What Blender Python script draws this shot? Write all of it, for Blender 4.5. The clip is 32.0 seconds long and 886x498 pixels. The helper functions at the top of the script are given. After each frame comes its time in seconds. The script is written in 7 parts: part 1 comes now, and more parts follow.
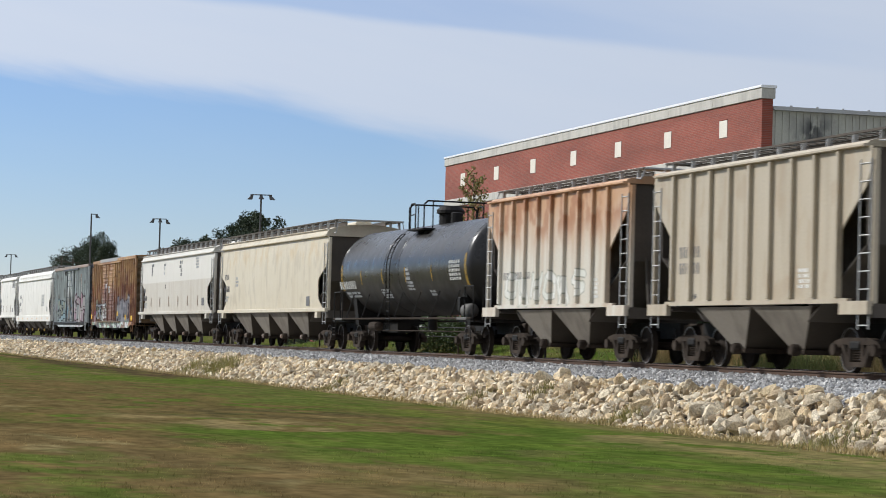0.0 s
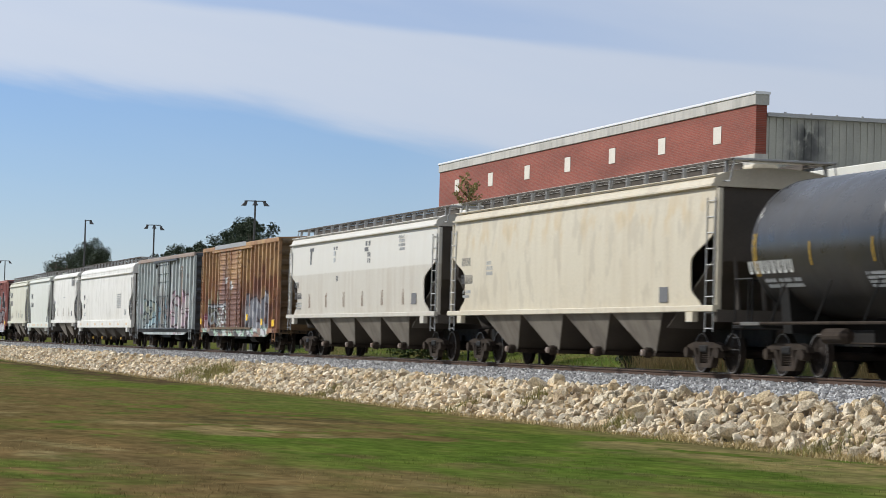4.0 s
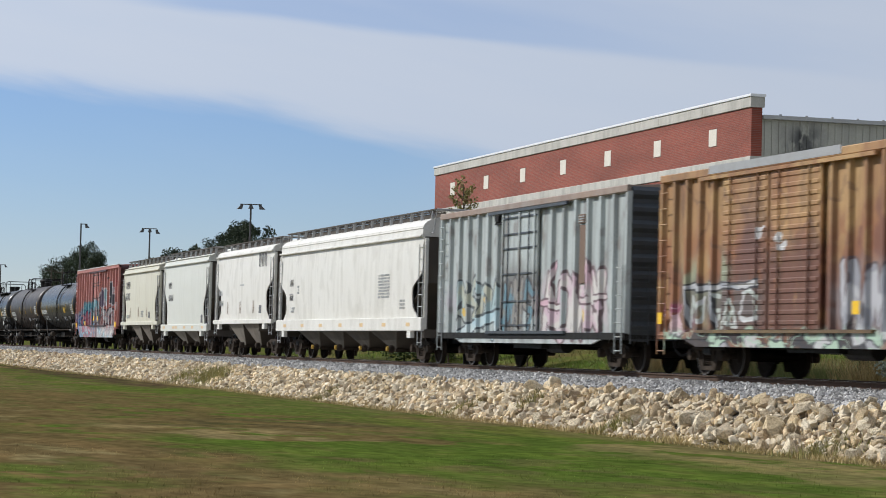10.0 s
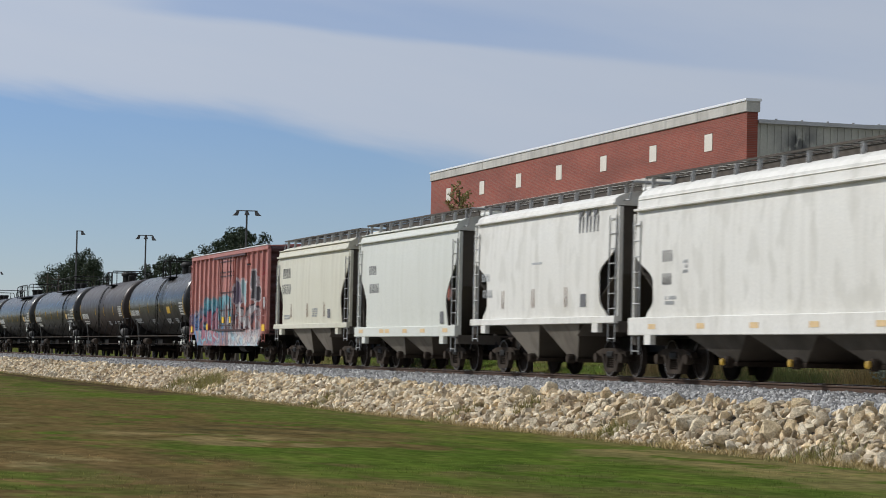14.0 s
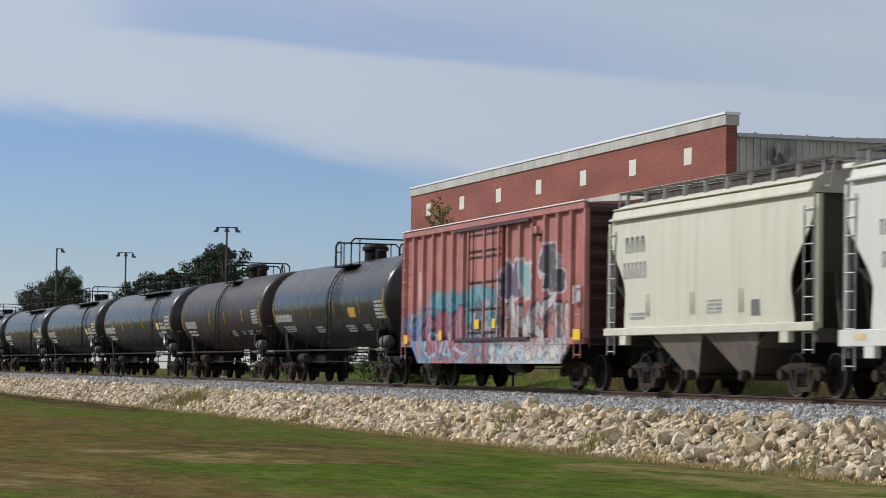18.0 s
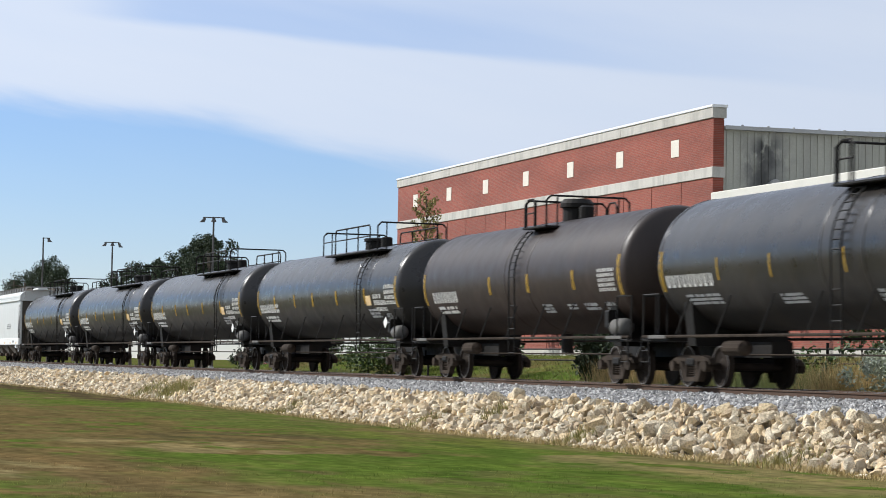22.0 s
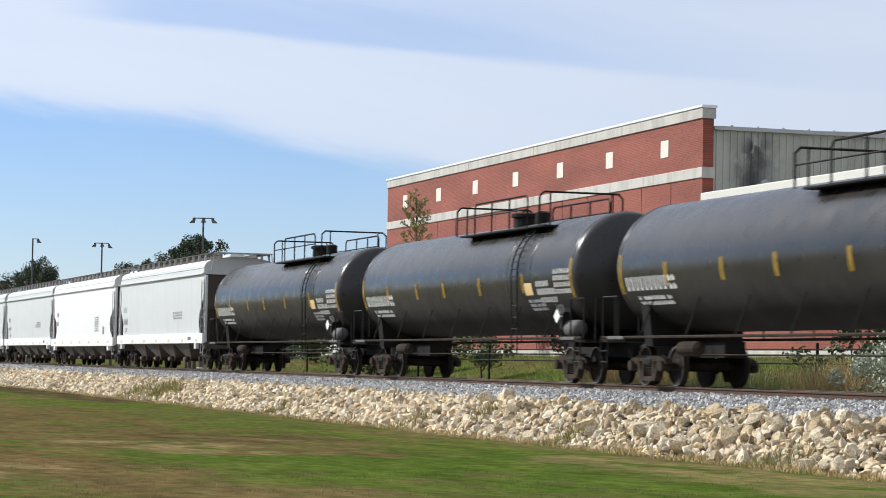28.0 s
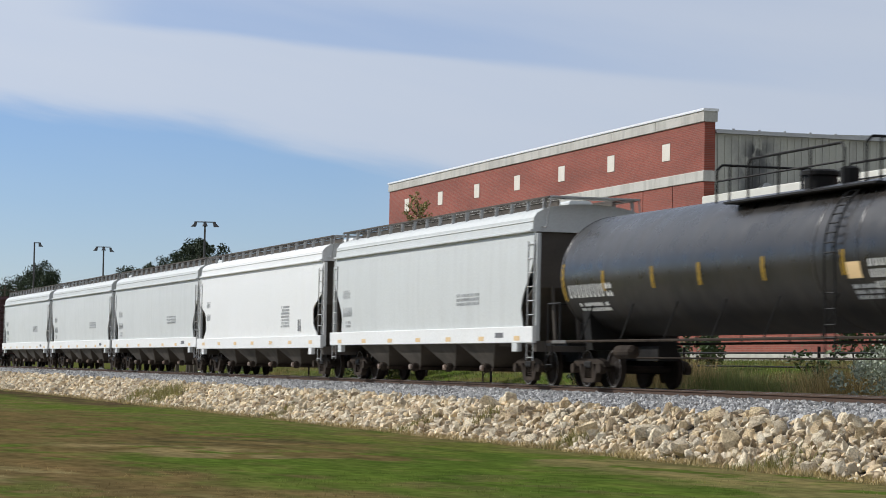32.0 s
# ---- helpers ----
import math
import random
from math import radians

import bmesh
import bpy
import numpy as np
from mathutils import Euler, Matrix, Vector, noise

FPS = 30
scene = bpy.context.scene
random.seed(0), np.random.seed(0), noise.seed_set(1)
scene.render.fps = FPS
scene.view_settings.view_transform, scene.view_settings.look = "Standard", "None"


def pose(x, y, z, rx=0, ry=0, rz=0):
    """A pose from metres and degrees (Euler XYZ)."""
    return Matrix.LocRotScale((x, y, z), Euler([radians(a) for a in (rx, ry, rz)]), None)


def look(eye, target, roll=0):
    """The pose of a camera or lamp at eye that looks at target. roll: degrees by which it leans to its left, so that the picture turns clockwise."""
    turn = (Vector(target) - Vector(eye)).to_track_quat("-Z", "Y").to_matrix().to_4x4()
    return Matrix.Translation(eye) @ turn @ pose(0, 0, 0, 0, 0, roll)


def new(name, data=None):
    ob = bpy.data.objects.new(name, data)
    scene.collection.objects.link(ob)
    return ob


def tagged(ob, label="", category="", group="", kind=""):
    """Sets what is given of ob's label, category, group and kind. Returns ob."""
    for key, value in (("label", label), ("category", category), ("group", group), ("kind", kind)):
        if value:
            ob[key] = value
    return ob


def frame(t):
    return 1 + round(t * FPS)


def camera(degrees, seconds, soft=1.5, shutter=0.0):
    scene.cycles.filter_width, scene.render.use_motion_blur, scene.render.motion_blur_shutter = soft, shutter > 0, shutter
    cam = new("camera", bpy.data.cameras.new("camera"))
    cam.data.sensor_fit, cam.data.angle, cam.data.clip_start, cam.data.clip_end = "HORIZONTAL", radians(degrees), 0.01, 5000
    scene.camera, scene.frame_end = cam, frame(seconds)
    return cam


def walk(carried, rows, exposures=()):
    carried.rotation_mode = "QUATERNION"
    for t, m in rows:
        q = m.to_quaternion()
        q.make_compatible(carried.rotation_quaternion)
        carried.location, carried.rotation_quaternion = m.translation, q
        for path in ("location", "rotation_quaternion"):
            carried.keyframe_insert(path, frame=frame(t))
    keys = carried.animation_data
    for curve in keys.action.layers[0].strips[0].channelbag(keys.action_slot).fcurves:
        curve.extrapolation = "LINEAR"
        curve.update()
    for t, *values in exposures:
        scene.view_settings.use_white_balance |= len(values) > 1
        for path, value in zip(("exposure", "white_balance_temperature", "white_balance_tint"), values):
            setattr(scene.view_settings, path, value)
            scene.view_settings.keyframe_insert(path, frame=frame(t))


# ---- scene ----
EYE = Vector((0.0, 0.0, 0.40))
TRACK_Y, SIDE = 22.38, 1.58
cam = camera(20.67, 32.0, soft=0.9, shutter=0.5)


def aim(yaw, lift, lean):
    a, b = radians(yaw), radians(lift)
    return look(EYE, EYE + Vector((-math.sin(a) * math.cos(b), math.cos(a) * math.cos(b), math.sin(b))), lean)


walk(cam, [(t, aim(*turn)) for t, *turn in (
    (0, 73.721, 2.175, 1.61), (0.5, 73.678, 2.201, 1.60), (1, 73.639, 2.237, 1.60), (1.5, 73.604, 2.259, 1.60),
    (2, 73.577, 2.291, 1.60), (2.5, 73.599, 2.305, 1.59), (3, 73.608, 2.312, 1.60), (3.5, 73.595, 2.319, 1.61),
    (5.5, 73.578, 2.336, 1.62), (6, 73.575, 2.330, 1.59), (6.5, 73.569, 2.325, 1.58), (7, 73.559, 2.318, 1.57),
    (7.5, 73.539, 2.315, 1.56), (8, 73.531, 2.334, 1.53), (8.5, 73.511, 2.355, 1.51), (9, 73.505, 2.367, 1.52),
    (9.5, 73.501, 2.385, 1.52), (10, 73.488, 2.399, 1.50), (10.5, 73.497, 2.410, 1.47), (11, 73.488, 2.419, 1.44),
    (11.5, 73.491, 2.439, 1.42), (12, 73.470, 2.471, 1.40), (12.5, 73.467, 2.481, 1.37), (13, 73.443, 2.503, 1.36),
    (13.5, 73.427, 2.515, 1.35), (14, 73.400, 2.534, 1.28), (14.5, 73.349, 2.615, 1.12), (16.5, 73.017, 3.012, 0.67),
    (17, 72.993, 2.975, 0.81), (17.5, 72.967, 2.932, 0.88), (18, 72.943, 2.904, 0.89), (18.5, 72.897, 2.891, 0.91),
    (19, 72.851, 2.862, 0.98), (19.5, 72.814, 2.823, 1.07), (20, 72.774, 2.785, 1.17), (20.5, 72.733, 2.740, 1.24),
    (21, 72.704, 2.717, 1.24), (21.5, 72.673, 2.707, 1.20), (22, 72.628, 2.701, 1.14), (22.5, 72.606, 2.716, 1.10),
    (23, 72.602, 2.701, 1.09), (23.5, 72.584, 2.702, 1.11), (24, 72.567, 2.675, 1.14), (24.5, 72.564, 2.650, 1.15),
    (25, 72.526, 2.642, 1.13), (25.5, 72.484, 2.662, 1.09), (27.5, 72.376, 2.714, 1.10), (28, 72.387, 2.719, 1.09),
    (28.5, 72.395, 2.740, 1.07), (29, 72.391, 2.764, 1.05), (29.5, 72.403, 2.790, 1.05), (30, 72.404, 2.803, 1.06),
    (30.5, 72.408, 2.805, 1.07), (31, 72.407, 2.802, 1.07), (31.5, 72.408, 2.804, 1.07), (32, 72.426, 2.803, 1.05))],
    exposures=[(t, e, 6080, 10) for t, e in ((0, -0.12), (3, -0.13), (6, -0.26), (9, -0.25), (11, -0.26), (13, -0.46), (15, -0.47), (17, -0.41), (18, -0.41), (19, -0.25), (22, 0.09), (25, 0.15), (28, 0.13), (30, -0.03), (32, -0.23))])

# ---- light ----
SUN_EL, SUN_AZ = 35.5, 219.0
sun_dir = Vector((math.sin(radians(SUN_AZ)) * math.cos(radians(SUN_EL)), math.cos(radians(SUN_AZ)) * math.cos(radians(SUN_EL)), math.sin(radians(SUN_EL))))
sun = new("sun", bpy.data.lights.new("sun", "SUN"))
sun.data.energy, sun.data.angle, sun.data.color = 4.7, radians(0.5), (1.0, 0.94, 0.85)
sun.matrix_world = look(sun_dir * 100, (0, 0, 0))

world = bpy.data.worlds.new("sky")
scene.world = world
world.use_nodes = True
wn, wl = world.node_tree.nodes, world.node_tree.links
wn.clear()
sky = wn.new("ShaderNodeTexSky")
sky.sky_type, sky.sun_disc = "NISHITA", False
sky.sun_elevation, sky.sun_rotation = radians(SUN_EL), radians(SUN_AZ)
sky.air_density, sky.dust_density, sky.ozone_density = 1.0, 0.0, 3.0
SKY_TINT, CLOUD = (0.905, 0.965, 1.215, 1), (6.7, 7.1, 7.8, 1)


def wmath(op, a, b=None, c=None):
    n = wn.new("ShaderNodeMath")
    n.operation = op
    for i, v in enumerate((a, b, c)):
        if v is None:
            continue
        if isinstance(v, (int, float)):
            n.inputs[i].default_value = v
        else:
            wl.new(v, n.inputs[i])
    return n.outputs[0]


# high cirrus: one broad veil with a streaked lower edge, thinning to blue towards the horizon on one side
wtc = wn.new("ShaderNodeTexCoord")
wsep = wn.new("ShaderNodeSeparateXYZ")
wl.new(wtc.outputs["Generated"], wsep.inputs[0])
az = wmath("ARCTAN2", wmath("MULTIPLY", wsep.outputs[0], -1.0), wsep.outputs[1])
el = wmath("ARCSINE", wsep.outputs[2])
side = wmath("SUBTRACT", 1.47, az)
comb = wn.new("ShaderNodeCombineXYZ")
wl.new(wmath("MULTIPLY", wmath("SUBTRACT", side, wmath("MULTIPLY", el, 0.2)), 9.0), comb.inputs[0])
wl.new(wmath("MULTIPLY", wmath("ADD", el, wmath("MULTIPLY", side, 0.2)), 60.0), comb.inputs[1])
cn = wn.new("ShaderNodeTexNoise")
cn.inputs["Scale"].default_value, cn.inputs["Detail"].default_value, cn.inputs["Roughness"].default_value = 1.0, 6.0, 0.5
wl.new(comb.outputs[0], cn.inputs["Vector"])
streak = wmath("SUBTRACT", cn.outputs["Fac"], 0.5)


def wrange(v, a, b, lo=0.0, hi=1.0):
    n = wn.new("ShaderNodeMapRange")
    n.interpolation_type = "SMOOTHSTEP"
    wl.new(v, n.inputs["Value"])
    for key, val in (("From Min", a), ("From Max", b), ("To Min", lo), ("To Max", hi)):
        n.inputs[key].default_value = val
    return n.outputs[0]


sag = wmath("MULTIPLY", wmath("MAXIMUM", wmath("SUBTRACT", side, 0.11), 0.0), 0.13)
edge = wmath("ADD", wmath("SUBTRACT", wmath("ADD", wmath("ADD", el, sag), wmath("MULTIPLY", side, 0.095)), 0.1075), wmath("MULTIPLY", streak, 0.022))
veil = wrange(edge, -0.009, 0.008)
high = wmath("ADD", wmath("ADD", el, wmath("MULTIPLY", side, 0.08)), wmath("MULTIPLY", streak, 0.010))
wedge = wmath("MULTIPLY", wmath("MULTIPLY", wrange(high, 0.1405, 0.1460), wrange(high, 0.175, 0.150, 0.45, 1.0)), wmath("MULTIPLY", wrange(side, 0.03, 0.09), wrange(side, 0.45, 0.16)))
lane = wmath("SUBTRACT", 1.0, wmath("MULTIPLY", wedge, 0.42))
thin = wrange(side, 0.10, 0.30, 0.0, 0.60)
haze = wrange(el, 0.085, -0.01, 0.12, 0.22)
round_about = wrange(wmath("ABSOLUTE", wmath("SUBTRACT", az, 1.29)), 0.25, 0.7, 0.0, 0.30)
cover = wmath("MAXIMUM", wmath("MAXIMUM", wmath("MAXIMUM", wmath("MULTIPLY", veil, lane), thin), haze), round_about)
cover = wmath("ADD", wmath("MULTIPLY", cover, 0.82), wmath("MULTIPLY", streak, 0.16))
cover = wrange(cover, 0.0, 1.0)
tint = wn.new("ShaderNodeMixRGB")
tint.blend_type = "MULTIPLY"
tint.inputs["Fac"].default_value = 1.0
tint.inputs["Color2"].default_value = SKY_TINT
wl.new(sky.outputs[0], tint.inputs["Color1"])
cmix = wn.new("ShaderNodeMixRGB")
wdot = wn.new("ShaderNodeVectorMath")
wdot.operation = "DOT_PRODUCT"
wl.new(wtc.outputs["Generated"], wdot.inputs[0])
wdot.inputs[1].default_value = sun_dir
glow = wmath("MULTIPLY_ADD", wmath("POWER", wmath("MAXIMUM", wdot.outputs["Value"], 0.0), 1.5), 0.5, 1.0)
lit = wn.new("ShaderNodeMixRGB")
lit.blend_type = "MULTIPLY"
lit.inputs["Fac"].default_value = 1.0
lit.inputs["Color1"].default_value = CLOUD
wl.new(glow, lit.inputs["Color2"])
wl.new(lit.outputs[0], cmix.inputs["Color2"])
wl.new(cover, cmix.inputs["Fac"])
wl.new(tint.outputs[0], cmix.inputs["Color1"])
bg = wn.new("ShaderNodeBackground")
bg.inputs["Strength"].default_value = 0.091
wl.new(cmix.outputs[0], bg.inputs["Color"])
wout = wn.new("ShaderNodeOutputWorld")
wl.new(bg.outputs[0], wout.inputs[0])

# ---- materials ----


def material(name, color, rough=0.6, metal=0.0, second=None, scale=1.0, amount=0.5, stretch=(1, 1, 1), bump=0.0, bump_scale=30.0,
             dirt=None, dirt_amount=0.0, dirt_scale=2.0, dirt_stretch=(1, 1, 1), jitter=0.0, island=False, spec=0.5, tones=(), relief=0.02):
    """Base colour with a second tone in large noise, dirt in streaks, fine grain, and bump."""
    m = bpy.data.materials.new(name)
    m.use_nodes = True
    nt = m.node_tree
    nodes, links = nt.nodes, nt.links
    bs = nodes["Principled BSDF"]
    bs.inputs["Roughness"].default_value, bs.inputs["Metallic"].default_value = rough, metal
    bs.inputs["Specular IOR Level"].default_value = spec
    tc = nodes.new("ShaderNodeTexCoord")

    def noise_of(sc, st, detail=5.0):
        mp = nodes.new("ShaderNodeMapping")
        mp.inputs["Scale"].default_value = st
        links.new(tc.outputs["Object"], mp.inputs["Vector"])
        n = nodes.new("ShaderNodeTexNoise")
        n.inputs["Scale"].default_value, n.inputs["Detail"].default_value = sc, detail
        links.new(mp.outputs[0], n.inputs["Vector"])
        return n.outputs["Fac"]

    def ranged(v, a, b, to=1.0):
        r = nodes.new("ShaderNodeMapRange")
        links.new(v, r.inputs["Value"])
        r.inputs["From Min"].default_value, r.inputs["From Max"].default_value, r.inputs["To Max"].default_value = a, b, to
        return r.outputs[0]

    def mix(fac, c1, c2, mode="MIX"):
        x = nodes.new("ShaderNodeMixRGB")
        x.blend_type = mode
        for sock, v in ((x.inputs["Fac"], fac), (x.inputs["Color1"], c1), (x.inputs["Color2"], c2)):
            if isinstance(v, (int, float)):
                sock.default_value = v
            elif isinstance(v, tuple):
                sock.default_value = (*v, 1)
            else:
                links.new(v, sock)
        return x.outputs[0]

    second = second or tuple(c * 0.72 for c in color)
    out = mix(ranged(noise_of(scale, stretch), 0.35, 0.7, amount), color, second)
    if dirt:
        out = mix(ranged(noise_of(dirt_scale, dirt_stretch, 7.0), 0.45, 0.72, dirt_amount), out, dirt)
    grain = noise_of(max(scale * 14, 18.0), (1, 1, 1), 3.0)
    out = mix(0.22, out, mix(ranged(grain, 0.25, 0.75), (0.35, 0.35, 0.35), (1.0, 1.0, 1.0)), "MULTIPLY")
    if jitter:
        if island:
            rnd = nodes.new("ShaderNodeNewGeometry").outputs["Random Per Island"]
        else:
            rnd = nodes.new("ShaderNodeObjectInfo").outputs["Random"]
        hs = nodes.new("ShaderNodeHueSaturation")
        links.new(out, hs.inputs["Color"])
        links.new(ranged(rnd, 0.0, 1.0, 1.0), hs.inputs["Value"])
        rr = [n for n in nodes if n.bl_idname == "ShaderNodeMapRange"][-1]
        rr.inputs["To Min"].default_value, rr.inputs["To Max"].default_value = 1 - jitter, 1 + jitter
        out = hs.outputs[0]
        if tones:
            tr = nodes.new("ShaderNodeValToRGB")
            tr.color_ramp.interpolation = "CONSTANT"
            fr = nodes.new("ShaderNodeMath")
            fr.operation = "FRACT"
            ml = nodes.new("ShaderNodeMath")
            ml.operation = "MULTIPLY"
            ml.inputs[1].default_value = 37.7
            links.new(rnd, ml.inputs[0])
            links.new(ml.outputs[0], fr.inputs[0])
            links.new(fr.outputs[0], tr.inputs["Fac"])
            e = tr.color_ramp.elements
            e[0].position, e[0].color = 0.0, (*tones[0], 1)
            e[1].position, e[1].color = 1 / len(tones), (*tones[1], 1)
            for j, c in enumerate(tones[2:]):
                e.new((j + 2) / len(tones)).color = (*c, 1)
            out = mix(1.0, out, tr.outputs[0], "MULTIPLY")
    links.new(out, bs.inputs["Base Color"])
    links.new(ranged(noise_of(scale * 4, (1, 1, 1)), 0.2, 0.8, 1.0), bs.inputs["Roughness"])
    rr = [n for n in nodes if n.bl_idname == "ShaderNodeMapRange"][-1]
    rr.inputs["To Min"].default_value, rr.inputs["To Max"].default_value = max(rough - 0.1, 0.03), min(rough + 0.12, 1.0)
    if bump:
        b = nodes.new("ShaderNodeBump")
        b.inputs["Strength"].default_value, b.inputs["Distance"].default_value = bump, relief
        links.new(noise_of(bump_scale, (1, 1, 1), 6.0), b.inputs["Height"])
        links.new(b.outputs[0], bs.inputs["Normal"])
    return m


def height_mix(m, z0, z1, color, wobble=0.6, amount=1.0):
    """Blends another weathered colour in above (or below) a height, with a ragged, running edge."""
    nodes, links = m.node_tree.nodes, m.node_tree.links
    bs = nodes["Principled BSDF"]
    old = bs.inputs["Base Color"].links[0].from_socket
    tc = nodes.new("ShaderNodeTexCoord")
    sep = nodes.new("ShaderNodeSeparateXYZ")
    links.new(tc.outputs["Object"], sep.inputs[0])
    mp = nodes.new("ShaderNodeMapping")
    mp.inputs["Scale"].default_value = (2.2, 2.2, 0.25)
    links.new(tc.outputs["Object"], mp.inputs["Vector"])
    n = nodes.new("ShaderNodeTexNoise")
    n.inputs["Scale"].default_value, n.inputs["Detail"].default_value = 1.4, 6.0
    links.new(mp.outputs[0], n.inputs["Vector"])
    a = nodes.new("ShaderNodeMath")
    a.operation = "MULTIPLY_ADD"
    links.new(n.outputs["Fac"], a.inputs[0])
    a.inputs[1].default_value = wobble * 2
    links.new(sep.outputs[2], a.inputs[2])
    r = nodes.new("ShaderNodeMapRange")
    links.new(a.outputs[0], r.inputs["Value"])
    r.inputs["From Min"].default_value, r.inputs["From Max"].default_value, r.inputs["To Max"].default_value = z0 + wobble, z1 + wobble, amount
    x = nodes.new("ShaderNodeMixRGB")
    links.new(r.outputs[0], x.inputs["Fac"])
    links.new(old, x.inputs["Color1"])
    x.inputs["Color2"].default_value = (*color, 1)
    links.new(x.outputs[0], bs.inputs["Base Color"])
    return m


def grime(m):
    """Dull road grime on the lower part of a tank: matt, with a ragged upper edge."""
    nodes, links = m.node_tree.nodes, m.node_tree.links
    bs = nodes["Principled BSDF"]
    old = bs.inputs["Roughness"].links[0].from_socket
    tc = nodes.new("ShaderNodeTexCoord")
    sep = nodes.new("ShaderNodeSeparateXYZ")
    links.new(tc.outputs["Object"], sep.inputs[0])
    n = nodes.new("ShaderNodeTexNoise")
    n.inputs["Scale"].default_value, n.inputs["Detail"].default_value = 1.5, 6.0
    links.new(tc.outputs["Object"], n.inputs["Vector"])
    a = nodes.new("ShaderNodeMath")
    a.operation = "MULTIPLY_ADD"
    links.new(n.outputs["Fac"], a.inputs[0])
    a.inputs[1].default_value = 0.5
    links.new(sep.outputs[2], a.inputs[2])
    r = nodes.new("ShaderNodeMapRange")
    links.new(a.outputs[0], r.inputs["Value"])
    r.inputs["From Min"].default_value, r.inputs["From Max"].default_value = 2.75, 1.85
    x = nodes.new("ShaderNodeMixRGB")
    links.new(r.outputs[0], x.inputs["Fac"])
    links.new(old, x.inputs["Color1"])
    x.inputs["Color2"].default_value = (0.85, 0.85, 0.85, 1)
    links.new(x.outputs[0], bs.inputs["Roughness"])
    s = nodes.new("ShaderNodeMapRange")
    links.new(r.outputs[0], s.inputs["Value"])
    s.inputs["To Min"].default_value, s.inputs["To Max"].default_value = bs.inputs["Specular IOR Level"].default_value, 0.10
    links.new(s.outputs[0], bs.inputs["Specular IOR Level"])
    return m


def car_paint(name, color, second, dirt, dirt_amount=0.5, rough=0.5):
    """Weathered car paint: broad fading and vertical run-down streaks."""
    return material(name, color, rough, 0.0, second, 0.35, 0.55, (1, 1, 0.6), 0.05, 8.0, dirt, dirt_amount, 1.6, (1.7, 1.7, 0.16))


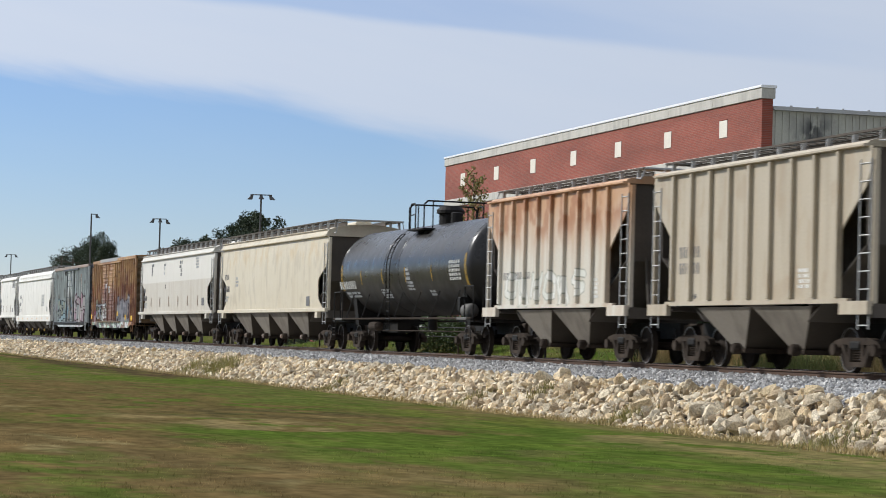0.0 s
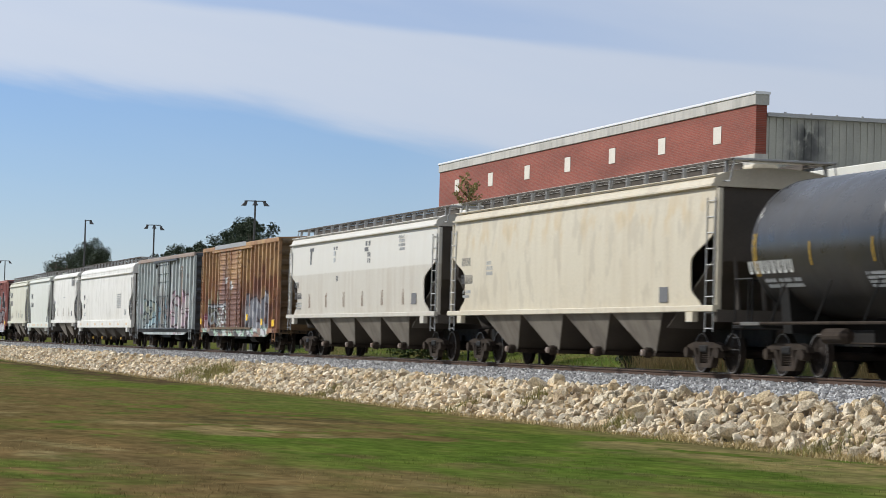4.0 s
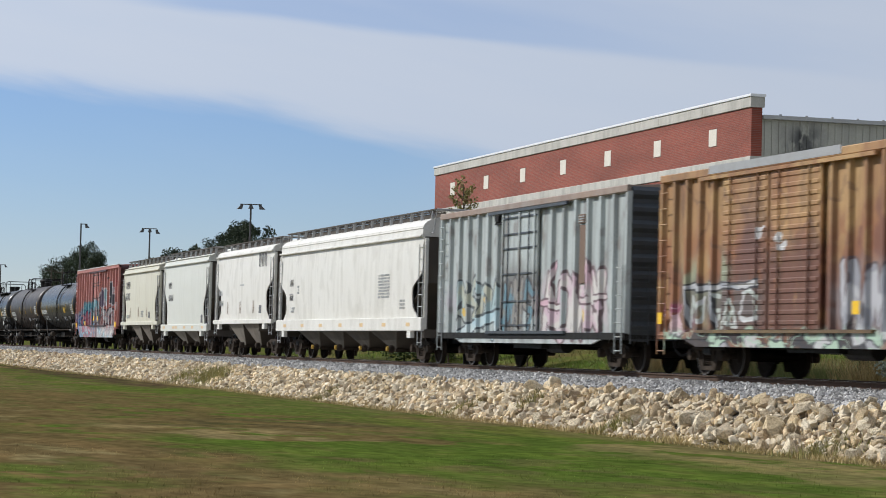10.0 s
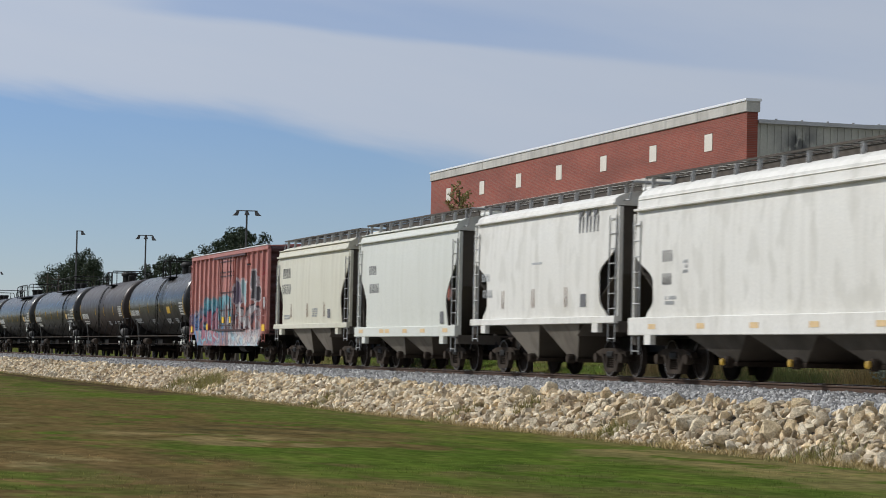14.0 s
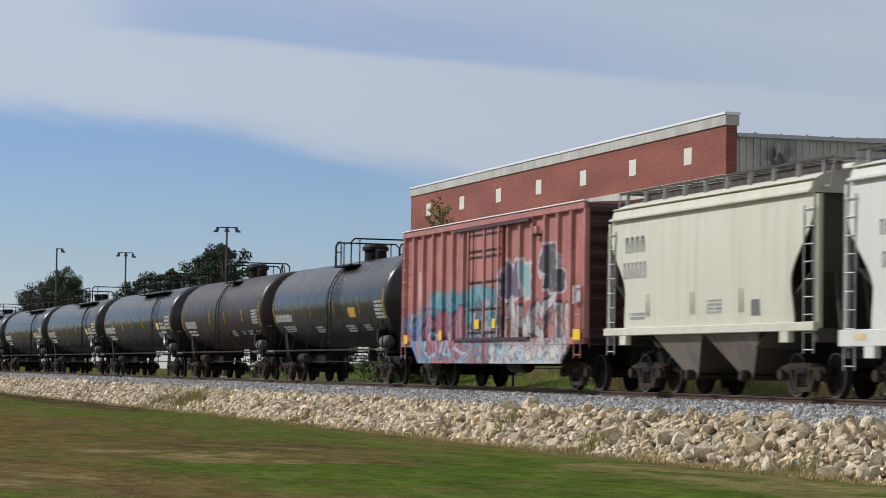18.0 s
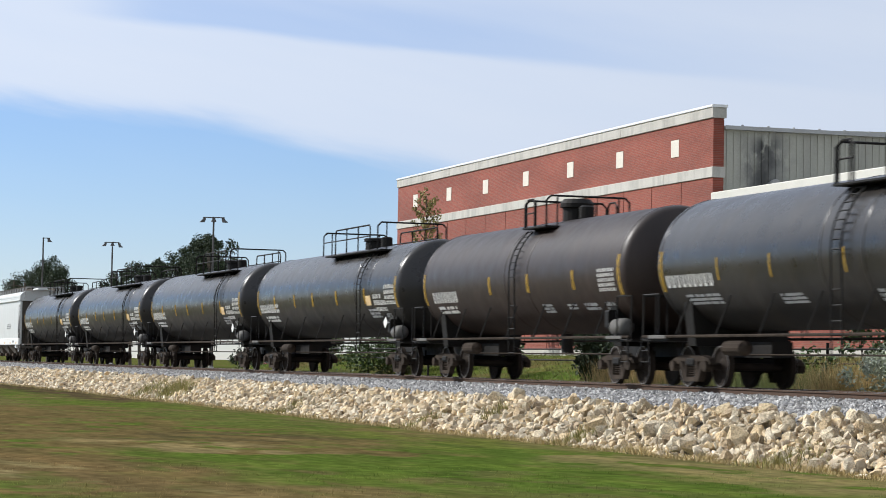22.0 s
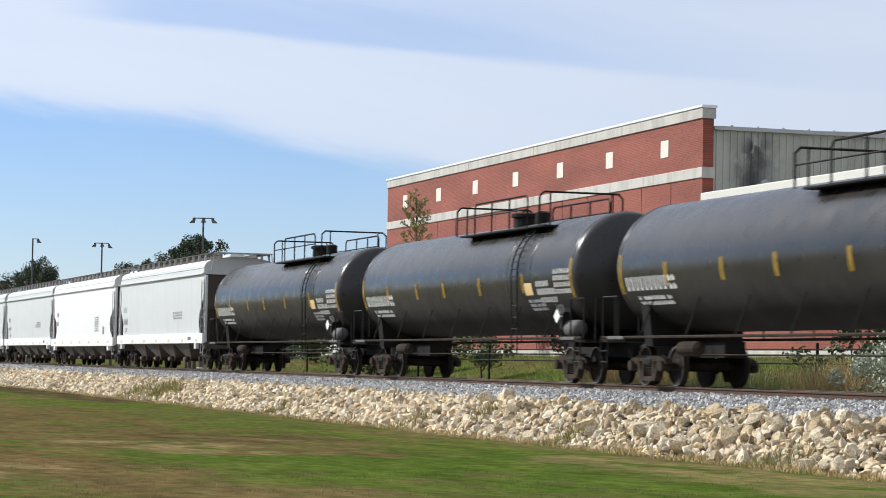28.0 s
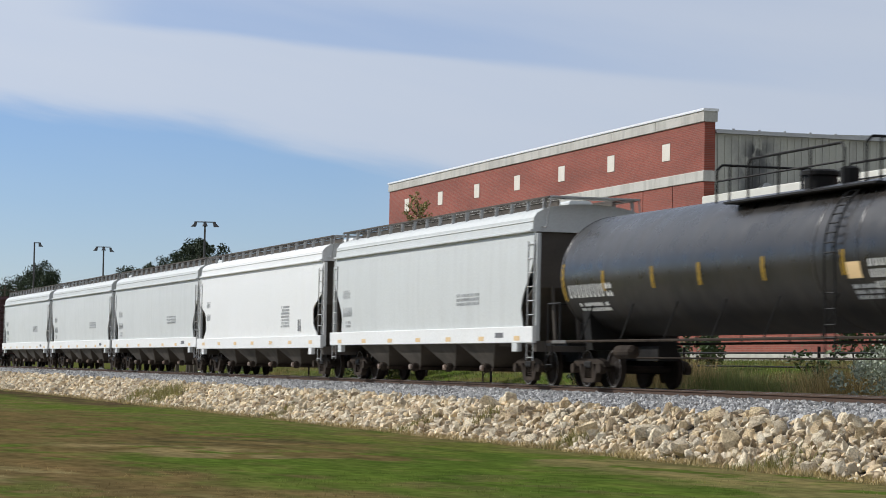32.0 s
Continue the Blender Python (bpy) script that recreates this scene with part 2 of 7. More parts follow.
STONE_TONES = ((1.12, 1.11, 1.08), (1.05, 1.02, 0.95), (1.0, 0.90, 0.72), (1.10, 1.06, 0.98), (0.86, 0.82, 0.76), (1.06, 0.94, 0.76), (0.72, 0.63, 0.52))
M = {
    "tan": car_paint("paint_tan", (0.46, 0.40, 0.30), (0.41, 0.345, 0.25), (0.24, 0.18, 0.11), 0.45),
    "rusty": height_mix(car_paint("paint_rusty_cream", (0.60, 0.57, 0.49), (0.53, 0.47, 0.37), (0.38, 0.23, 0.11), 0.6), 2.6, 4.2, (0.46, 0.245, 0.11), 0.7, 0.85),
    "cream": car_paint("paint_cream", (0.61, 0.55, 0.42), (0.56, 0.495, 0.37), (0.42, 0.33, 0.21), 0.28),
    "ivory": height_mix(car_paint("paint_ivory", (0.56, 0.525, 0.45), (0.52, 0.48, 0.40), (0.40, 0.33, 0.25), 0.45), 2.95, 3.0, (0.62, 0.60, 0.54), 0.03, 0.75),
    "white": car_paint("paint_white", (0.76, 0.74, 0.68), (0.71, 0.685, 0.62), (0.48, 0.45, 0.38), 0.35),
    "brightwhite": car_paint("paint_fresh_white", (0.77, 0.77, 0.75), (0.73, 0.73, 0.70), (0.70, 0.68, 0.62), 0.15),
    "pale": car_paint("paint_pale_green_white", (0.66, 0.665, 0.60), (0.61, 0.615, 0.55), (0.45, 0.45, 0.36), 0.22),
    "sage": car_paint("paint_pale_yellow_green", (0.65, 0.625, 0.505), (0.59, 0.565, 0.45), (0.42, 0.38, 0.28), 0.4),
    "greywhite": car_paint("paint_pale_grey", (0.58, 0.595, 0.575), (0.54, 0.555, 0.535), (0.40, 0.40, 0.38), 0.2),
    "orange": material("paint_rusted_orange", (0.45, 0.285, 0.115), 0.6, 0.0, (0.31, 0.145, 0.058), 0.55, 0.9, (1, 1, 0.8), 0.08, 8.0, (0.15, 0.065, 0.03), 0.7, 1.1, (1.6, 1.6, 0.3)),
    # rusted brown, darkened with the shade of the unlit end
    "orangeend": car_paint("paint_rusted_brown_end_shade", (0.17, 0.11, 0.04), (0.09, 0.045, 0.025), (0.04, 0.025, 0.02), 0.7),
    "greygreen": car_paint("paint_grey_green", (0.47, 0.51, 0.49), (0.38, 0.42, 0.41), (0.12, 0.11, 0.10), 0.7),
    "red": car_paint("paint_faded_red", (0.42, 0.16, 0.13), (0.37, 0.135, 0.11), (0.27, 0.08, 0.06), 0.4),
    # these two colours hold the unlit ends' shade; dark door fittings share them
    "darkred": car_paint("paint_dark_red_and_end_shade", (0.055, 0.013, 0.012), (0.042, 0.012, 0.011), (0.07, 0.022, 0.022), 0.4),
    "bluegrey": car_paint("paint_blue_grey_and_end_shade", (0.045, 0.055, 0.065), (0.06, 0.065, 0.07), (0.03, 0.03, 0.03), 0.4),
    "rustroof": car_paint("paint_rusted_roof_edge", (0.30, 0.25, 0.21), (0.36, 0.21, 0.12), (0.20, 0.11, 0.07), 0.5),
    "rustpanel": material("rusted_brown_panel", (0.15, 0.095, 0.065), 0.75, 0.0, (0.21, 0.135, 0.09), 3.0, 0.6, bump=0.1),
    "streak": material("rust_run", (0.36, 0.26, 0.20), 0.7, scale=6.0),
    "brightyellow": material("fresh_yellow_panel", (0.85, 0.52, 0.01), 0.5, scale=6.0, amount=0.2),
    "tank": grime(material("paint_black_tank", (0.018, 0.0165, 0.0155), 0.29, 0.0, (0.042, 0.039, 0.036), 0.5, 0.6, (1, 1, 1), 0.03, 6.0, (0.038, 0.030, 0.022), 0.5, 1.2, (1.2, 1.2, 0.25), spec=0.42)),
    "tankbrown": grime(material("paint_brown_dusty_tank", (0.029, 0.0185, 0.014), 0.45, 0.0, (0.018, 0.013, 0.011), 0.5, 0.7, (1, 1, 1), 0.04, 6.0, (0.048, 0.031, 0.023), 0.45, 1.2, (1.2, 1.2, 0.25), spec=0.35)),
    "black": material("paint_black_underframe", (0.011, 0.0105, 0.010), 0.6, 0.0, (0.020, 0.017, 0.014), 1.2, 0.7, bump=0.1, spec=0.15),
    # bay tones carry light: slope sheets dark as in shade, side plates paler
    "under": material("shade_brown_bay_steel", (0.045, 0.037, 0.030), 0.85, 0.0, (0.075, 0.062, 0.048), 1.2, 0.7, bump=0.1, spec=0.15),
    "baydark": material("dark_bay_plate", (0.105, 0.092, 0.076), 0.85, 0.0, (0.065, 0.055, 0.044), 0.9, 0.7, (1, 1, 0.5), 0.1, 8.0, (0.04, 0.033, 0.027), 0.6, 1.1, spec=0.15),
    "baylit": material("sunlit_bay_plate", (0.22, 0.195, 0.16), 0.85, 0.0, (0.17, 0.145, 0.115), 0.9, 0.7, (1, 1, 0.5), 0.1, 8.0, (0.06, 0.048, 0.038), 0.7, 1.1, (1.3, 1.3, 0.5), spec=0.2),
    # car-end tone: the shade of the unlit ends is in the colour
    "enddark": material("shade_dark_car_end", (0.075, 0.065, 0.055), 0.8, 0.0, (0.115, 0.098, 0.08), 1.0, 0.7, bump=0.1, spec=0.2),
    "truck": material("cast_steel_dusty", (0.030, 0.023, 0.0175), 0.85, 0.0, (0.070, 0.053, 0.040), 3.0, 0.7, bump=0.15, spec=0.1),
    "wheel": material("wheel_steel", (0.020, 0.0155, 0.0125), 0.8, 0.0, (0.040, 0.030, 0.023), 3.0, 0.7, bump=0.1, spec=0.12),
    "tread": material("worn_wheel_tread", (0.20, 0.18, 0.165), 0.45, 0.6, (0.13, 0.115, 0.10), 4.0, 0.6),
    "reservoir": material("dusty_grey_paint", (0.14, 0.135, 0.125), 0.7, 0.0, (0.09, 0.085, 0.078), 3.0, 0.6, spec=0.2),
    "galv": material("galvanised_steel", (0.42, 0.42, 0.41), 0.5, 0.5, (0.34, 0.33, 0.31), 3.0, 0.6),
    "mark": material("stencil_dark_grey", (0.13, 0.13, 0.135), 0.7, scale=6.0),
    "lightmark": material("stencil_pale_grey", (0.44, 0.45, 0.45), 0.7, scale=6.0),
    "whitemark": material("stencil_white", (0.78, 0.78, 0.74), 0.7, scale=6.0),
    "yellow": material("reflector_yellow", (0.50, 0.31, 0.03), 0.5, scale=6.0),
    "amber": material("reflector_amber", (0.74, 0.53, 0.27), 0.5, scale=6.0),
    "rail": material("rail_rusty_steel", (0.075, 0.048, 0.034), 0.8, 0.0, (0.11, 0.07, 0.048), 2.0, 0.6, bump=0.1, spec=0.15),
    "railtop": material("rail_running_surface", (0.42, 0.40, 0.38), 0.25, 0.95, (0.32, 0.29, 0.27), 4.0, 0.6),
    "gravel": material("grey_crushed_stone", (0.39, 0.38, 0.365), 0.95, 0.0, (0.53, 0.515, 0.49), 12.0, 0.8, bump=0.9, bump_scale=18.0, jitter=0.5, island=True),
    "rock": material("buff_limestone", (0.87, 0.775, 0.60), 0.92, 0.0, (0.60, 0.50, 0.35), 3.0, 0.8, bump=0.9, bump_scale=11.0, jitter=0.25, dirt=(0.19, 0.15, 0.105), dirt_amount=0.5, dirt_scale=6.0, tones=STONE_TONES, relief=0.05),
    "rocks": material("buff_limestone_heap", (0.76, 0.675, 0.52), 0.92, 0.0, (0.50, 0.41, 0.285), 3.0, 0.8, bump=0.9, bump_scale=11.0, jitter=0.3, island=True, dirt=(0.19, 0.15, 0.105), dirt_amount=0.5, dirt_scale=6.0, tones=STONE_TONES, relief=0.05),
    "rockbase": material("gap_shade_stone", (0.12, 0.10, 0.075), 0.95, 0.0, (0.06, 0.05, 0.04), 9.0, 0.8, bump=1.0, bump_scale=12.0),
    "concrete": material("weathered_concrete", (0.55, 0.53, 0.47), 0.85, 0.0, (0.44, 0.42, 0.37), 0.8, 0.6, bump=0.15, dirt=(0.24, 0.23, 0.20), dirt_amount=0.55, dirt_scale=1.3, dirt_stretch=(1.5, 1.5, 0.35)),
    "coping": material("white_metal_coping", (0.80, 0.80, 0.79), 0.4, 0.0, (0.72, 0.72, 0.70), 1.0, 0.4),
    "fascia": material("cream_metal_fascia", (0.66, 0.64, 0.56), 0.5, 0.0, (0.58, 0.56, 0.48), 0.8, 0.5),
    "block": material("pale_cast_block", (0.74, 0.69, 0.59), 0.85, 0.0, (0.64, 0.59, 0.50), 1.5, 0.6, bump=0.1),
    "siding": material("grey_metal_siding", (0.44, 0.43, 0.36), 0.6, 0.0, (0.38, 0.37, 0.31), 0.6, 0.6, dirt=(0.22, 0.21, 0.19), dirt_amount=0.4, dirt_scale=0.6, dirt_stretch=(2, 2, 0.2)),
    "pole": material("lamp_pole_steel", (0.10, 0.095, 0.09), 0.5, 0.4, scale=2.0),
    "bark": material("tree_bark", (0.09, 0.07, 0.05), 0.9, scale=6.0, bump=0.5),
    "leaf": material("leaf_green", (0.055, 0.095, 0.025), 0.6, 0.0, (0.085, 0.12, 0.03), 3.0, 0.7, jitter=0.5, island=True),
    "leafdark": material("leaf_dark_green", (0.030, 0.046, 0.020), 0.85, 0.0, (0.042, 0.058, 0.024), 0.8, 0.7, jitter=0.5, island=True),
    "leafyellow": material("leaf_yellow_green", (0.25, 0.235, 0.065), 0.7, 0.0, (0.30, 0.25, 0.085), 3.0, 0.7, jitter=0.4, island=True),
    "leafpale": material("leaf_silver_green", (0.38, 0.42, 0.30), 0.7, 0.0, (0.50, 0.52, 0.42), 3.0, 0.7, jitter=0.35, island=True),
    "straw": material("dry_grass", (0.50, 0.37, 0.16), 0.8, 0.0, (0.40, 0.31, 0.13), 1.0, 0.7, jitter=0.4, island=True),
    "weed": material("green_weeds", (0.16, 0.20, 0.055), 0.8, 0.0, (0.24, 0.22, 0.075), 0.5, 0.7, jitter=0.4, island=True),
}


def brick_material():
    m = bpy.data.materials.new("red_brick_wall")
    m.use_nodes = True
    nodes, links = m.node_tree.nodes, m.node_tree.links
    bs = nodes["Principled BSDF"]
    tc = nodes.new("ShaderNodeTexCoord")
    mp = nodes.new("ShaderNodeMapping")
    mp.inputs["Rotation"].default_value = (radians(90), 0, 0)
    links.new(tc.outputs["Object"], mp.inputs["Vector"])
    br = nodes.new("ShaderNodeTexBrick")
    br.inputs["Color1"].default_value, br.inputs["Color2"].default_value = (0.29, 0.068, 0.040, 1), (0.215, 0.050, 0.031, 1)
    br.inputs["Mortar"].default_value = (0.23, 0.115, 0.085, 1)
    br.inputs["Scale"].default_value, br.inputs["Mortar Size"].default_value = 1.0, 0.008
    br.inputs["Brick Width"].default_value, br.inputs["Row Height"].default_value = 0.203, 0.068
    links.new(mp.outputs[0], br.inputs["Vector"])
    n = nodes.new("ShaderNodeTexNoise")
    n.inputs["Scale"].default_value, n.inputs["Detail"].default_value = 0.35, 6.0
    mp2 = nodes.new("ShaderNodeMapping")
    mp2.inputs["Scale"].default_value = (0.5, 1, 2.5)
    links.new(tc.outputs["Object"], mp2.inputs["Vector"])
    links.new(mp2.outputs[0], n.inputs["Vector"])
    r = nodes.new("ShaderNodeMapRange")
    links.new(n.outputs["Fac"], r.inputs["Value"])
    r.inputs["From Min"].default_value, r.inputs["From Max"].default_value = 0.3, 0.7
    r.inputs["To Min"].default_value, r.inputs["To Max"].default_value = 0.78, 1.15
    hs = nodes.new("ShaderNodeHueSaturation")
    links.new(br.outputs["Color"], hs.inputs["Color"])
    links.new(r.outputs[0], hs.inputs["Value"])
    links.new(hs.outputs[0], bs.inputs["Base Color"])
    bs.inputs["Roughness"].default_value = 0.9
    b = nodes.new("ShaderNodeBump")
    b.inputs["Strength"].default_value, b.inputs["Distance"].default_value = 0.4, 0.01
    b.invert = True
    links.new(br.outputs["Fac"], b.inputs["Height"])
    links.new(b.outputs[0], bs.inputs["Normal"])
    return m


def lawn_material(name="lawn_grass", thin=None, gain=1.0):
    """Mown grass: green and dried-out stretches, with a fine fleck."""
    m = bpy.data.materials.new(name)
    m.use_nodes = True
    nodes, links = m.node_tree.nodes, m.node_tree.links
    bs = nodes["Principled BSDF"]
    bs.inputs["Roughness"].default_value, bs.inputs["Specular IOR Level"].default_value = 0.95, 0.0
    tc = nodes.new("ShaderNodeTexCoord")

    def nz(sc, st=(1, 1, 1), detail=6.0):
        mp = nodes.new("ShaderNodeMapping")
        mp.inputs["Scale"].default_value = st
        links.new(tc.outputs["Object"], mp.inputs["Vector"])
        n = nodes.new("ShaderNodeTexNoise")
        n.inputs["Scale"].default_value, n.inputs["Detail"].default_value = sc, detail
        links.new(mp.outputs[0], n.inputs["Vector"])
        return n.outputs["Fac"]

    def ramp(v, stops):
        r = nodes.new("ShaderNodeValToRGB")
        links.new(v, r.inputs["Fac"])
        e = r.color_ramp.elements
        e[0].position, e[0].color = stops[0][0], (*stops[0][1], 1)
        e[1].position, e[1].color = stops[-1][0], (*stops[-1][1], 1)
        for pos, c in stops[1:-1]:
            e.new(pos).color = (*c, 1)
        return r.outputs[0]

    sep = nodes.new("ShaderNodeSeparateXYZ")
    links.new(tc.outputs["Object"], sep.inputs[0])
    lean = nodes.new("ShaderNodeMath")
    lean.operation = "MULTIPLY_ADD"
    lean.inputs[1].default_value = 0.017
    links.new(sep.outputs[1], lean.inputs[0])
    lean.inputs[2].default_value = -0.13
    patchy = nodes.new("ShaderNodeMath")
    patchy.operation = "SUBTRACT"
    two = nodes.new("ShaderNodeMath")
    two.operation = "MULTIPLY_ADD"
    two.inputs[1].default_value = 0.38
    links.new(nz(1.1, (0.5, 1.4, 1), 9.0), two.inputs[0])
    less = nodes.new("ShaderNodeMath")
    less.operation = "SUBTRACT"
    less.inputs[1].default_value = 0.19
    links.new(nz(0.20, (0.45, 1.5, 1), 5.0), less.inputs[0])
    links.new(less.outputs[0], two.inputs[2])
    links.new(two.outputs[0], patchy.inputs[0])
    keep = nodes.new("ShaderNodeClamp")
    keep.inputs["Min"].default_value, keep.inputs["Max"].default_value = -0.06, 0.06
    links.new(lean.outputs[0], keep.inputs["Value"])
    links.new(keep.outputs[0], patchy.inputs[1])
    big = ramp(patchy.outputs[0], [(0.34, (0.072 * gain, 0.1062 * gain, 0.0198 * gain)), (0.43, (0.0972 * gain, 0.1098 * gain, 0.0288 * gain)), (0.50, (0.108 * gain, 0.0972 * gain, 0.036 * gain)), (0.58, (0.1305 * gain, 0.1008 * gain, 0.0432 * gain)), (0.72, (0.198 * gain, 0.1575 * gain, 0.0765 * gain))])
    links.new(big, bs.inputs["Base Color"])
    weather(m, [(*z[:5], (z[5][0] * gain, z[5][1] * gain, z[5][2] * gain * 0.95), *z[6:]) for z in LAWN_PATCHES], (0, 1), (14.0, 3.0), (0.35, 0.45, 0.9), 1.0)
    out = bs.inputs["Base Color"].links[0].from_socket
    for vec, stops, amount in ((nz(0.9, (0.5, 1.1, 1), 8.0), [(0.32, (0.62, 0.66, 0.66)), (0.5, (1.0, 1.0, 1.0)), (0.68, (1.45, 1.34, 1.30))], 0.5),
                               (nz(4.5, (0.6, 1, 1), 9.0), [(0.3, (0.55, 0.55, 0.50)), (0.7, (1.38, 1.38, 1.30))], 0.7)):
        x = nodes.new("ShaderNodeMixRGB")
        x.blend_type = "MULTIPLY"
        x.inputs["Fac"].default_value = amount
        links.new(out, x.inputs["Color1"])
        links.new(ramp(vec, stops), x.inputs["Color2"])
        out = x.outputs[0]
    links.new(out, bs.inputs["Base Color"])
    grown = bs.inputs["Base Color"].links[0].from_socket
    b = nodes.new("ShaderNodeBump")
    b.inputs["Strength"].default_value, b.inputs["Distance"].default_value = 0.12, 0.02
    links.new(nz(14.0), b.inputs["Height"])
    links.new(b.outputs[0], bs.inputs["Normal"])
    if thin is not None:
        rnd = nodes.new("ShaderNodeNewGeometry").outputs["Random Per Island"]
        rm = nodes.new("ShaderNodeMapRange")
        links.new(rnd, rm.inputs["Value"])
        rm.inputs["To Min"].default_value, rm.inputs["To Max"].default_value = 0.75, 1.4
        hv = nodes.new("ShaderNodeHueSaturation")
        links.new(grown, hv.inputs["Color"])
        links.new(rm.outputs[0], hv.inputs["Value"])
        x = hv
        links.new(hv.outputs[0], bs.inputs["Base Color"])
        tr = nodes.new("ShaderNodeBsdfTranslucent")
        links.new(x.outputs[0], tr.inputs["Color"])
        ms = nodes.new("ShaderNodeMixShader")
        ms.inputs["Fac"].default_value = thin
        links.new(bs.outputs[0], ms.inputs[1])
        links.new(tr.outputs[0], ms.inputs[2])
        links.new(ms.outputs[0], nodes["Material Output"].inputs["Surface"])
    return m


def weather(m, zones, axes=(0, 2), bend=(0.9, 0.6), fine=(1.3, 1.6, 0.9), soft=0.45):
    """Paint, rust and spray on a surface, in metres of its thing: kinds are stain, patch (tangled spray shapes), scrawl (thin lines) and shape (ellipses with a rim)."""
    nodes, links = m.node_tree.nodes, m.node_tree.links
    bs = nodes["Principled BSDF"]
    out = bs.inputs["Base Color"].links[0].from_socket
    tc = nodes.new("ShaderNodeTexCoord")
    sep = nodes.new("ShaderNodeSeparateXYZ")
    links.new(tc.outputs["Object"], sep.inputs[0])
    flat = nodes.new("ShaderNodeCombineXYZ")
    links.new(sep.outputs[axes[0]], flat.inputs[0])
    links.new(sep.outputs[axes[1]], flat.inputs[1])

    def calc(op, *vals):
        n = nodes.new("ShaderNodeMath")
        n.operation = op
        for i, v in enumerate(vals):
            if isinstance(v, (int, float)):
                n.inputs[i].default_value = v
            else:
                links.new(v, n.inputs[i])
        return n.outputs[0]

    def step(v, a, b, to=1.0):
        n = nodes.new("ShaderNodeMapRange")
        n.interpolation_type = "SMOOTHSTEP"
        links.new(v, n.inputs["Value"])
        n.inputs["From Min"].default_value, n.inputs["From Max"].default_value, n.inputs["To Max"].default_value = a, b, to
        return n.outputs[0]

    def place(sx, sy, dx, vec):
        n = nodes.new("ShaderNodeMapping")
        n.inputs["Scale"].default_value, n.inputs["Location"].default_value = (sx, sy, 1), (dx, dx * 0.7, 0)
        links.new(vec, n.inputs["Vector"])
        return n.outputs[0]

    def noise2(sx, sy, dx, vec, detail=4.0):
        n = nodes.new("ShaderNodeTexNoise")
        n.noise_dimensions = "2D"
        n.inputs["Scale"].default_value, n.inputs["Detail"].default_value = 1.0, detail
        links.new(place(sx, sy, dx, vec), n.inputs["Vector"])
        return n.outputs["Fac"]

    def over(fac, colour):
        x = nodes.new("ShaderNodeMixRGB")
        links.new(fac, x.inputs["Fac"])
        links.new(out, x.inputs["Color1"])
        if isinstance(colour, tuple):
            x.inputs["Color2"].default_value = (*colour, 1)
        else:
            links.new(colour, x.inputs["Color2"])
        return x.outputs[0]

    wx = calc("MULTIPLY_ADD", calc("SUBTRACT", noise2(fine[0], fine[0], 3.0, flat.outputs[0], 3.0), 0.5), bend[0], sep.outputs[axes[0]])
    wz = calc("MULTIPLY_ADD", calc("SUBTRACT", noise2(fine[0], fine[0], 17.0, flat.outputs[0], 3.0), 0.5), bend[1], sep.outputs[axes[1]])
    bent = nodes.new("ShaderNodeCombineXYZ")
    links.new(wx, bent.inputs[0])
    links.new(wz, bent.inputs[1])
    bent = bent.outputs[0]

    def vec(op, a, b=None):
        n = nodes.new("ShaderNodeVectorMath")
        n.operation = op
        for i, v in enumerate((a, b)):
            if isinstance(v, tuple):
                n.inputs[i].default_value = v
            elif v is not None:
                links.new(v, n.inputs[i])
        return n.outputs["Value"] if op in ("DOT_PRODUCT", "LENGTH") else n.outputs[0]

    lean = nodes.new("ShaderNodeMix")
    lean.data_type = "VECTOR"
    lean.inputs["Factor"].default_value = 0.4
    links.new(flat.outputs[0], lean.inputs[4])
    links.new(bent, lean.inputs[5])
    soft_bent = lean.outputs[1]

    def inside(x0, x1, z0, z1, soft):
        a = calc("MULTIPLY", step(wx, x0 - soft, x0 + soft), step(wx, x1 + soft, x1 - soft))
        return calc("MULTIPLY", a, calc("MULTIPLY", step(wz, z0 - soft, z0 + soft), step(wz, z1 + soft, z1 - soft)))

    for k, zone in enumerate(zones):
        kind = zone[0]
        if kind == "stain":
            _, x0, x1, z0, z1, colour, amount, cover = zone
            fac = calc("MULTIPLY", inside(x0, x1, z0, z1, soft), step(noise2(fine[1], fine[2], 5.1 * k, flat.outputs[0], 7.0), 0.62 - cover * 0.4, 0.74 - cover * 0.4, amount))
            out = over(fac, colour)
        elif kind == "patch":
            _, x0, x1, z0, z1, colours, line, cells, amount = zone
            area = inside(x0, x1, z0, z1, 0.10)
            v = nodes.new("ShaderNodeTexVoronoi")
            v.voronoi_dimensions = "2D"
            v.inputs["Scale"].default_value = 1.0
            at = place(cells[0], cells[1], 3.7 * k, bent)
            links.new(at, v.inputs["Vector"])
            cs = nodes.new("ShaderNodeSeparateColor")
            links.new(v.outputs["Color"], cs.inputs[0])
            r = nodes.new("ShaderNodeValToRGB")
            r.color_ramp.interpolation = "CONSTANT"
            e = r.color_ramp.elements
            e[0].position, e[0].color = 0.0, (*colours[0], 1)
            e[1].position, e[1].color = 1.0 / len(colours), (*colours[1], 1)
            for j, c in enumerate(colours[2:]):
                e.new((j + 2) / len(colours)).color = (*c, 1)
            links.new(cs.outputs[0], r.inputs["Fac"])
            cover = calc("MULTIPLY", area, step(noise2(0.8, 1.4, 2.9 * k, bent), 0.30, 0.36, amount))
            out = over(cover, r.outputs[0])
            d = nodes.new("ShaderNodeTexVoronoi")
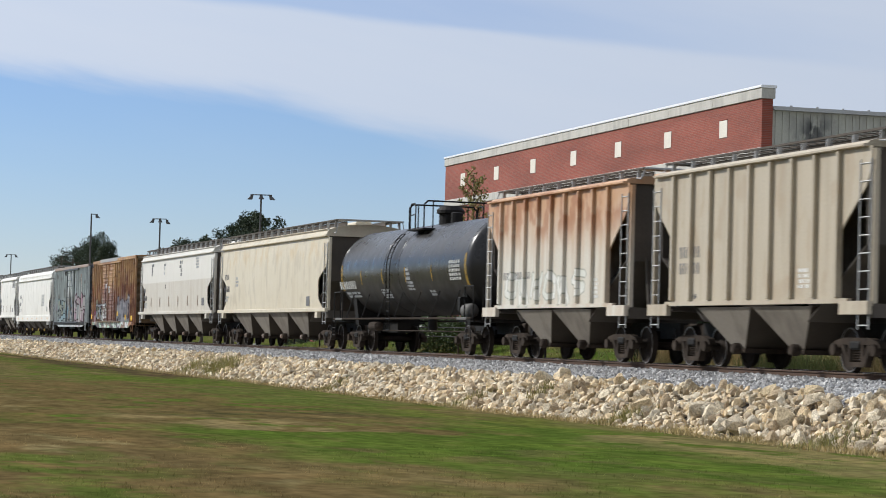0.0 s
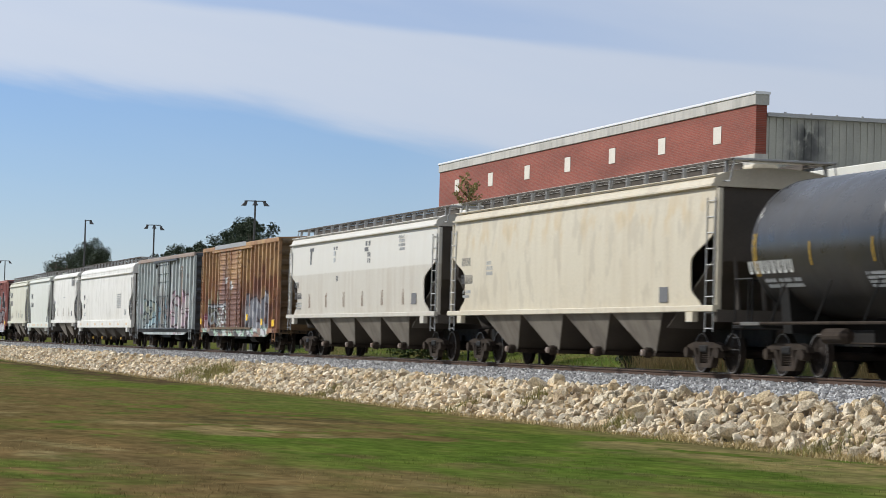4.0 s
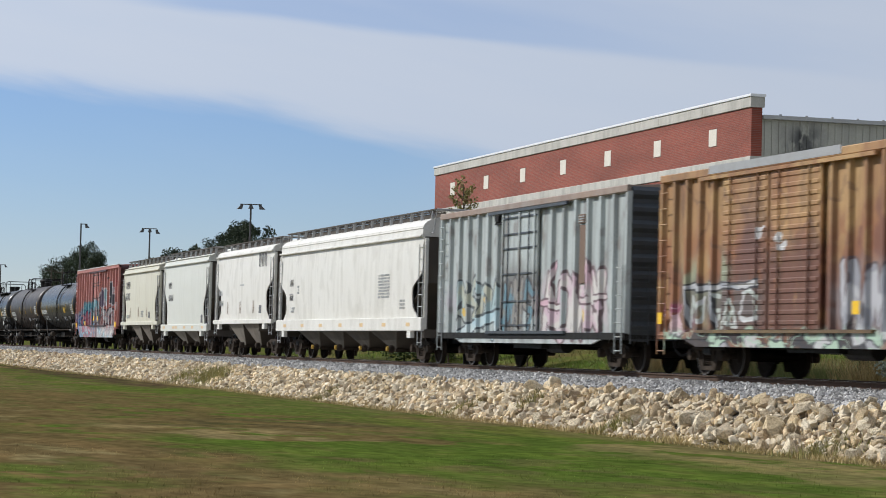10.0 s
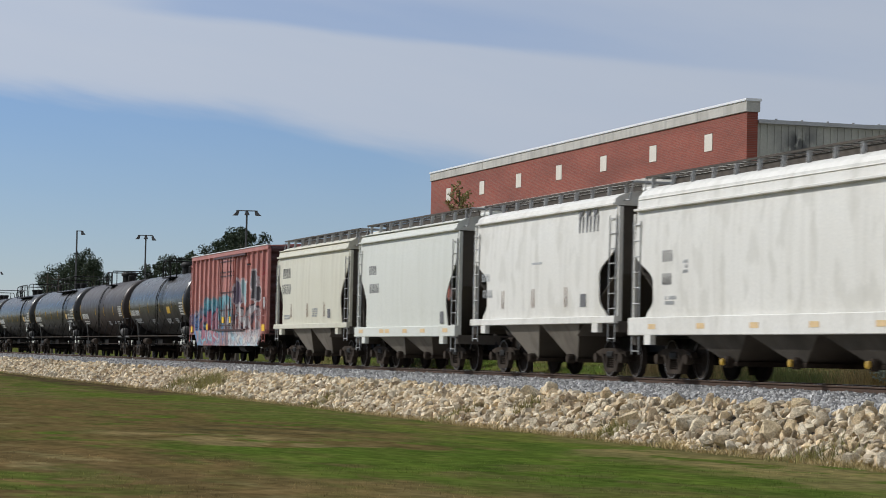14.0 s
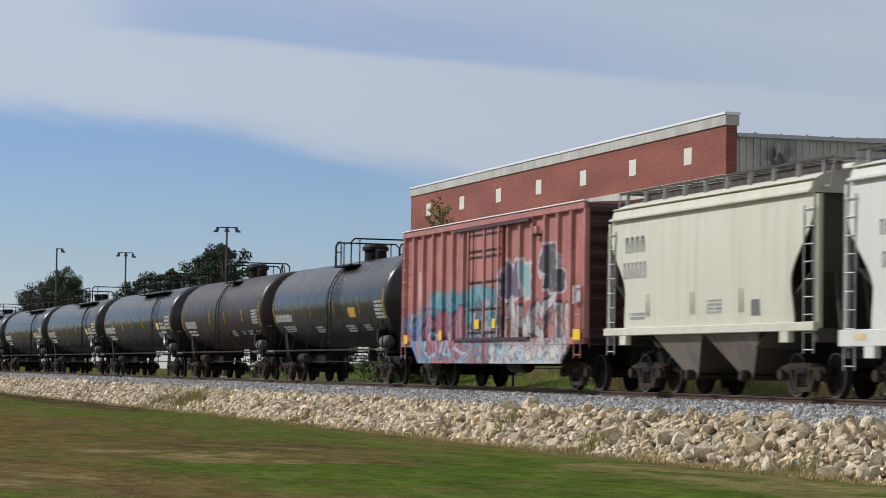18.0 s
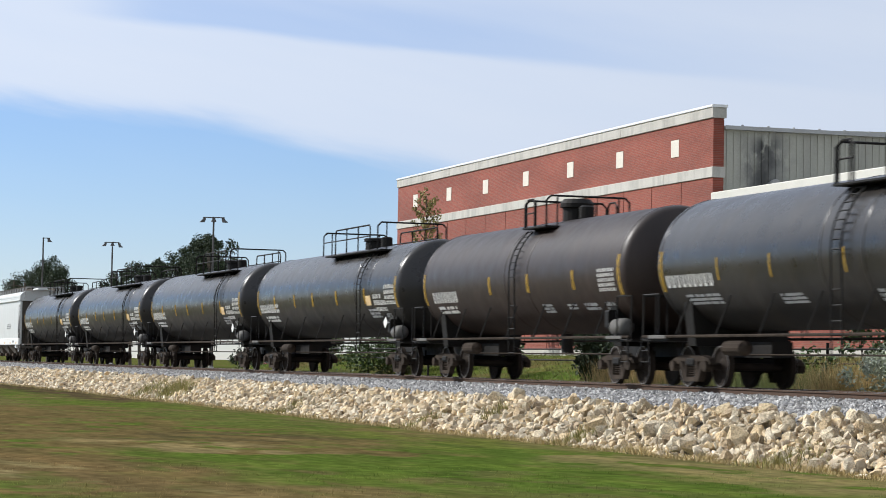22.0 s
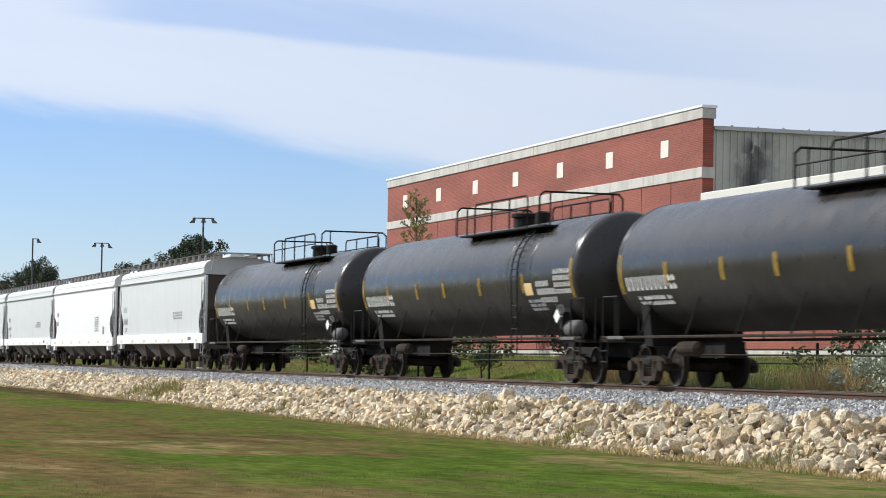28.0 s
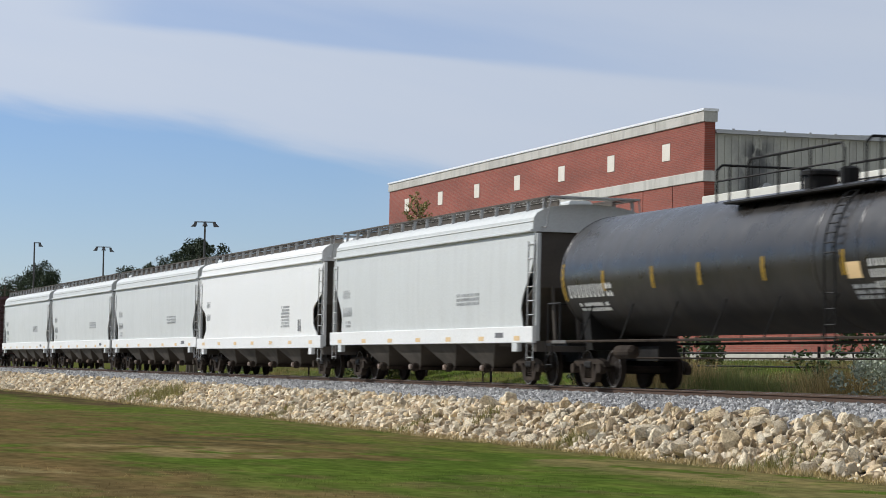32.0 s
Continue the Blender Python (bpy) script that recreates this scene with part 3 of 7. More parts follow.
            d.voronoi_dimensions, d.feature = "2D", "DISTANCE_TO_EDGE"
            d.inputs["Scale"].default_value = 1.0
            links.new(at, d.inputs["Vector"])
            out = over(calc("MULTIPLY", area, step(d.outputs["Distance"], 0.12, 0.05, 0.8)), line)
            s = calc("ABSOLUTE", calc("SUBTRACT", noise2(cells[0] * 0.9, cells[1] * 0.8, 7.3 * k, bent, 1.0), 0.5))
            out = over(calc("MULTIPLY", area, step(s, 0.03, 0.015, 0.7)), colours[-1])
        elif kind == "scrawl":
            _, x0, x1, z0, z1, colour, amount, size = zone
            s = calc("ABSOLUTE", calc("SUBTRACT", noise2(size, size * 0.55, 4.3 * k, bent, 1.5), 0.5))
            out = over(calc("MULTIPLY", inside(x0, x1, z0, z1, 0.12), step(s, 0.035, 0.012, amount)), colour)
        elif kind == "strokes":
            _, lines, width, fill, other, rim, line_wide = zone
            near = None
            for (ax, az_), (bx, bz) in lines:
                d = Vector((bx - ax, bz - az_, 0))
                rel = vec("SUBTRACT", soft_bent, (ax, az_, 0))
                along = calc("DIVIDE", vec("DOT_PRODUCT", rel, tuple(d)), max(d.length_squared, 1e-4))
                cl = nodes.new("ShaderNodeClamp")
                links.new(along, cl.inputs["Value"])
                at = nodes.new("ShaderNodeVectorMath")
                at.operation = "SCALE"
                at.inputs[0].default_value = tuple(d)
                links.new(cl.outputs[0], at.inputs["Scale"])
                gap = vec("LENGTH", vec("SUBTRACT", rel, at.outputs[0]))
                near = gap if near is None else calc("MINIMUM", near, gap)
            if rim:
                out = over(step(near, width + line_wide + 0.02, width + line_wide - 0.01, 0.92), rim)
            tone = nodes.new("ShaderNodeMixRGB")
            tone.inputs["Color1"].default_value, tone.inputs["Color2"].default_value = (*fill, 1), (*other, 1)
            links.new(step(noise2(0.9, 1.5, 6.1 * k, bent, 3.0), 0.42, 0.58), tone.inputs["Fac"])
            out = over(step(near, width + 0.012, width - 0.012, 0.93), tone.outputs[0])
        else:
            _, ovals, fill, rim = zone
            near = None
            for cx, cz, rx, rz in ovals:
                q = calc("ADD", calc("POWER", calc("ABSOLUTE", calc("DIVIDE", calc("SUBTRACT", wx, cx), rx)), 2.0), calc("POWER", calc("ABSOLUTE", calc("DIVIDE", calc("SUBTRACT", wz, cz), rz)), 2.0))
                near = q if near is None else calc("MINIMUM", near, q)
            if rim:
                out = over(step(near, 1.62, 1.45, 0.9), rim)
            out = over(step(near, 1.12, 0.98, 0.9), fill)
    links.new(out, bs.inputs["Base Color"])
    return m

WHITE, SILVER, JET, TEAL, BLUE, PINK, CRIMSON, MINT, DARK, SKY, BROWN, PLUM, NAVY = (0.50, 0.50, 0.50), (0.33, 0.34, 0.36), (0.03, 0.03, 0.035), (0.05, 0.30, 0.36), (0.05, 0.20, 0.42), (0.58, 0.42, 0.45), (0.42, 0.06, 0.09), (0.38, 0.52, 0.40), (0.07, 0.06, 0.07), (0.36, 0.52, 0.58), (0.20, 0.11, 0.07), (0.25, 0.06, 0.12), (0.10, 0.13, 0.20)


# tangled spray forms in a unit box: bars, loops and hooks, not letters
FORMS = (
    ((0.0, 0.1), (0.12, 0.95), (0.5, 0.45), (0.92, 0.95), (0.72, 0.0), (0.35, 0.2)),
    ((0.0, 0.15), (0.1, 0.9), (0.5, 1.05), (0.95, 0.8), (0.9, 0.1), (0.4, -0.02), (0.0, 0.15)),
    ((0.0, 0.0), (0.15, 1.0), (0.5, 0.3), (0.85, 1.0), (1.0, 0.0)),
    ((0.98, 0.75), (0.3, 1.0), (0.02, 0.5), (0.95, 0.3), (0.5, 0.0)),
    ((0.0, 1.0), (0.2, 0.0), (0.55, 0.55), (0.5, 1.0), (0.9, 0.0)),
    ((0.0, 0.0), (0.4, 1.0), (0.98, 0.12), (0.3, 0.22), (0.62, 0.7)),
)


def tag_lines(x0, x1, z0, z1, forms, lean=0.0):
    """Segments of a row of forms, fitted into a stretch of the side."""
    segs, w = [], (x1 - x0) / len(forms)
    for k, f in enumerate(forms):
        pts = [(x0 + w * (k + 0.08 + 0.84 * u) + lean * v * (z1 - z0), z0 + (z1 - z0) * v + 0.10 * math.sin(2.3 * k + x0)) for u, v in FORMS[f]]
        segs += list(zip(pts, pts[1:]))
    return tuple(segs)


weather(M["orange"], (
    ("stain", -8.2, 8.2, 0.6, 3.2, (0.26, 0.105, 0.045), 0.85, 0.55),
    ("stain", 1.0, 8.2, 0.6, 3.1, (0.20, 0.075, 0.035), 0.85, 0.5),
    ("stain", -8.2, 8.2, 0.6, 2.3, (0.13, 0.05, 0.03), 0.8, 0.35),
    ("stain", -4.5, 1.2, 0.7, 2.8, (0.12, 0.045, 0.028), 0.9, 0.9),
    ("stain", 1.8, 5.8, 2.1, 3.6, (0.16, 0.06, 0.035), 0.85, 0.4),
    ("stain", -8.2, 8.2, 3.4, 4.8, (0.26, 0.12, 0.05), 0.7, 0.25),
    ("stain", -3.2, -2.0, 2.5, 3.6, (0.10, 0.042, 0.035), 0.9, 0.9),
    ("scrawl", -8.0, 8.0, 0.9, 4.4, (0.10, 0.05, 0.03), 0.45, 0.9),
    ("shape", ((-2.2, 3.05, 0.26, 0.10), (-1.3, 2.95, 0.14, 0.16), (-1.1, 2.68, 0.14, 0.10)), WHITE, None),
    ("patch", -7.3, -5.7, 1.0, 1.6, (PLUM, BROWN, PLUM, PINK), BROWN, (2.4, 2.6), 0.8),
    ("stain", -6.6, -3.8, 1.2, 2.5, (0.33, 0.42, 0.28), 0.7, 0.4),
    ("stain", -6.5, -2.0, 1.05, 2.0, (0.09, 0.075, 0.07), 0.85, 0.7),
    ("strokes", tag_lines(-6.2, -2.2, 1.15, 1.75, (0, 3, 5, 1), 0.0), 0.055, WHITE, (0.42, 0.46, 0.42), None, 0.0),
    ("strokes", (((-6.4, 1.95), (-2.3, 1.95)), ((-6.4, 1.95), (-6.2, 1.1)), ((-4.9, 2.05), (-4.7, 1.1))), 0.05, WHITE, SILVER, JET, 0.04),
    ("stain", 1.3, 6.0, 0.75, 2.2, (0.28, 0.27, 0.28), 0.8, 0.5),
    ("strokes", tag_lines(1.35, 6.0, 0.85, 2.15, (4, 2, 0, 1), 0.1), 0.14, (0.27, 0.275, 0.30), (0.44, 0.44, 0.46), (0.10, 0.075, 0.08), 0.06),
    ("patch", -7.4, 6.0, 0.5, 0.99, (MINT, JET, SILVER, BROWN, WHITE, JET, MINT), JET, (1.4, 3.2), 0.9),
))
weather(M["greygreen"], (
    ("stain", -8.0, 8.0, 0.7, 4.6, (0.16, 0.13, 0.11), 0.6, 0.12),
    ("stain", -7.6, -5.6, 0.8, 2.2, (0.42, 0.38, 0.42), 0.6, 0.4),
    ("stain", -6.6, -1.9, 0.9, 2.4, (0.40, 0.46, 0.46), 0.6, 0.4),
    ("strokes", tag_lines(-6.2, -2.0, 1.35, 2.35, (0, 3, 1, 5), 0.15), 0.12, (0.36, 0.46, 0.47), (0.46, 0.46, 0.36), (0.06, 0.07, 0.075), 0.07),
    ("strokes", (((-5.9, 0.85), (-3.9, 1.30)), ((-3.9, 1.30), (-2.2, 1.45)), ((-2.2, 1.45), (-2.5, 0.85))), 0.13, (0.55, 0.62, 0.62), (0.42, 0.56, 0.60), (0.06, 0.075, 0.085), 0.06),
    ("shape", ((-5.5, 1.55, 0.14, 0.18), (-3.6, 1.75, 0.14, 0.2)), (0.62, 0.40, 0.05), None),
    ("stain", -2.0, 1.4, 0.85, 2.6, (0.10, 0.085, 0.075), 0.85, 0.6),
    ("strokes", tag_lines(-1.6, 1.1, 1.1, 2.3, (2, 0, 3), 0.0), 0.10, (0.13, 0.24, 0.29), (0.26, 0.24, 0.21), (0.05, 0.04, 0.04), 0.06),
    ("stain", 1.2, 6.6, 0.8, 2.4, (0.52, 0.44, 0.46), 0.7, 0.45),
    ("strokes", tag_lines(1.5, 6.2, 0.95, 2.35, (5, 1, 4, 0), 0.05), 0.16, (0.56, 0.42, 0.47), (0.60, 0.57, 0.53), (0.11, 0.065, 0.07), 0.08),
    ("strokes", (((2.0, 1.6), (2.5, 2.75)), ((5.0, 2.7), (5.4, 1.7)), ((4.4, 1.75), (6.3, 1.85)), ((1.4, 1.75), (3.0, 1.6))), 0.06, (0.60, 0.40, 0.46), (0.58, 0.56, 0.52), (0.13, 0.075, 0.085), 0.05),
    ("shape", ((4.7, 1.35, 0.13, 0.22),), (0.60, 0.40, 0.06), None),
    ("scrawl", 6.2, 7.6, 2.9, 3.5, (0.22, 0.24, 0.24), 0.6, 3.2),
))
weather(M["red"], (
    ("stain", -8.2, 8.2, 2.4, 4.7, (0.47, 0.19, 0.155), 0.6, 0.35),
    ("patch", -8.0, -5.2, 0.62, 2.15, (BLUE, SKY, TEAL, BLUE, (0.43, 0.14, 0.11), SILVER), (0.05, 0.07, 0.15), (2.2, 1.5), 0.85),
    ("patch", -5.3, 1.2, 1.7, 2.72, (TEAL, (0.04, 0.22, 0.28), TEAL, (0.12, 0.36, 0.42), TEAL), (0.04, 0.17, 0.22), (1.8, 2.0), 0.8),
    ("stain", -6.4, -1.2, 0.62, 2.2, (0.10, 0.30, 0.40), 0.8, 0.6),
    ("strokes", tag_lines(-5.9, -1.5, 0.85, 2.10, (3, 0, 2, 4), 0.05), 0.12, (0.40, 0.07, 0.11), (0.38, 0.16, 0.19), (0.05, 0.07, 0.13), 0.07),
    ("strokes", tag_lines(-5.7, -1.3, 0.8, 1.5, (1, 5, 3), 0.0), 0.05, (0.45, 0.46, 0.48), (0.20, 0.42, 0.48), None, 0.0),
    ("patch", -1.2, 1.5, 0.62, 2.45, (TEAL, SILVER, DARK, (0.30, 0.12, 0.12), TEAL, BLUE, (0.30, 0.28, 0.29)), DARK, (2.8, 1.9), 0.85),
    ("stain", 1.5, 6.8, 0.8, 1.7, (0.34, 0.32, 0.33), 0.8, 0.55),
    ("strokes", tag_lines(1.7, 6.9, 0.98, 2.2, (5, 0, 3, 1, 4), 0.08), 0.12, (0.38, 0.36, 0.36), (0.52, 0.50, 0.49), (0.07, 0.06, 0.07), 0.07),
    ("patch", 0.6, 6.4, 0.5, 1.12, (WHITE, SILVER, (0.58, 0.56, 0.50), SKY, WHITE), (0.2, 0.2, 0.22), (1.6, 3.4), 0.9),
    ("scrawl", -6.2, 7.0, 0.7, 2.2, (0.06, 0.05, 0.07), 0.7, 2.0),
    ("scrawl", 1.6, 6.9, 0.9, 2.1, (0.40, 0.15, 0.12), 0.7, 2.8),
    ("stain", -8.2, 8.2, 1.0, 2.6, (0.38, 0.14, 0.115), 0.6, 0.12),
    ("shape", ((1.9, 2.85, 0.40, 0.48), (2.55, 2.83, 0.36, 0.48)), (0.09, 0.06, 0.11), (0.50, 0.45, 0.45)),
    ("shape", ((3.35, 2.88, 0.36, 0.48), (3.75, 2.80, 0.26, 0.45)), (0.22, 0.36, 0.38), (0.55, 0.50, 0.50)),
    ("shape", ((5.15, 3.25, 0.62, 0.36), (5.75, 3.35, 0.40, 0.30), (5.75, 2.80, 0.48, 0.36), (5.15, 2.75, 0.30, 0.26), (5.45, 3.60, 0.28, 0.18)), JET, (0.48, 0.44, 0.44)),
    ("scrawl", 6.2, 7.8, 3.1, 4.0, (0.36, 0.05, 0.07), 0.85, 2.6),
    ("scrawl", 5.1, 5.9, 2.6, 3.6, SILVER, 0.7, 2.2),
    ("scrawl", -3.0, -1.9, 3.2, 3.9, (0.24, 0.08, 0.07), 0.7, 2.4),
    ("shape", ((-6.4, 2.95, 0.09, 0.62),), (0.50, 0.36, 0.33), None),
))
weather(M["rusty"], (
    ("strokes", tag_lines(-4.0, 2.7, 1.62, 2.22, (1, 4, 0, 1, 4, 3), 0.12), 0.085, (0.66, 0.65, 0.60), (0.58, 0.58, 0.52), (0.24, 0.25, 0.20), 0.028),
    ("stain", -5.6, 5.6, 3.3, 4.7, (0.30, 0.12, 0.045), 0.75, 0.45),
))
weather(M["cream"], (("stain", -9.5, 9.5, 3.35, 4.0, (0.50, 0.35, 0.15), 0.5, 0.3), ("stain", -10, 10, 1.4, 4.6, (0.36, 0.31, 0.23), 0.4, 0.2)))
weather(M["white"], (("stain", -10, 10, 1.0, 4.6, (0.50, 0.48, 0.42), 0.4, 0.22),))
weather(M["tan"], (("stain", -5.6, 5.6, 1.2, 4.7, (0.33, 0.25, 0.16), 0.45, 0.2),))
M["sooty"] = weather(material("grey_metal_siding_sooty", (0.44, 0.43, 0.36), 0.6, 0.0, (0.38, 0.37, 0.31), 0.6, 0.6, dirt=(0.22, 0.21, 0.19), dirt_amount=0.4, dirt_scale=0.6, dirt_stretch=(2, 2, 0.2)), (
    ("stain", 39.3, 41.2, 6.2, 9.6, (0.14, 0.14, 0.135), 0.6, 0.5), ("stain", 39.75, 40.65, 6.0, 9.4, (0.030, 0.030, 0.030), 0.9, 0.7)), (1, 2))
LAWN_PATCHES = (
    ("stain", -130, -60, 4.0, 17.5, (0.100, 0.094, 0.036), 0.7, 0.5),
    ("stain", -98, -74, 10.5, 15.5, (0.088, 0.120, 0.024), 0.75, 0.55),
    ("stain", -78, -41, 4.5, 13.0, (0.120, 0.087, 0.040), 0.85, 0.6),
    ("stain", -72, -56, 12.0, 16.5, (0.090, 0.112, 0.030), 0.7, 0.6),
    ("stain", -53, -46, 8.5, 14.0, (0.075, 0.062, 0.032), 0.75, 0.45),
    ("stain", -46, -40.5, 7.2, 10.5, (0.20, 0.158, 0.080), 0.8, 0.55),
    ("stain", -42, -20, 1.0, 6.9, (0.128, 0.090, 0.043), 0.85, 0.65),
    ("stain", -30.5, -26, 2.8, 4.6, (0.068, 0.105, 0.020), 0.8, 0.6),
    ("stain", -34, -28, 4.4, 5.8, (0.085, 0.105, 0.028), 0.6, 0.5),
    ("stain", -41, -30.5, 7.6, 13.6, (0.074, 0.110, 0.020), 0.8, 0.65),
    ("stain", -54, -43, 13.6, 16.4, (0.112, 0.128, 0.030), 0.75, 0.55),
    ("stain", -34, -26, 9.5, 12.5, (0.100, 0.092, 0.038), 0.6, 0.4),
    ("stain", -140, -80, 7, 12, (0.130, 0.105, 0.050), 0.7, 0.6),
    ("stain", -40, -20, 14.2, 17.8, (0.180, 0.148, 0.070), 0.85, 0.65),
    ("stain", -62, -38, 16.4, 17.8, (0.150, 0.122, 0.060), 0.8, 0.6),
    ("stain", -110, -60, 16.6, 17.8, (0.150, 0.118, 0.062), 0.8, 0.55),
    ("stain", -150, -88, 14.6, 17.8, (0.070, 0.048, 0.034), 0.85, 0.65),
)
M["brick"] = brick_material()
M["lawn"] = lawn_material(gain=0.87)
M["blade"] = lawn_material("lawn_blade", 0.5, 1.6)

# ---- mesh helpers ----


def mesh_of(name, verts, faces, mat, smooth=False):
    me = bpy.data.meshes.new(name)
    me.from_pydata(verts, [], faces)
    me.materials.append(mat)
    if smooth:
        me.polygons.foreach_set("use_smooth", [True] * len(me.polygons))
    me.update()
    return me


class Build:
    """Collects vertices and faces of one mesh."""

    def __init__(self):
        self.v, self.f = [], []

    def add(self, verts, faces):
        n = len(self.v)
        self.v += [tuple(p) for p in verts]
        self.f += [tuple(n + i for i in f) for f in faces]
        return self

    def box(self, x0, x1, y0, y1, z0, z1, cut=0.0):
        """A box; cut bevels its four long edges along x."""
        if cut:
            prof = [(y0 + cut, z0), (y1 - cut, z0), (y1, z0 + cut), (y1, z1 - cut), (y1 - cut, z1), (y0 + cut, z1), (y0, z1 - cut), (y0, z0 + cut)]
            return self.prism(prof, x0, x1)
        return self.add([(x, y, z) for x in (x0, x1) for y in (y0, y1) for z in (z0, z1)],
                        [(0, 1, 3, 2), (4, 6, 7, 5), (0, 4, 5, 1), (2, 3, 7, 6), (0, 2, 6, 4), (1, 5, 7, 3)])

    def prism(self, prof, x0, x1):
        """A profile of (y, z) drawn along x."""
        n = len(prof)
        return self.add([(x0, y, z) for y, z in prof] + [(x1, y, z) for y, z in prof],
                        [tuple(reversed(range(n))), tuple(range(n, 2 * n))] + [(i, (i + 1) % n, n + (i + 1) % n, n + i) for i in range(n)])

    def plate(self, prof, y0, y1):
        """A profile of (x, z) drawn along y."""
        n = len(prof)
        return self.add([(x, y0, z) for x, z in prof] + [(x, y1, z) for x, z in prof],
                        [tuple(range(n)), tuple(reversed(range(n, 2 * n)))] + [((i + 1) % n, i, n + i, n + (i + 1) % n) for i in range(n)])

    def rod(self, p, q, r, n=6, r2=None):
        p, q = Vector(p), Vector(q)
        d = (q - p).normalized()
        a = d.orthogonal().normalized()
        b = d.cross(a)
        r2 = r if r2 is None else r2
        ring = [(math.cos(2 * math.pi * k / n), math.sin(2 * math.pi * k / n)) for k in range(n)]
        return self.add([p + (a * c + b * s) * r for c, s in ring] + [q + (a * c + b * s) * r2 for c, s in ring],
                        [tuple(reversed(range(n))), tuple(range(n, 2 * n))] + [(i, (i + 1) % n, n + (i + 1) % n, n + i) for i in range(n)])

    def path(self, pts, r, n=6):
        for p, q in zip(pts, pts[1:]):
            self.rod(p, q, r, n)
        return self

    def lathe(self, prof, axis="y", n=20, at=(0, 0, 0), caps=True):
        """A profile of (along, radius), turned about an axis."""
        verts = []
        for s, r in prof:
            for k in range(n):
                c, q = r * math.cos(2 * math.pi * k / n), r * math.sin(2 * math.pi * k / n)
                p = {"x": (s, c, q), "y": (c, s, q), "z": (c, q, s)}[axis]
                verts.append((p[0] + at[0], p[1] + at[1], p[2] + at[2]))
        m = len(prof)
        faces = [(j * n + i, j * n + (i + 1) % n, (j + 1) * n + (i + 1) % n, (j + 1) * n + i) for j in range(m - 1) for i in range(n)]
        if caps:
            faces += [tuple(range(n)), tuple(range((m - 1) * n, m * n))]
        return self.add(verts, faces)

    def mesh(self, name, mat, smooth=False):
        me = mesh_of(name, self.v, self.f, mat, smooth)
        bm = bmesh.new()
        bm.from_mesh(me)
        bmesh.ops.recalc_face_normals(bm, faces=bm.faces)
        bm.to_mesh(me)
        bm.free()
        return me


def part(name, b, mat, parent, label="", smooth=False, at=None):
    """Links a Build, or a ready mesh, as one part under a thing."""
    ob = new(name, b.mesh(name, mat, smooth) if isinstance(b, Build) else b)
    ob.parent = parent
    if at is not None:
        ob.matrix_basis = at
    if label:
        ob["label"] = label
    return ob


def thing(name, label, category, at=None, group="", kind=""):
    ob = new(name)
    ob.empty_display_size = 0.3
    if at is not None:
        ob.matrix_basis = at
    return tagged(ob, label, category, group, kind)


def single(name, b, mat, label, category, at=None, group="", kind="", smooth=False):
    ob = new(name, b.mesh(name, mat, smooth) if isinstance(b, Build) else b)
    if at is not None:
        ob.matrix_basis = at
    return tagged(ob, label, category, group, kind)


# ---- ground, track bed and rails ----


def smooth(a, b, v):
    k = min(max((v - a) / (b - a), 0.0), 1.0)
    return k * k * (3 - 2 * k)


def ground_z(x, y):
    z = -1.2
    z += 0.05 * noise.noise((x * 0.08, y * 0.12, 3.1)) + 0.25 * smooth(-110, -160, x) * smooth(8, 14, y) * (1 - smooth(14.5, 16.8, y))
    if y > 16.9:
        z += (-0.75 - z) * smooth(17.4, 19.8, y) if y < 24 else 0
    if y >= 24:
        z = -0.30 - 0.25 * smooth(24.6, 26.5, y) + 1.42 * smooth(26.5, 37.5, y) * smooth(-152, -134, x) - 0.2 * smooth(-134, -152, x) * smooth(26.5, 32, y) + 0.05 * noise.noise((x * 0.3, y * 0.3, 7.7))
    return z


def spread(lo, hi, a, b, step, grow=1.35):
    """Grid lines: even between a and b, ever wider out to lo and hi."""
    v, s = list(np.arange(a, b + 1e-6, step)), step
    while v[-1] < hi:
        s *= grow
        v.append(min(v[-1] + s, hi))
    s = step
    while v[0] > lo:
        s *= grow
        v.insert(0, max(v[0] - s, lo))
    return v


GX, GY = spread(-4500, 4500, -200, 0, 2.0), spread(-4500, 4500, 0, 40, 0.5)
GZ = np.array([[ground_z(x, y) for y in GY] for x in GX])


def ground_at(x, y):
    """Height of the ground's sheet under many points."""
    gx, gy = np.array(GX), np.array(GY)
    i, j = np.clip(np.searchsorted(gx, x) - 1, 0, len(gx) - 2), np.clip(np.searchsorted(gy, y) - 1, 0, len(gy) - 2)
    u, v = (x - gx[i]) / (gx[i + 1] - gx[i]), (y - gy[j]) / (gy[j + 1] - gy[j])
    return (1 - u) * ((1 - v) * GZ[i, j] + v * GZ[i, j + 1]) + u * ((1 - v) * GZ[i + 1, j] + v * GZ[i + 1, j + 1])


def make_ground():
    xs, ys = GX, GY
    verts = [(x, y, GZ[i, j]) for i, x in enumerate(xs) for j, y in enumerate(ys)]
    n = len(ys)
    faces = [(i * n + j, (i + 1) * n + j, (i + 1) * n + j + 1, i * n + j + 1) for i in range(len(xs) - 1) for j in range(n - 1)]
    single("ground", mesh_of("ground", verts, faces, M["lawn"], True), None, "mown lawn with green and dried brown stretches", "lawn", kind="structure")


make_ground()

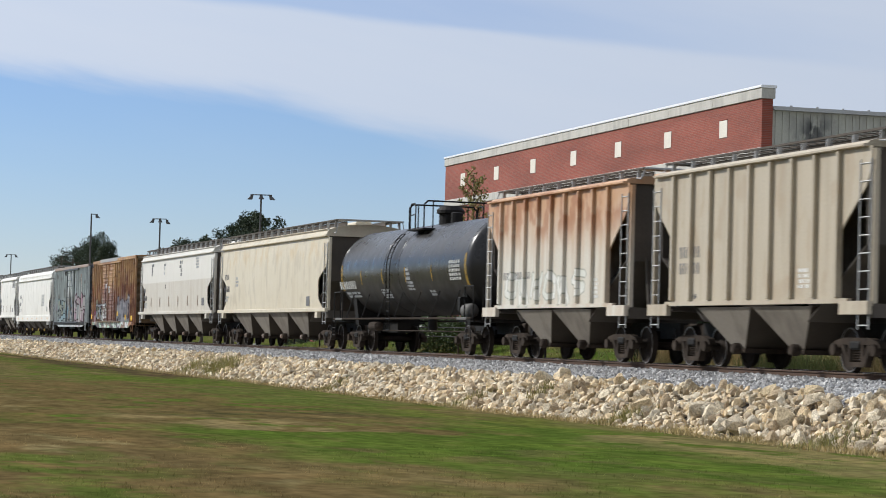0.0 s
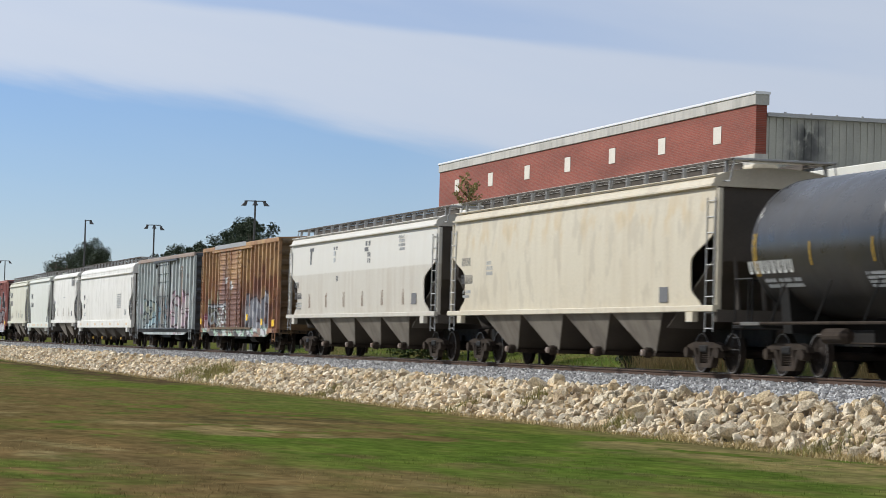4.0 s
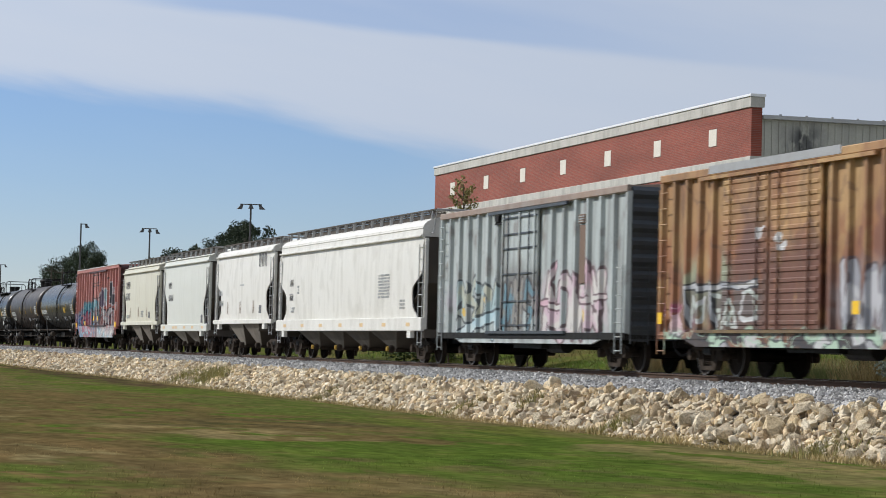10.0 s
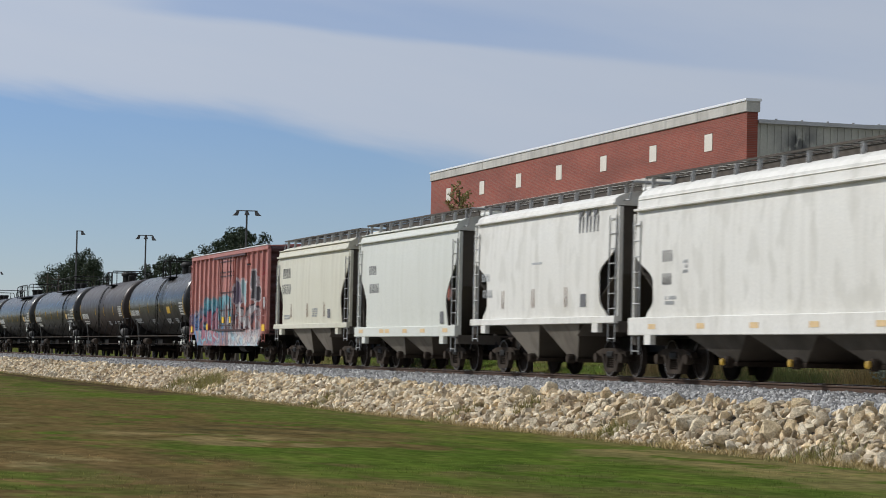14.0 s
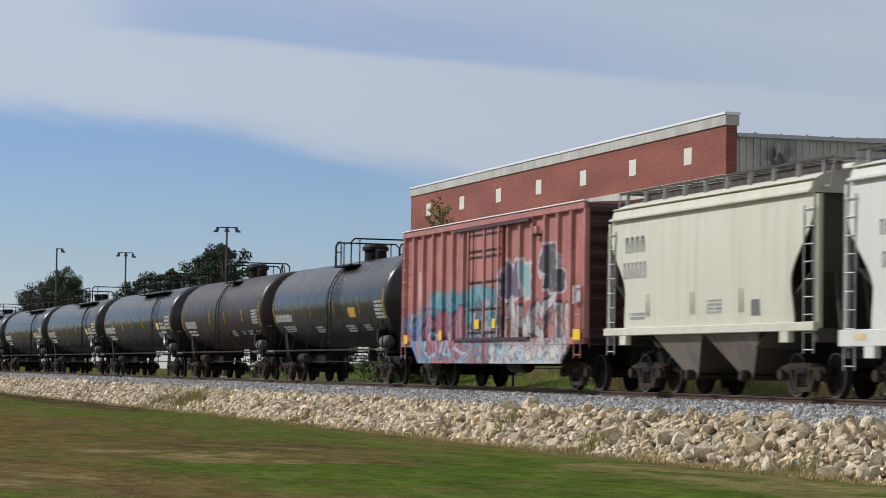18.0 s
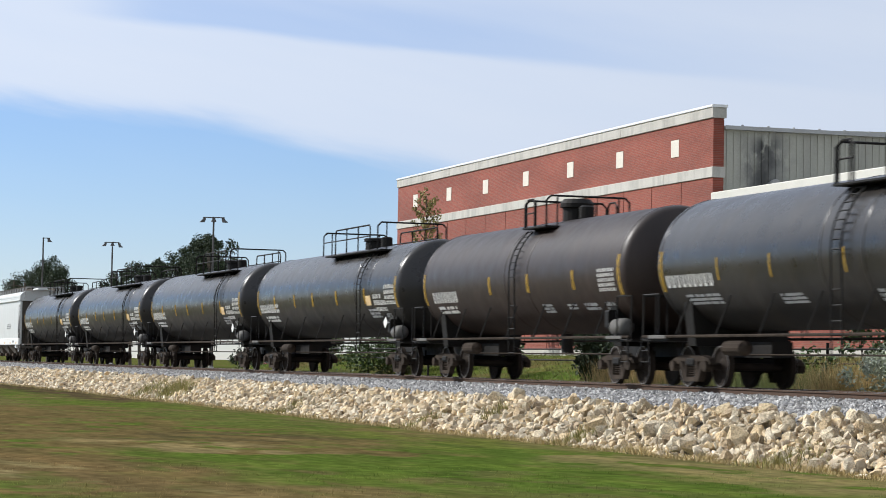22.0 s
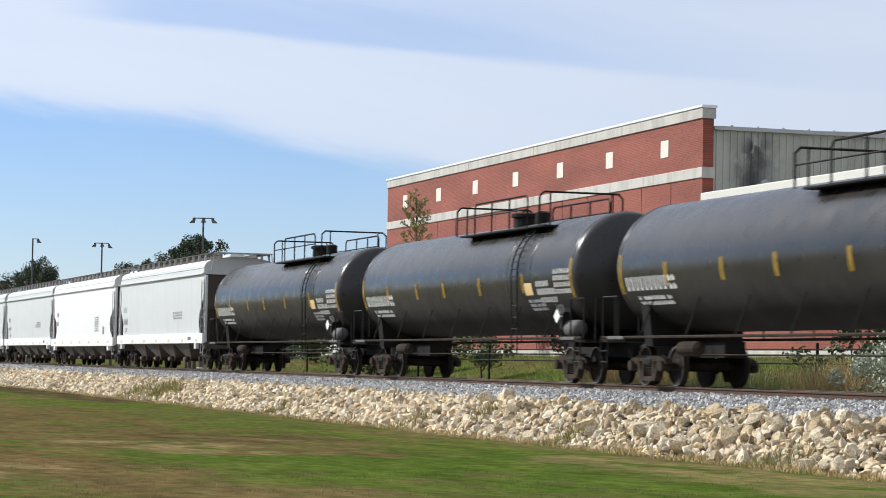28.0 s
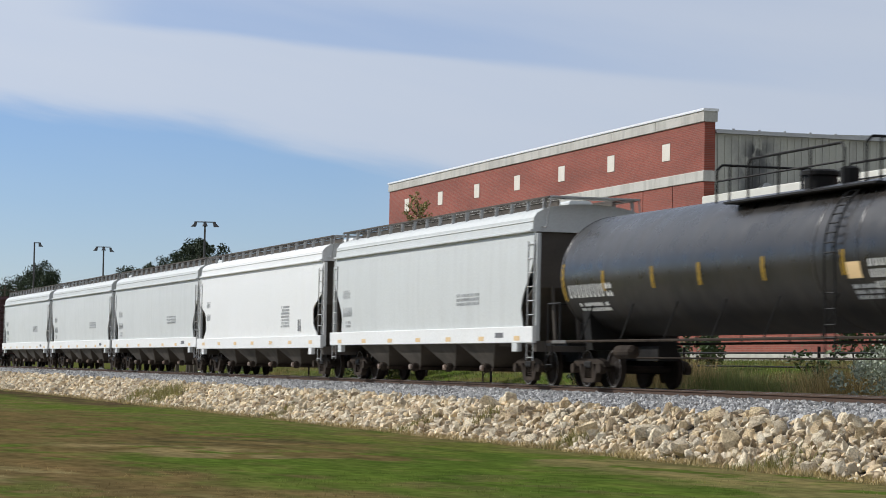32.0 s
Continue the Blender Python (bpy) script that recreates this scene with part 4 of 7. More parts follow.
BED = [(18.9, -0.70), (19.3, -0.37), (20.3, -0.22), (21.2, -0.165), (23.6, -0.165), (24.5, -0.20), (25.3, -0.35), (26.4, -0.75), (22.0, -1.6)]
bed = Build().prism(BED, -2500, 900)
single("track_bed", bed, M["gravel"], "bed of grey crushed stone under the rails", "track bed", kind="structure")
RAIL = [(-0.075, -0.175), (0.075, -0.175), (0.075, -0.155), (0.012, -0.13), (0.010, -0.05), (0.036, -0.035), (0.036, -0.004), (-0.036, -0.004), (-0.036, -0.035), (-0.010, -0.05), (-0.012, -0.13), (-0.075, -0.155)]
for side in (-0.753, 0.753):
    rail = thing("rail", "rusty brown steel rail with a polished top", "rail", pose(0, TRACK_Y + side, 0), group="pair of rails", kind="structure")
    part("rail_web", Build().prism(RAIL, -2500, 900), M["rail"], rail)
    part("rail_head", Build().box(-2500, 900, -0.034, 0.034, -0.004, 0.0), M["railtop"], rail, "polished running surface")

# ---- brick building ----
WALL_Y, WEST, EAST = 38.0, -130.05, -86.6
GROUND_B = 0.88


def make_building():
    b = thing("brick_building", "long red brick building with pale concrete bands and coping", "building")
    # upper wall with real openings for the pale blocks
    blocks = [(-90.4 - 6.04 * k) for k in range(7)]
    z0, z1, lo, hi = 8.25, 10.15, 8.87, 9.60
    w = Build()
    xs = [WEST] + sorted(v for c in blocks for v in (c - 0.42, c + 0.42)) + [EAST]
    for i, (a, c) in enumerate(zip(xs, xs[1:])):
        if i % 2 == 0:
            w.box(a, c, WALL_Y, WALL_Y + 0.45, z0, z1)
        else:
            w.box(a, c, WALL_Y, WALL_Y + 0.45, z0, lo)
            w.box(a, c, WALL_Y, WALL_Y + 0.45, hi, z1)
    part("upper_wall", w, M["brick"], b)
    for c in blocks:
        part("wall_block", Build().box(c - 0.40, c + 0.40, WALL_Y - 0.012, WALL_Y + 0.4, lo + 0.02, hi - 0.02), M["block"], b, "pale square concrete block")
    # lower wall in panels with joints
    n, step = 14, (EAST - WEST) / 14
    for k in range(n):
        part("wall_panel", Build().box(WEST + k * step + (0.03 if k else 0), WEST + (k + 1) * step - (0.03 if k < n - 1 else 0), WALL_Y, WALL_Y + 0.45, GROUND_B + 0.28, 7.83), M["brick"], b)
    part("joint_backing", Build().box(WEST + 0.1, EAST - 0.1, WALL_Y + 0.05, WALL_Y + 0.40, GROUND_B + 0.28, 7.8), M["black"], b)
    for k in range(9):
        q = (EAST - WEST) / 9
        part("band", Build().box(WEST + k * q + 0.012 - (0.05 if k == 0 else 0), WEST + (k + 1) * q - 0.012 + (0.06 if k == 8 else 0), WALL_Y - 0.05, WALL_Y + 0.5, 7.83, 8.25, 0.02), M["concrete"], b, "weathered concrete band")
        part("parapet_stone", Build().box(WEST + k * q + 0.012 - (0.06 if k == 0 else 0), WEST + (k + 1) * q - 0.012 + (0.07 if k == 8 else 0), WALL_Y - 0.06, WALL_Y + 0.52, 10.15, 10.56, 0.02), M["concrete"], b, "weathered concrete parapet band")
    part("coping", Build().box(WEST - 0.1, EAST + 0.1, WALL_Y - 0.10, WALL_Y + 0.56, 10.56, 10.67, 0.02), M["coping"], b, "white metal coping")
    part("plinth", Build().box(WEST - 0.03, EAST + 0.03, WALL_Y - 0.04, WALL_Y + 0.47, GROUND_B - 0.4, GROUND_B + 0.28), M["concrete"], b, "pale concrete base")
    # metal-clad side, with standing ribs, and the roof
    part("side_wall", Build().box(EAST - 0.35, EAST - 0.10, WALL_Y + 0.45, 78, GROUND_B - 0.4, 9.72), M["sooty"], b, "grey corrugated metal side wall")
    rb = Build()
    for k in range(130):
        y = WALL_Y + 0.6 + 0.30 * k
        rb.prism([(y, 6.0), (y + 0.09, 6.0), (y + 0.09, 9.70), (y, 9.70)], EAST - 0.10, EAST - 0.065)
    part("siding_ribs", rb, M["sooty"], b)
    part("side_gutter", Build().box(EAST - 0.36, EAST + 0.12, WALL_Y + 0.45, 78, 9.72, 9.87, 0.03), M["galv"], b, "grey metal eave trim")
    for k in range(22):
        part("roof_clip", Build().box(EAST - 0.06, EAST + 0.02, WALL_Y + 1.2 + 1.1 * k, WALL_Y + 1.27 + 1.1 * k, 9.87, 9.93), M["galv"], b)
    part("roof", Build().prism([(WALL_Y + 0.45, 9.6), (78, 9.6), (78, 9.8), (58, 10.3), (WALL_Y + 0.45, 9.8)], WEST + 0.3, EAST - 0.36), M["siding"], b)
    part("back_wall", Build().box(WEST, EAST - 0.36, 77.8, 78.0, GROUND_B - 0.4, 9.6), M["siding"], b)
    part("west_wall", Build().box(WEST, WEST + 0.3, WALL_Y + 0.45, 77.8, GROUND_B - 0.4, 9.6), M["brick"], b)
    part("exhaust_pipe", Build().lathe([(0, 0.16), (0.35, 0.16), (0.36, 0.22), (0.5, 0.22)], "x", 14, (EAST - 0.1, 40.5, 7.62)), M["galv"], b, "round metal exhaust outlet")
    # low wing in front of the metal side
    wing = thing("low_wing", "low red brick wing with a white roof edge", "building")
    part("wing_wall", Build().box(EAST + 0.02, -30, WALL_Y + 0.02, WALL_Y + 0.35, GROUND_B + 0.25, 6.85), M["brick"], wing)
    part("wing_plinth", Build().box(EAST + 0.02, -30, WALL_Y - 0.03, WALL_Y + 0.37, GROUND_B - 0.4, GROUND_B + 0.25), M["concrete"], wing, "white-painted concrete base")
    part("wing_fascia", Build().box(EAST + 0.12, -29.9, WALL_Y - 0.12, WALL_Y + 0.45, 6.85, 7.22, 0.03), M["fascia"], wing, "white metal roof edge")
    part("wing_roof", Build().box(EAST + 0.02, -30, WALL_Y + 0.36, 78, 6.7, 6.98), M["siding"], wing)
    part("wing_end", Build().box(-30.3, -30.0, WALL_Y + 0.36, 78, GROUND_B - 0.4, 6.7), M["brick"], wing)


make_building()


# ---- lamp posts ----


def lamp_post(x, y, top, heads):
    g = ground_z(x, y)
    p = thing("light_pole", "tall dark parking-lot light pole with box heads", "light pole", pose(x, y, g), group="parking-lot light poles")
    part("pole", Build().rod((0, 0, 0), (0, 0, top - g), 0.11, 8, 0.075), M["pole"], p)
    part("base", Build().lathe([(0, 0.3), (0.5, 0.3), (0.55, 0.25)], "z", 10), M["concrete"], p)
    for u, drop in heads:
        hx, hy = u * 0.2, u * 0.66
        part("arm", Build().rod((0, 0, top - g - 0.05), (hx, hy, top - g - 0.05), 0.045), M["pole"], p)
        h = Build().add([(hx + a * 0.15, hy + c * 0.18, top - g - 0.02 - drop - e) for e in (0, 0.14) for a, c in ((-.6, -.6), (.6, -.6), (.6, .6), (-.6, .6))] +
                        [(hx + a * 0.19 + 0.06 * u, hy + c * 0.20 + 0.16 * u, top - g - 0.40 - drop - 0.04 * abs(u)) for a, c in ((-1, -1), (1, -1), (1, 1), (-1, 1))],
                        [(0, 1, 2, 3), (8, 11, 10, 9)] + [(i, (i + 1) % 4, 4 + (i + 1) % 4, 4 + i) for i in range(4)] + [(4 + i, 4 + (i + 1) % 4, 8 + (i + 1) % 4, 8 + i) for i in range(4)])
        part("lamp_head", h, M["pole"], p, "dark box-shaped lamp head")


lamp_post(-4.721 * 41, 41, 11.93, ((-1.1, 0), (0.0, 0), (1.1, 0)))
lamp_post(-5.903 * 41, 41, 11.93, ((-1.0, 0), (0.0, 0), (1.0, 0.1)))
lamp_post(-7.10 * 34, 34, 12.1, ((0.75, 0),))
lamp_post(-9.2 * 41, 41, 11.9, ((-1.0, 0), (1.0, 0)))
lamp_post(-10.8 * 41, 41, 11.9, ((-1.0, 0), (0.0, 0), (1.0, 0)))
lamp_post(-12.4 * 41, 41, 11.9, ((-1.0, 0), (1.0, 0)))


# ---- stones: rock bank and gravel ----


def rock_shape(rng, points):
    """A broken stone: the hull of a few random points."""
    p = rng.standard_normal((points, 3))
    p /= np.linalg.norm(p, axis=1)[:, None]
    p /= (np.abs(p) ** 4.0).sum(1)[:, None] ** (1 / 4.0)
    p *= rng.uniform(0.78, 1.04, (points, 1)) * np.array([1.18, rng.uniform(0.72, 1.0), rng.uniform(0.6, 0.88)])
    bm = bmesh.new()
    for q in p:
        bm.verts.new(q)
    bmesh.ops.convex_hull(bm, input=list(bm.verts))
    bmesh.ops.delete(bm, geom=[q for q in bm.verts if not q.link_faces], context="VERTS")
    bmesh.ops.triangulate(bm, faces=list(bm.faces))
    bmesh.ops.recalc_face_normals(bm, faces=list(bm.faces))
    bm.verts.index_update()
    w = np.array([q.co[:] for q in bm.verts])
    f = np.array([[q.index for q in e.verts] for e in bm.faces])
    bm.free()
    return w, f


def turn_matrices(rng, n):
    q = rng.standard_normal((n, 4))
    q /= np.linalg.norm(q, axis=1)[:, None]
    w, x, y, z = q.T
    return np.stack([1 - 2 * (y * y + z * z), 2 * (x * y - w * z), 2 * (x * z + w * y), 2 * (x * y + w * z), 1 - 2 * (x * x + z * z), 2 * (y * z - w * x),
                     2 * (x * z - w * y), 2 * (y * z + w * x), 1 - 2 * (x * x + y * y)], 1).reshape(n, 3, 3)


def scatter_mesh(name, mat, shapes, rng, centers, sizes):
    """Many copies of a few shapes joined into one mesh."""
    pick = rng.integers(0, len(shapes), len(centers))
    R = turn_matrices(rng, len(centers))
    allv, allf, base = [], [], 0
    for k, (sv, sf) in enumerate(shapes):
        idx = np.nonzero(pick == k)[0]
        if not len(idx):
            continue
        vv = np.einsum("nij,vj->nvi", R[idx], sv) * sizes[idx][:, None, None] + centers[idx][:, None, :]
        ff = sf[None] + (np.arange(len(idx)) * len(sv))[:, None, None] + base
        allv.append(vv.reshape(-1, 3))
        allf.append(ff.reshape(-1, 3))
        base += len(idx) * len(sv)
    return raw_mesh(name, mat, np.concatenate(allv), np.concatenate(allf))


def raw_mesh(name, mat, v, f):
    me = bpy.data.meshes.new(name)
    me.vertices.add(len(v))
    me.vertices.foreach_set("co", np.ascontiguousarray(v, dtype=np.float32).ravel())
    me.loops.add(f.size)
    me.loops.foreach_set("vertex_index", np.ascontiguousarray(f, dtype=np.int32).ravel())
    me.polygons.add(len(f))
    me.polygons.foreach_set("loop_start", np.arange(0, f.size, f.shape[1], dtype=np.int32))
    me.polygons.foreach_set("use_smooth", np.zeros(len(f), dtype=bool))
    me.materials.append(mat)
    me.update(calc_edges=True)
    return me


def bank_z(y):
    """Height of the rock slope between its toe and the gravel shoulder."""
    return -1.27 + 0.86 * np.clip((y - 17.3) / 1.75, 0, 1) ** 0.9


def make_bank():
    rng = np.random.default_rng(4)
    bank = thing("rock_bank", "bank of broken buff limestone along the track", "rock bank", kind="structure")
    # filler sheet coloured dark to give the rock gaps their shade
    part("bank_base", Build().prism([(17.3, -1.36), (17.9, -1.06), (18.5, -0.74), (19.1, -0.50), (20.0, -1.5), (17.3, -1.5)], -1500, 400), M["rockbase"], bank, "filler sheet, dark for the shaded gaps between the rocks")
    shapes = [rock_shape(rng, int(rng.integers(15, 24))) for _ in range(14)]
    # rocks that can be told apart
    meshes = [raw_mesh("rock", M["rock"], v, f) for v, f in shapes]
    n = 300
    for k in range(n):
        x, y = rng.uniform(-53.0, -33.5), 17.25 + 1.85 * rng.random() ** 0.9
        s = 0.08 + 0.10 * rng.random() ** 2.0
        ob = part("rock", meshes[int(rng.integers(0, 14))], None, bank)
        ob.matrix_basis = Matrix.LocRotScale((x, y, float(bank_z(y)) + 0.03 + 0.05 * rng.random()), Euler(rng.uniform(0, 6.28, 3)), (s, s, s))

    def heap(x0, x1, per, lo, hi, power=1.8):
        m = int((x1 - x0) * 1.8 * per)
        x, y = rng.uniform(x0, x1, m), 17.2 + 1.9 * rng.random(m)
        s = lo + (hi - lo) * rng.random(m) ** power
        z = bank_z(y) - 0.05 + 0.10 * rng.random(m)
        return np.stack([x, y, z], 1), s

    near, far = shapes, [rock_shape(rng, 15) for _ in range(8)]
    parts = [heap(-33.5, -24, 55, 0.06, 0.18, 2.2), heap(-53, -33.5, 55, 0.05, 0.125), heap(-110, -53, 60, 0.055, 0.15, 2.0)]
    part("rock_heap", scatter_mesh("rock_heap", M["rocks"], near, rng, np.concatenate([c for c, _ in parts]), np.concatenate([s for _, s in parts])), None, bank)["kind"] = "stuff"
    parts = [heap(-230, -110, 30, 0.08, 0.20), heap(-620, -230, 9, 0.13, 0.26)]
    part("rock_heap", scatter_mesh("rock_heap", M["rocks"], far, rng, np.concatenate([c for c, _ in parts]), np.concatenate([s for _, s in parts])), None, bank)["kind"] = "stuff"
    # a few large blocks on the shoulder
    for x, y, s in ((-54.4, 18.95, 0.24), (-55.1, 18.75, 0.27), (-42.5, 18.9, 0.22), (-50.6, 18.9, 0.17), (-41.0, 17.6, 0.27), (-43.6, 18.0, 0.25), (-39.6, 17.9, 0.26), (-39.9, 18.7, 0.22), (-46.4, 17.9, 0.24), (-37.6, 17.3, 0.22)):
        ob = part("rock", meshes[int(rng.integers(0, 14))], None, bank)
        ob.matrix_basis = Matrix.LocRotScale((x, y, float(bank_z(y)) + 0.10), Euler(rng.uniform(0, 6.28, 3)), (s, s, s))


def make_gravel():
    rng = np.random.default_rng(5)
    shapes = [(lambda v, f: (v * np.array([1.0, 0.8, 0.7]), f))(*rock_shape(rng, 9)) for _ in range(6)]

    def field(x0, x1, per, lo, hi):
        m = int((x1 - x0) * 2.8 * per)
        x, y = rng.uniform(x0, x1, m), 18.95 + 2.6 * rng.random(m)
        z = np.interp(y, [18.9, 19.3, 20.3, 21.2, 23], [-0.62, -0.37, -0.22, -0.165, -0.165])
        return np.stack([x, y, z], 1), rng.uniform(lo, hi, m)

    parts = [field(-75, -30, 150, 0.040, 0.075), field(-130, -75, 80, 0.05, 0.085), field(-260, -130, 28, 0.06, 0.10)]
    me = scatter_mesh("gravel", M["gravel"], shapes, rng, np.concatenate([c for c, _ in parts]), np.concatenate([s for _, s in parts]))
    tagged(new("gravel", me), "loose grey crushed stone beside the rail", "gravel", kind="stuff")


make_bank()
make_gravel()


# ---- grass, weeds, bushes and trees ----


def blades(name, mat, rng, x, y, z, height, width, lean=0.5):
    n = len(x)
    a = rng.uniform(0, 2 * np.pi, n)
    w = width * rng.uniform(0.6, 1.3, n)
    h = height * rng.uniform(0.5, 1.3, n)
    lx, ly = rng.normal(0, lean, n) * h, rng.normal(0, lean, n) * h
    p0 = np.stack([x - w * np.cos(a), y - w * np.sin(a), z - 0.01], 1)
    p1 = np.stack([x + w * np.cos(a), y + w * np.sin(a), z - 0.01], 1)
    p2 = np.stack([x + lx, y + ly, z + h], 1)
    v = np.stack([p0, p1, p2], 1).reshape(-1, 3)
    me = raw_mesh(name, mat, v, np.arange(3 * n).reshape(-1, 3))
    return me


def make_grass():
    rng = np.random.default_rng(6)
    # lawn: denser close by
    n = 14000
    d = 22.5 + 16 * rng.random(n) ** 1.5
    a = np.radians(rng.uniform(58, 86.5, n))
    x, y = -d * np.sin(a), d * np.cos(a)
    keep = (y < 17.3) & (np.array([noise.noise((p * 0.5, q * 0.9, 5.0)) for p, q in zip(x, y)]) > -0.05)
    x, y = x[keep], y[keep]
    tagged(new("lawn_blades", blades("lawn_blades", M["blade"], rng, x, y, ground_at(x, y), 0.032, 0.007, 0.7)), "short mown grass, partly dried", "grass", kind="stuff")
    # dry tufts along the toe of the rocks
    n = 26000
    x, y = -26 - 150 * rng.random(n) ** 1.6, 16.75 + 0.75 * rng.random(n)
    z = ground_at(x, y)
    clump = np.array([0.5 + noise.noise((p * 0.7, 3.0, 0.0)) for p in x])
    tagged(new("dry_tufts", blades("dry_tufts", M["straw"], rng, x, y, z, 0.05 + 0.14 * np.clip(clump, 0, 1) ** 2, 0.008)), "dry straw-coloured grass at the foot of the rocks", "grass", kind="stuff")
    # yellow-green weeds growing through the rocks
    cx = [(-91.0, 17.9, 2.4, 900, 0.42), (-95.5, 17.7, 1.4, 420, 0.40), (-71.5, 17.5, 0.7, 500, 0.2), (-46.5, 17.5, 0.5, 350, 0.25), (-57.5, 17.5, 0.5, 300, 0.22), (-36.5, 17.3, 0.8, 600, 0.22), (-53.8, 18.2, 0.35, 120, 0.3)]
    xs, ys, hs = [], [], []
    for px, py, r, m, h in cx:
        xs.append(px + r * rng.normal(0, 0.5, m))
        ys.append(py + min(r, 0.6) * rng.normal(0, 0.5, m))
        hs.append(np.full(m, h))
    x, y, h = np.concatenate(xs), np.concatenate(ys), np.concatenate(hs)
    tagged(new("weeds", blades("weeds", M["leafyellow"], rng, x, y, bank_z(y), h, 0.012, 0.35)), "yellow-green weeds among the rocks", "weeds", kind="stuff")
    # behind the track: mown slope, and uncut clumps of green and straw
    n = 60000
    x, y = -40 - 190 * rng.random(n) ** 1.4, 25.2 + 12.5 * rng.random(n)
    z = ground_at(x, y)
    tagged(new("rough_grass", blades("rough_grass", M["weed"], rng, x, y, z, 0.12, 0.014, 0.6)), "short green grass on the slope behind the track", "grass", kind="stuff")
    for name, mat, clumps, label in (
            ("dry_grass", "straw", ((-69.0, 27.8, 1.6, 2600, 1.0), (-66.5, 28.0, 2.0, 3600, 1.05), (-54.8, 27.8, 0.9, 1800, 1.05), (-64.0, 28.6, 1.6, 500, 0.9), (-74.0, 26.4, 2.5, 500, 0.45), (-118, 28.5, 6.0, 900, 0.4)), "tall straw-coloured grass behind the track"),
            ("tall_grass", "weed", ((-63.0, 28.4, 2.2, 2400, 0.90), (-70.5, 28.6, 1.4, 900, 0.9), (-66.5, 27.2, 2.6, 1200, 0.6), (-59.5, 28.4, 2.2, 1500, 0.75), (-80.0, 27.0, 5.0, 900, 0.2), (-140, 28.5, 9.0, 1500, 0.3), (-112, 29.5, 5.0, 900, 0.3)), "uncut green grass behind the track")):
        xs, ys, hs = [], [], []
        for px, py, r, m, h in clumps:
            xs.append(px + r * rng.normal(0, 0.55, m))
            ys.append(py + min(r, 0.9) * rng.normal(0, 0.6, m))
            hs.append(np.full(m, h))
        x, y, h = np.concatenate(xs), np.clip(np.concatenate(ys), 25.4, 36), np.concatenate(hs)
        z = ground_at(x, y)
        tagged(new(name, blades(name, M[mat], rng, x, y, z, h, 0.012, 0.30)), label, "grass", kind="stuff")


make_grass()


def leaf_mesh(name, mat, rng, centers, spreads, per, size):
    """Leaves: small bent quads thrown round the centres of clumps."""
    c = np.repeat(np.array(centers), per, 0)
    s = np.repeat(np.array(spreads), per)
    n = len(c)
    p = rng.standard_normal((n, 3))
    p = c + p / np.linalg.norm(p, axis=1)[:, None] * (rng.random(n) ** 0.45)[:, None] * s[:, None]
    R = turn_matrices(rng, n)
    z = size * rng.uniform(0.6, 1.4, n)
    shape = np.array([(-0.5, 0, 0), (0, -0.28, 0.06), (0.5, 0, 0), (0, 0.28, 0.06)])
    v = np.einsum("nij,vj->nvi", R, shape) * z[:, None, None] + p[:, None, :]
    return raw_mesh(name, mat, v.reshape(-1, 3), np.arange(4 * n).reshape(-1, 4))


def tree(x, y, height, crown, label, mat, seed, leaf=0.3, per=60, clumps=40, low=0.35, name="tree"):
    rng = np.random.default_rng(seed)
    rnd = random.Random(seed)
    g = ground_z(x, y) - 0.05
    t = thing(name, label, name, pose(x, y, g))
    b = Build()
    r0 = max(height * 0.018, 0.04)
    px, py = 0.0, 0.0
    top = Vector((0, 0, 0))
    pts = [Vector((0, 0, 0))]
    for k in range(1, 6):
        px, py = px + rnd.uniform(-0.04, 0.04) * height * 0.3, py + rnd.uniform(-0.04, 0.04) * height * 0.3
        pts.append(Vector((px, py, height * 0.85 * k / 5)))
    for k, (p, q) in enumerate(zip(pts, pts[1:])):
        b.rod(p, q, r0 * (1 - 0.17 * k), 8, r0 * (1 - 0.17 * (k + 1)))
    part("trunk", b, M["bark"], t, "brown bark trunk")
    centers, spreads = [], []
    lim = Build()
    for k in range(clumps):
        u = low + (1 - low) * rnd.random()
        a, rr = rnd.uniform(0, 6.283), crown * math.sqrt(rnd.random()) * math.sin(math.pi * min(max((u - low) / (1.02 - low), 0.06), 0.97)) ** 0.6
        c = Vector((rr * math.cos(a), rr * math.sin(a), height * u * rnd.uniform(0.92, 1.03)))
        centers.append(tuple(c))
        spreads.append(crown * rnd.uniform(0.16, 0.34))
        if k % 2 == 0:
            base = pts[min(int(u * 4), 4)]
            lim.rod(base, base.lerp(c, 0.9), r0 * 0.30, 5, r0 * 0.08)
    part("branchwork", lim, M["bark"], t)
    part("crown", leaf_mesh("crown", M[mat], rng, centers, spreads, per, leaf), None, t, "uneven leafy crown")
    return t


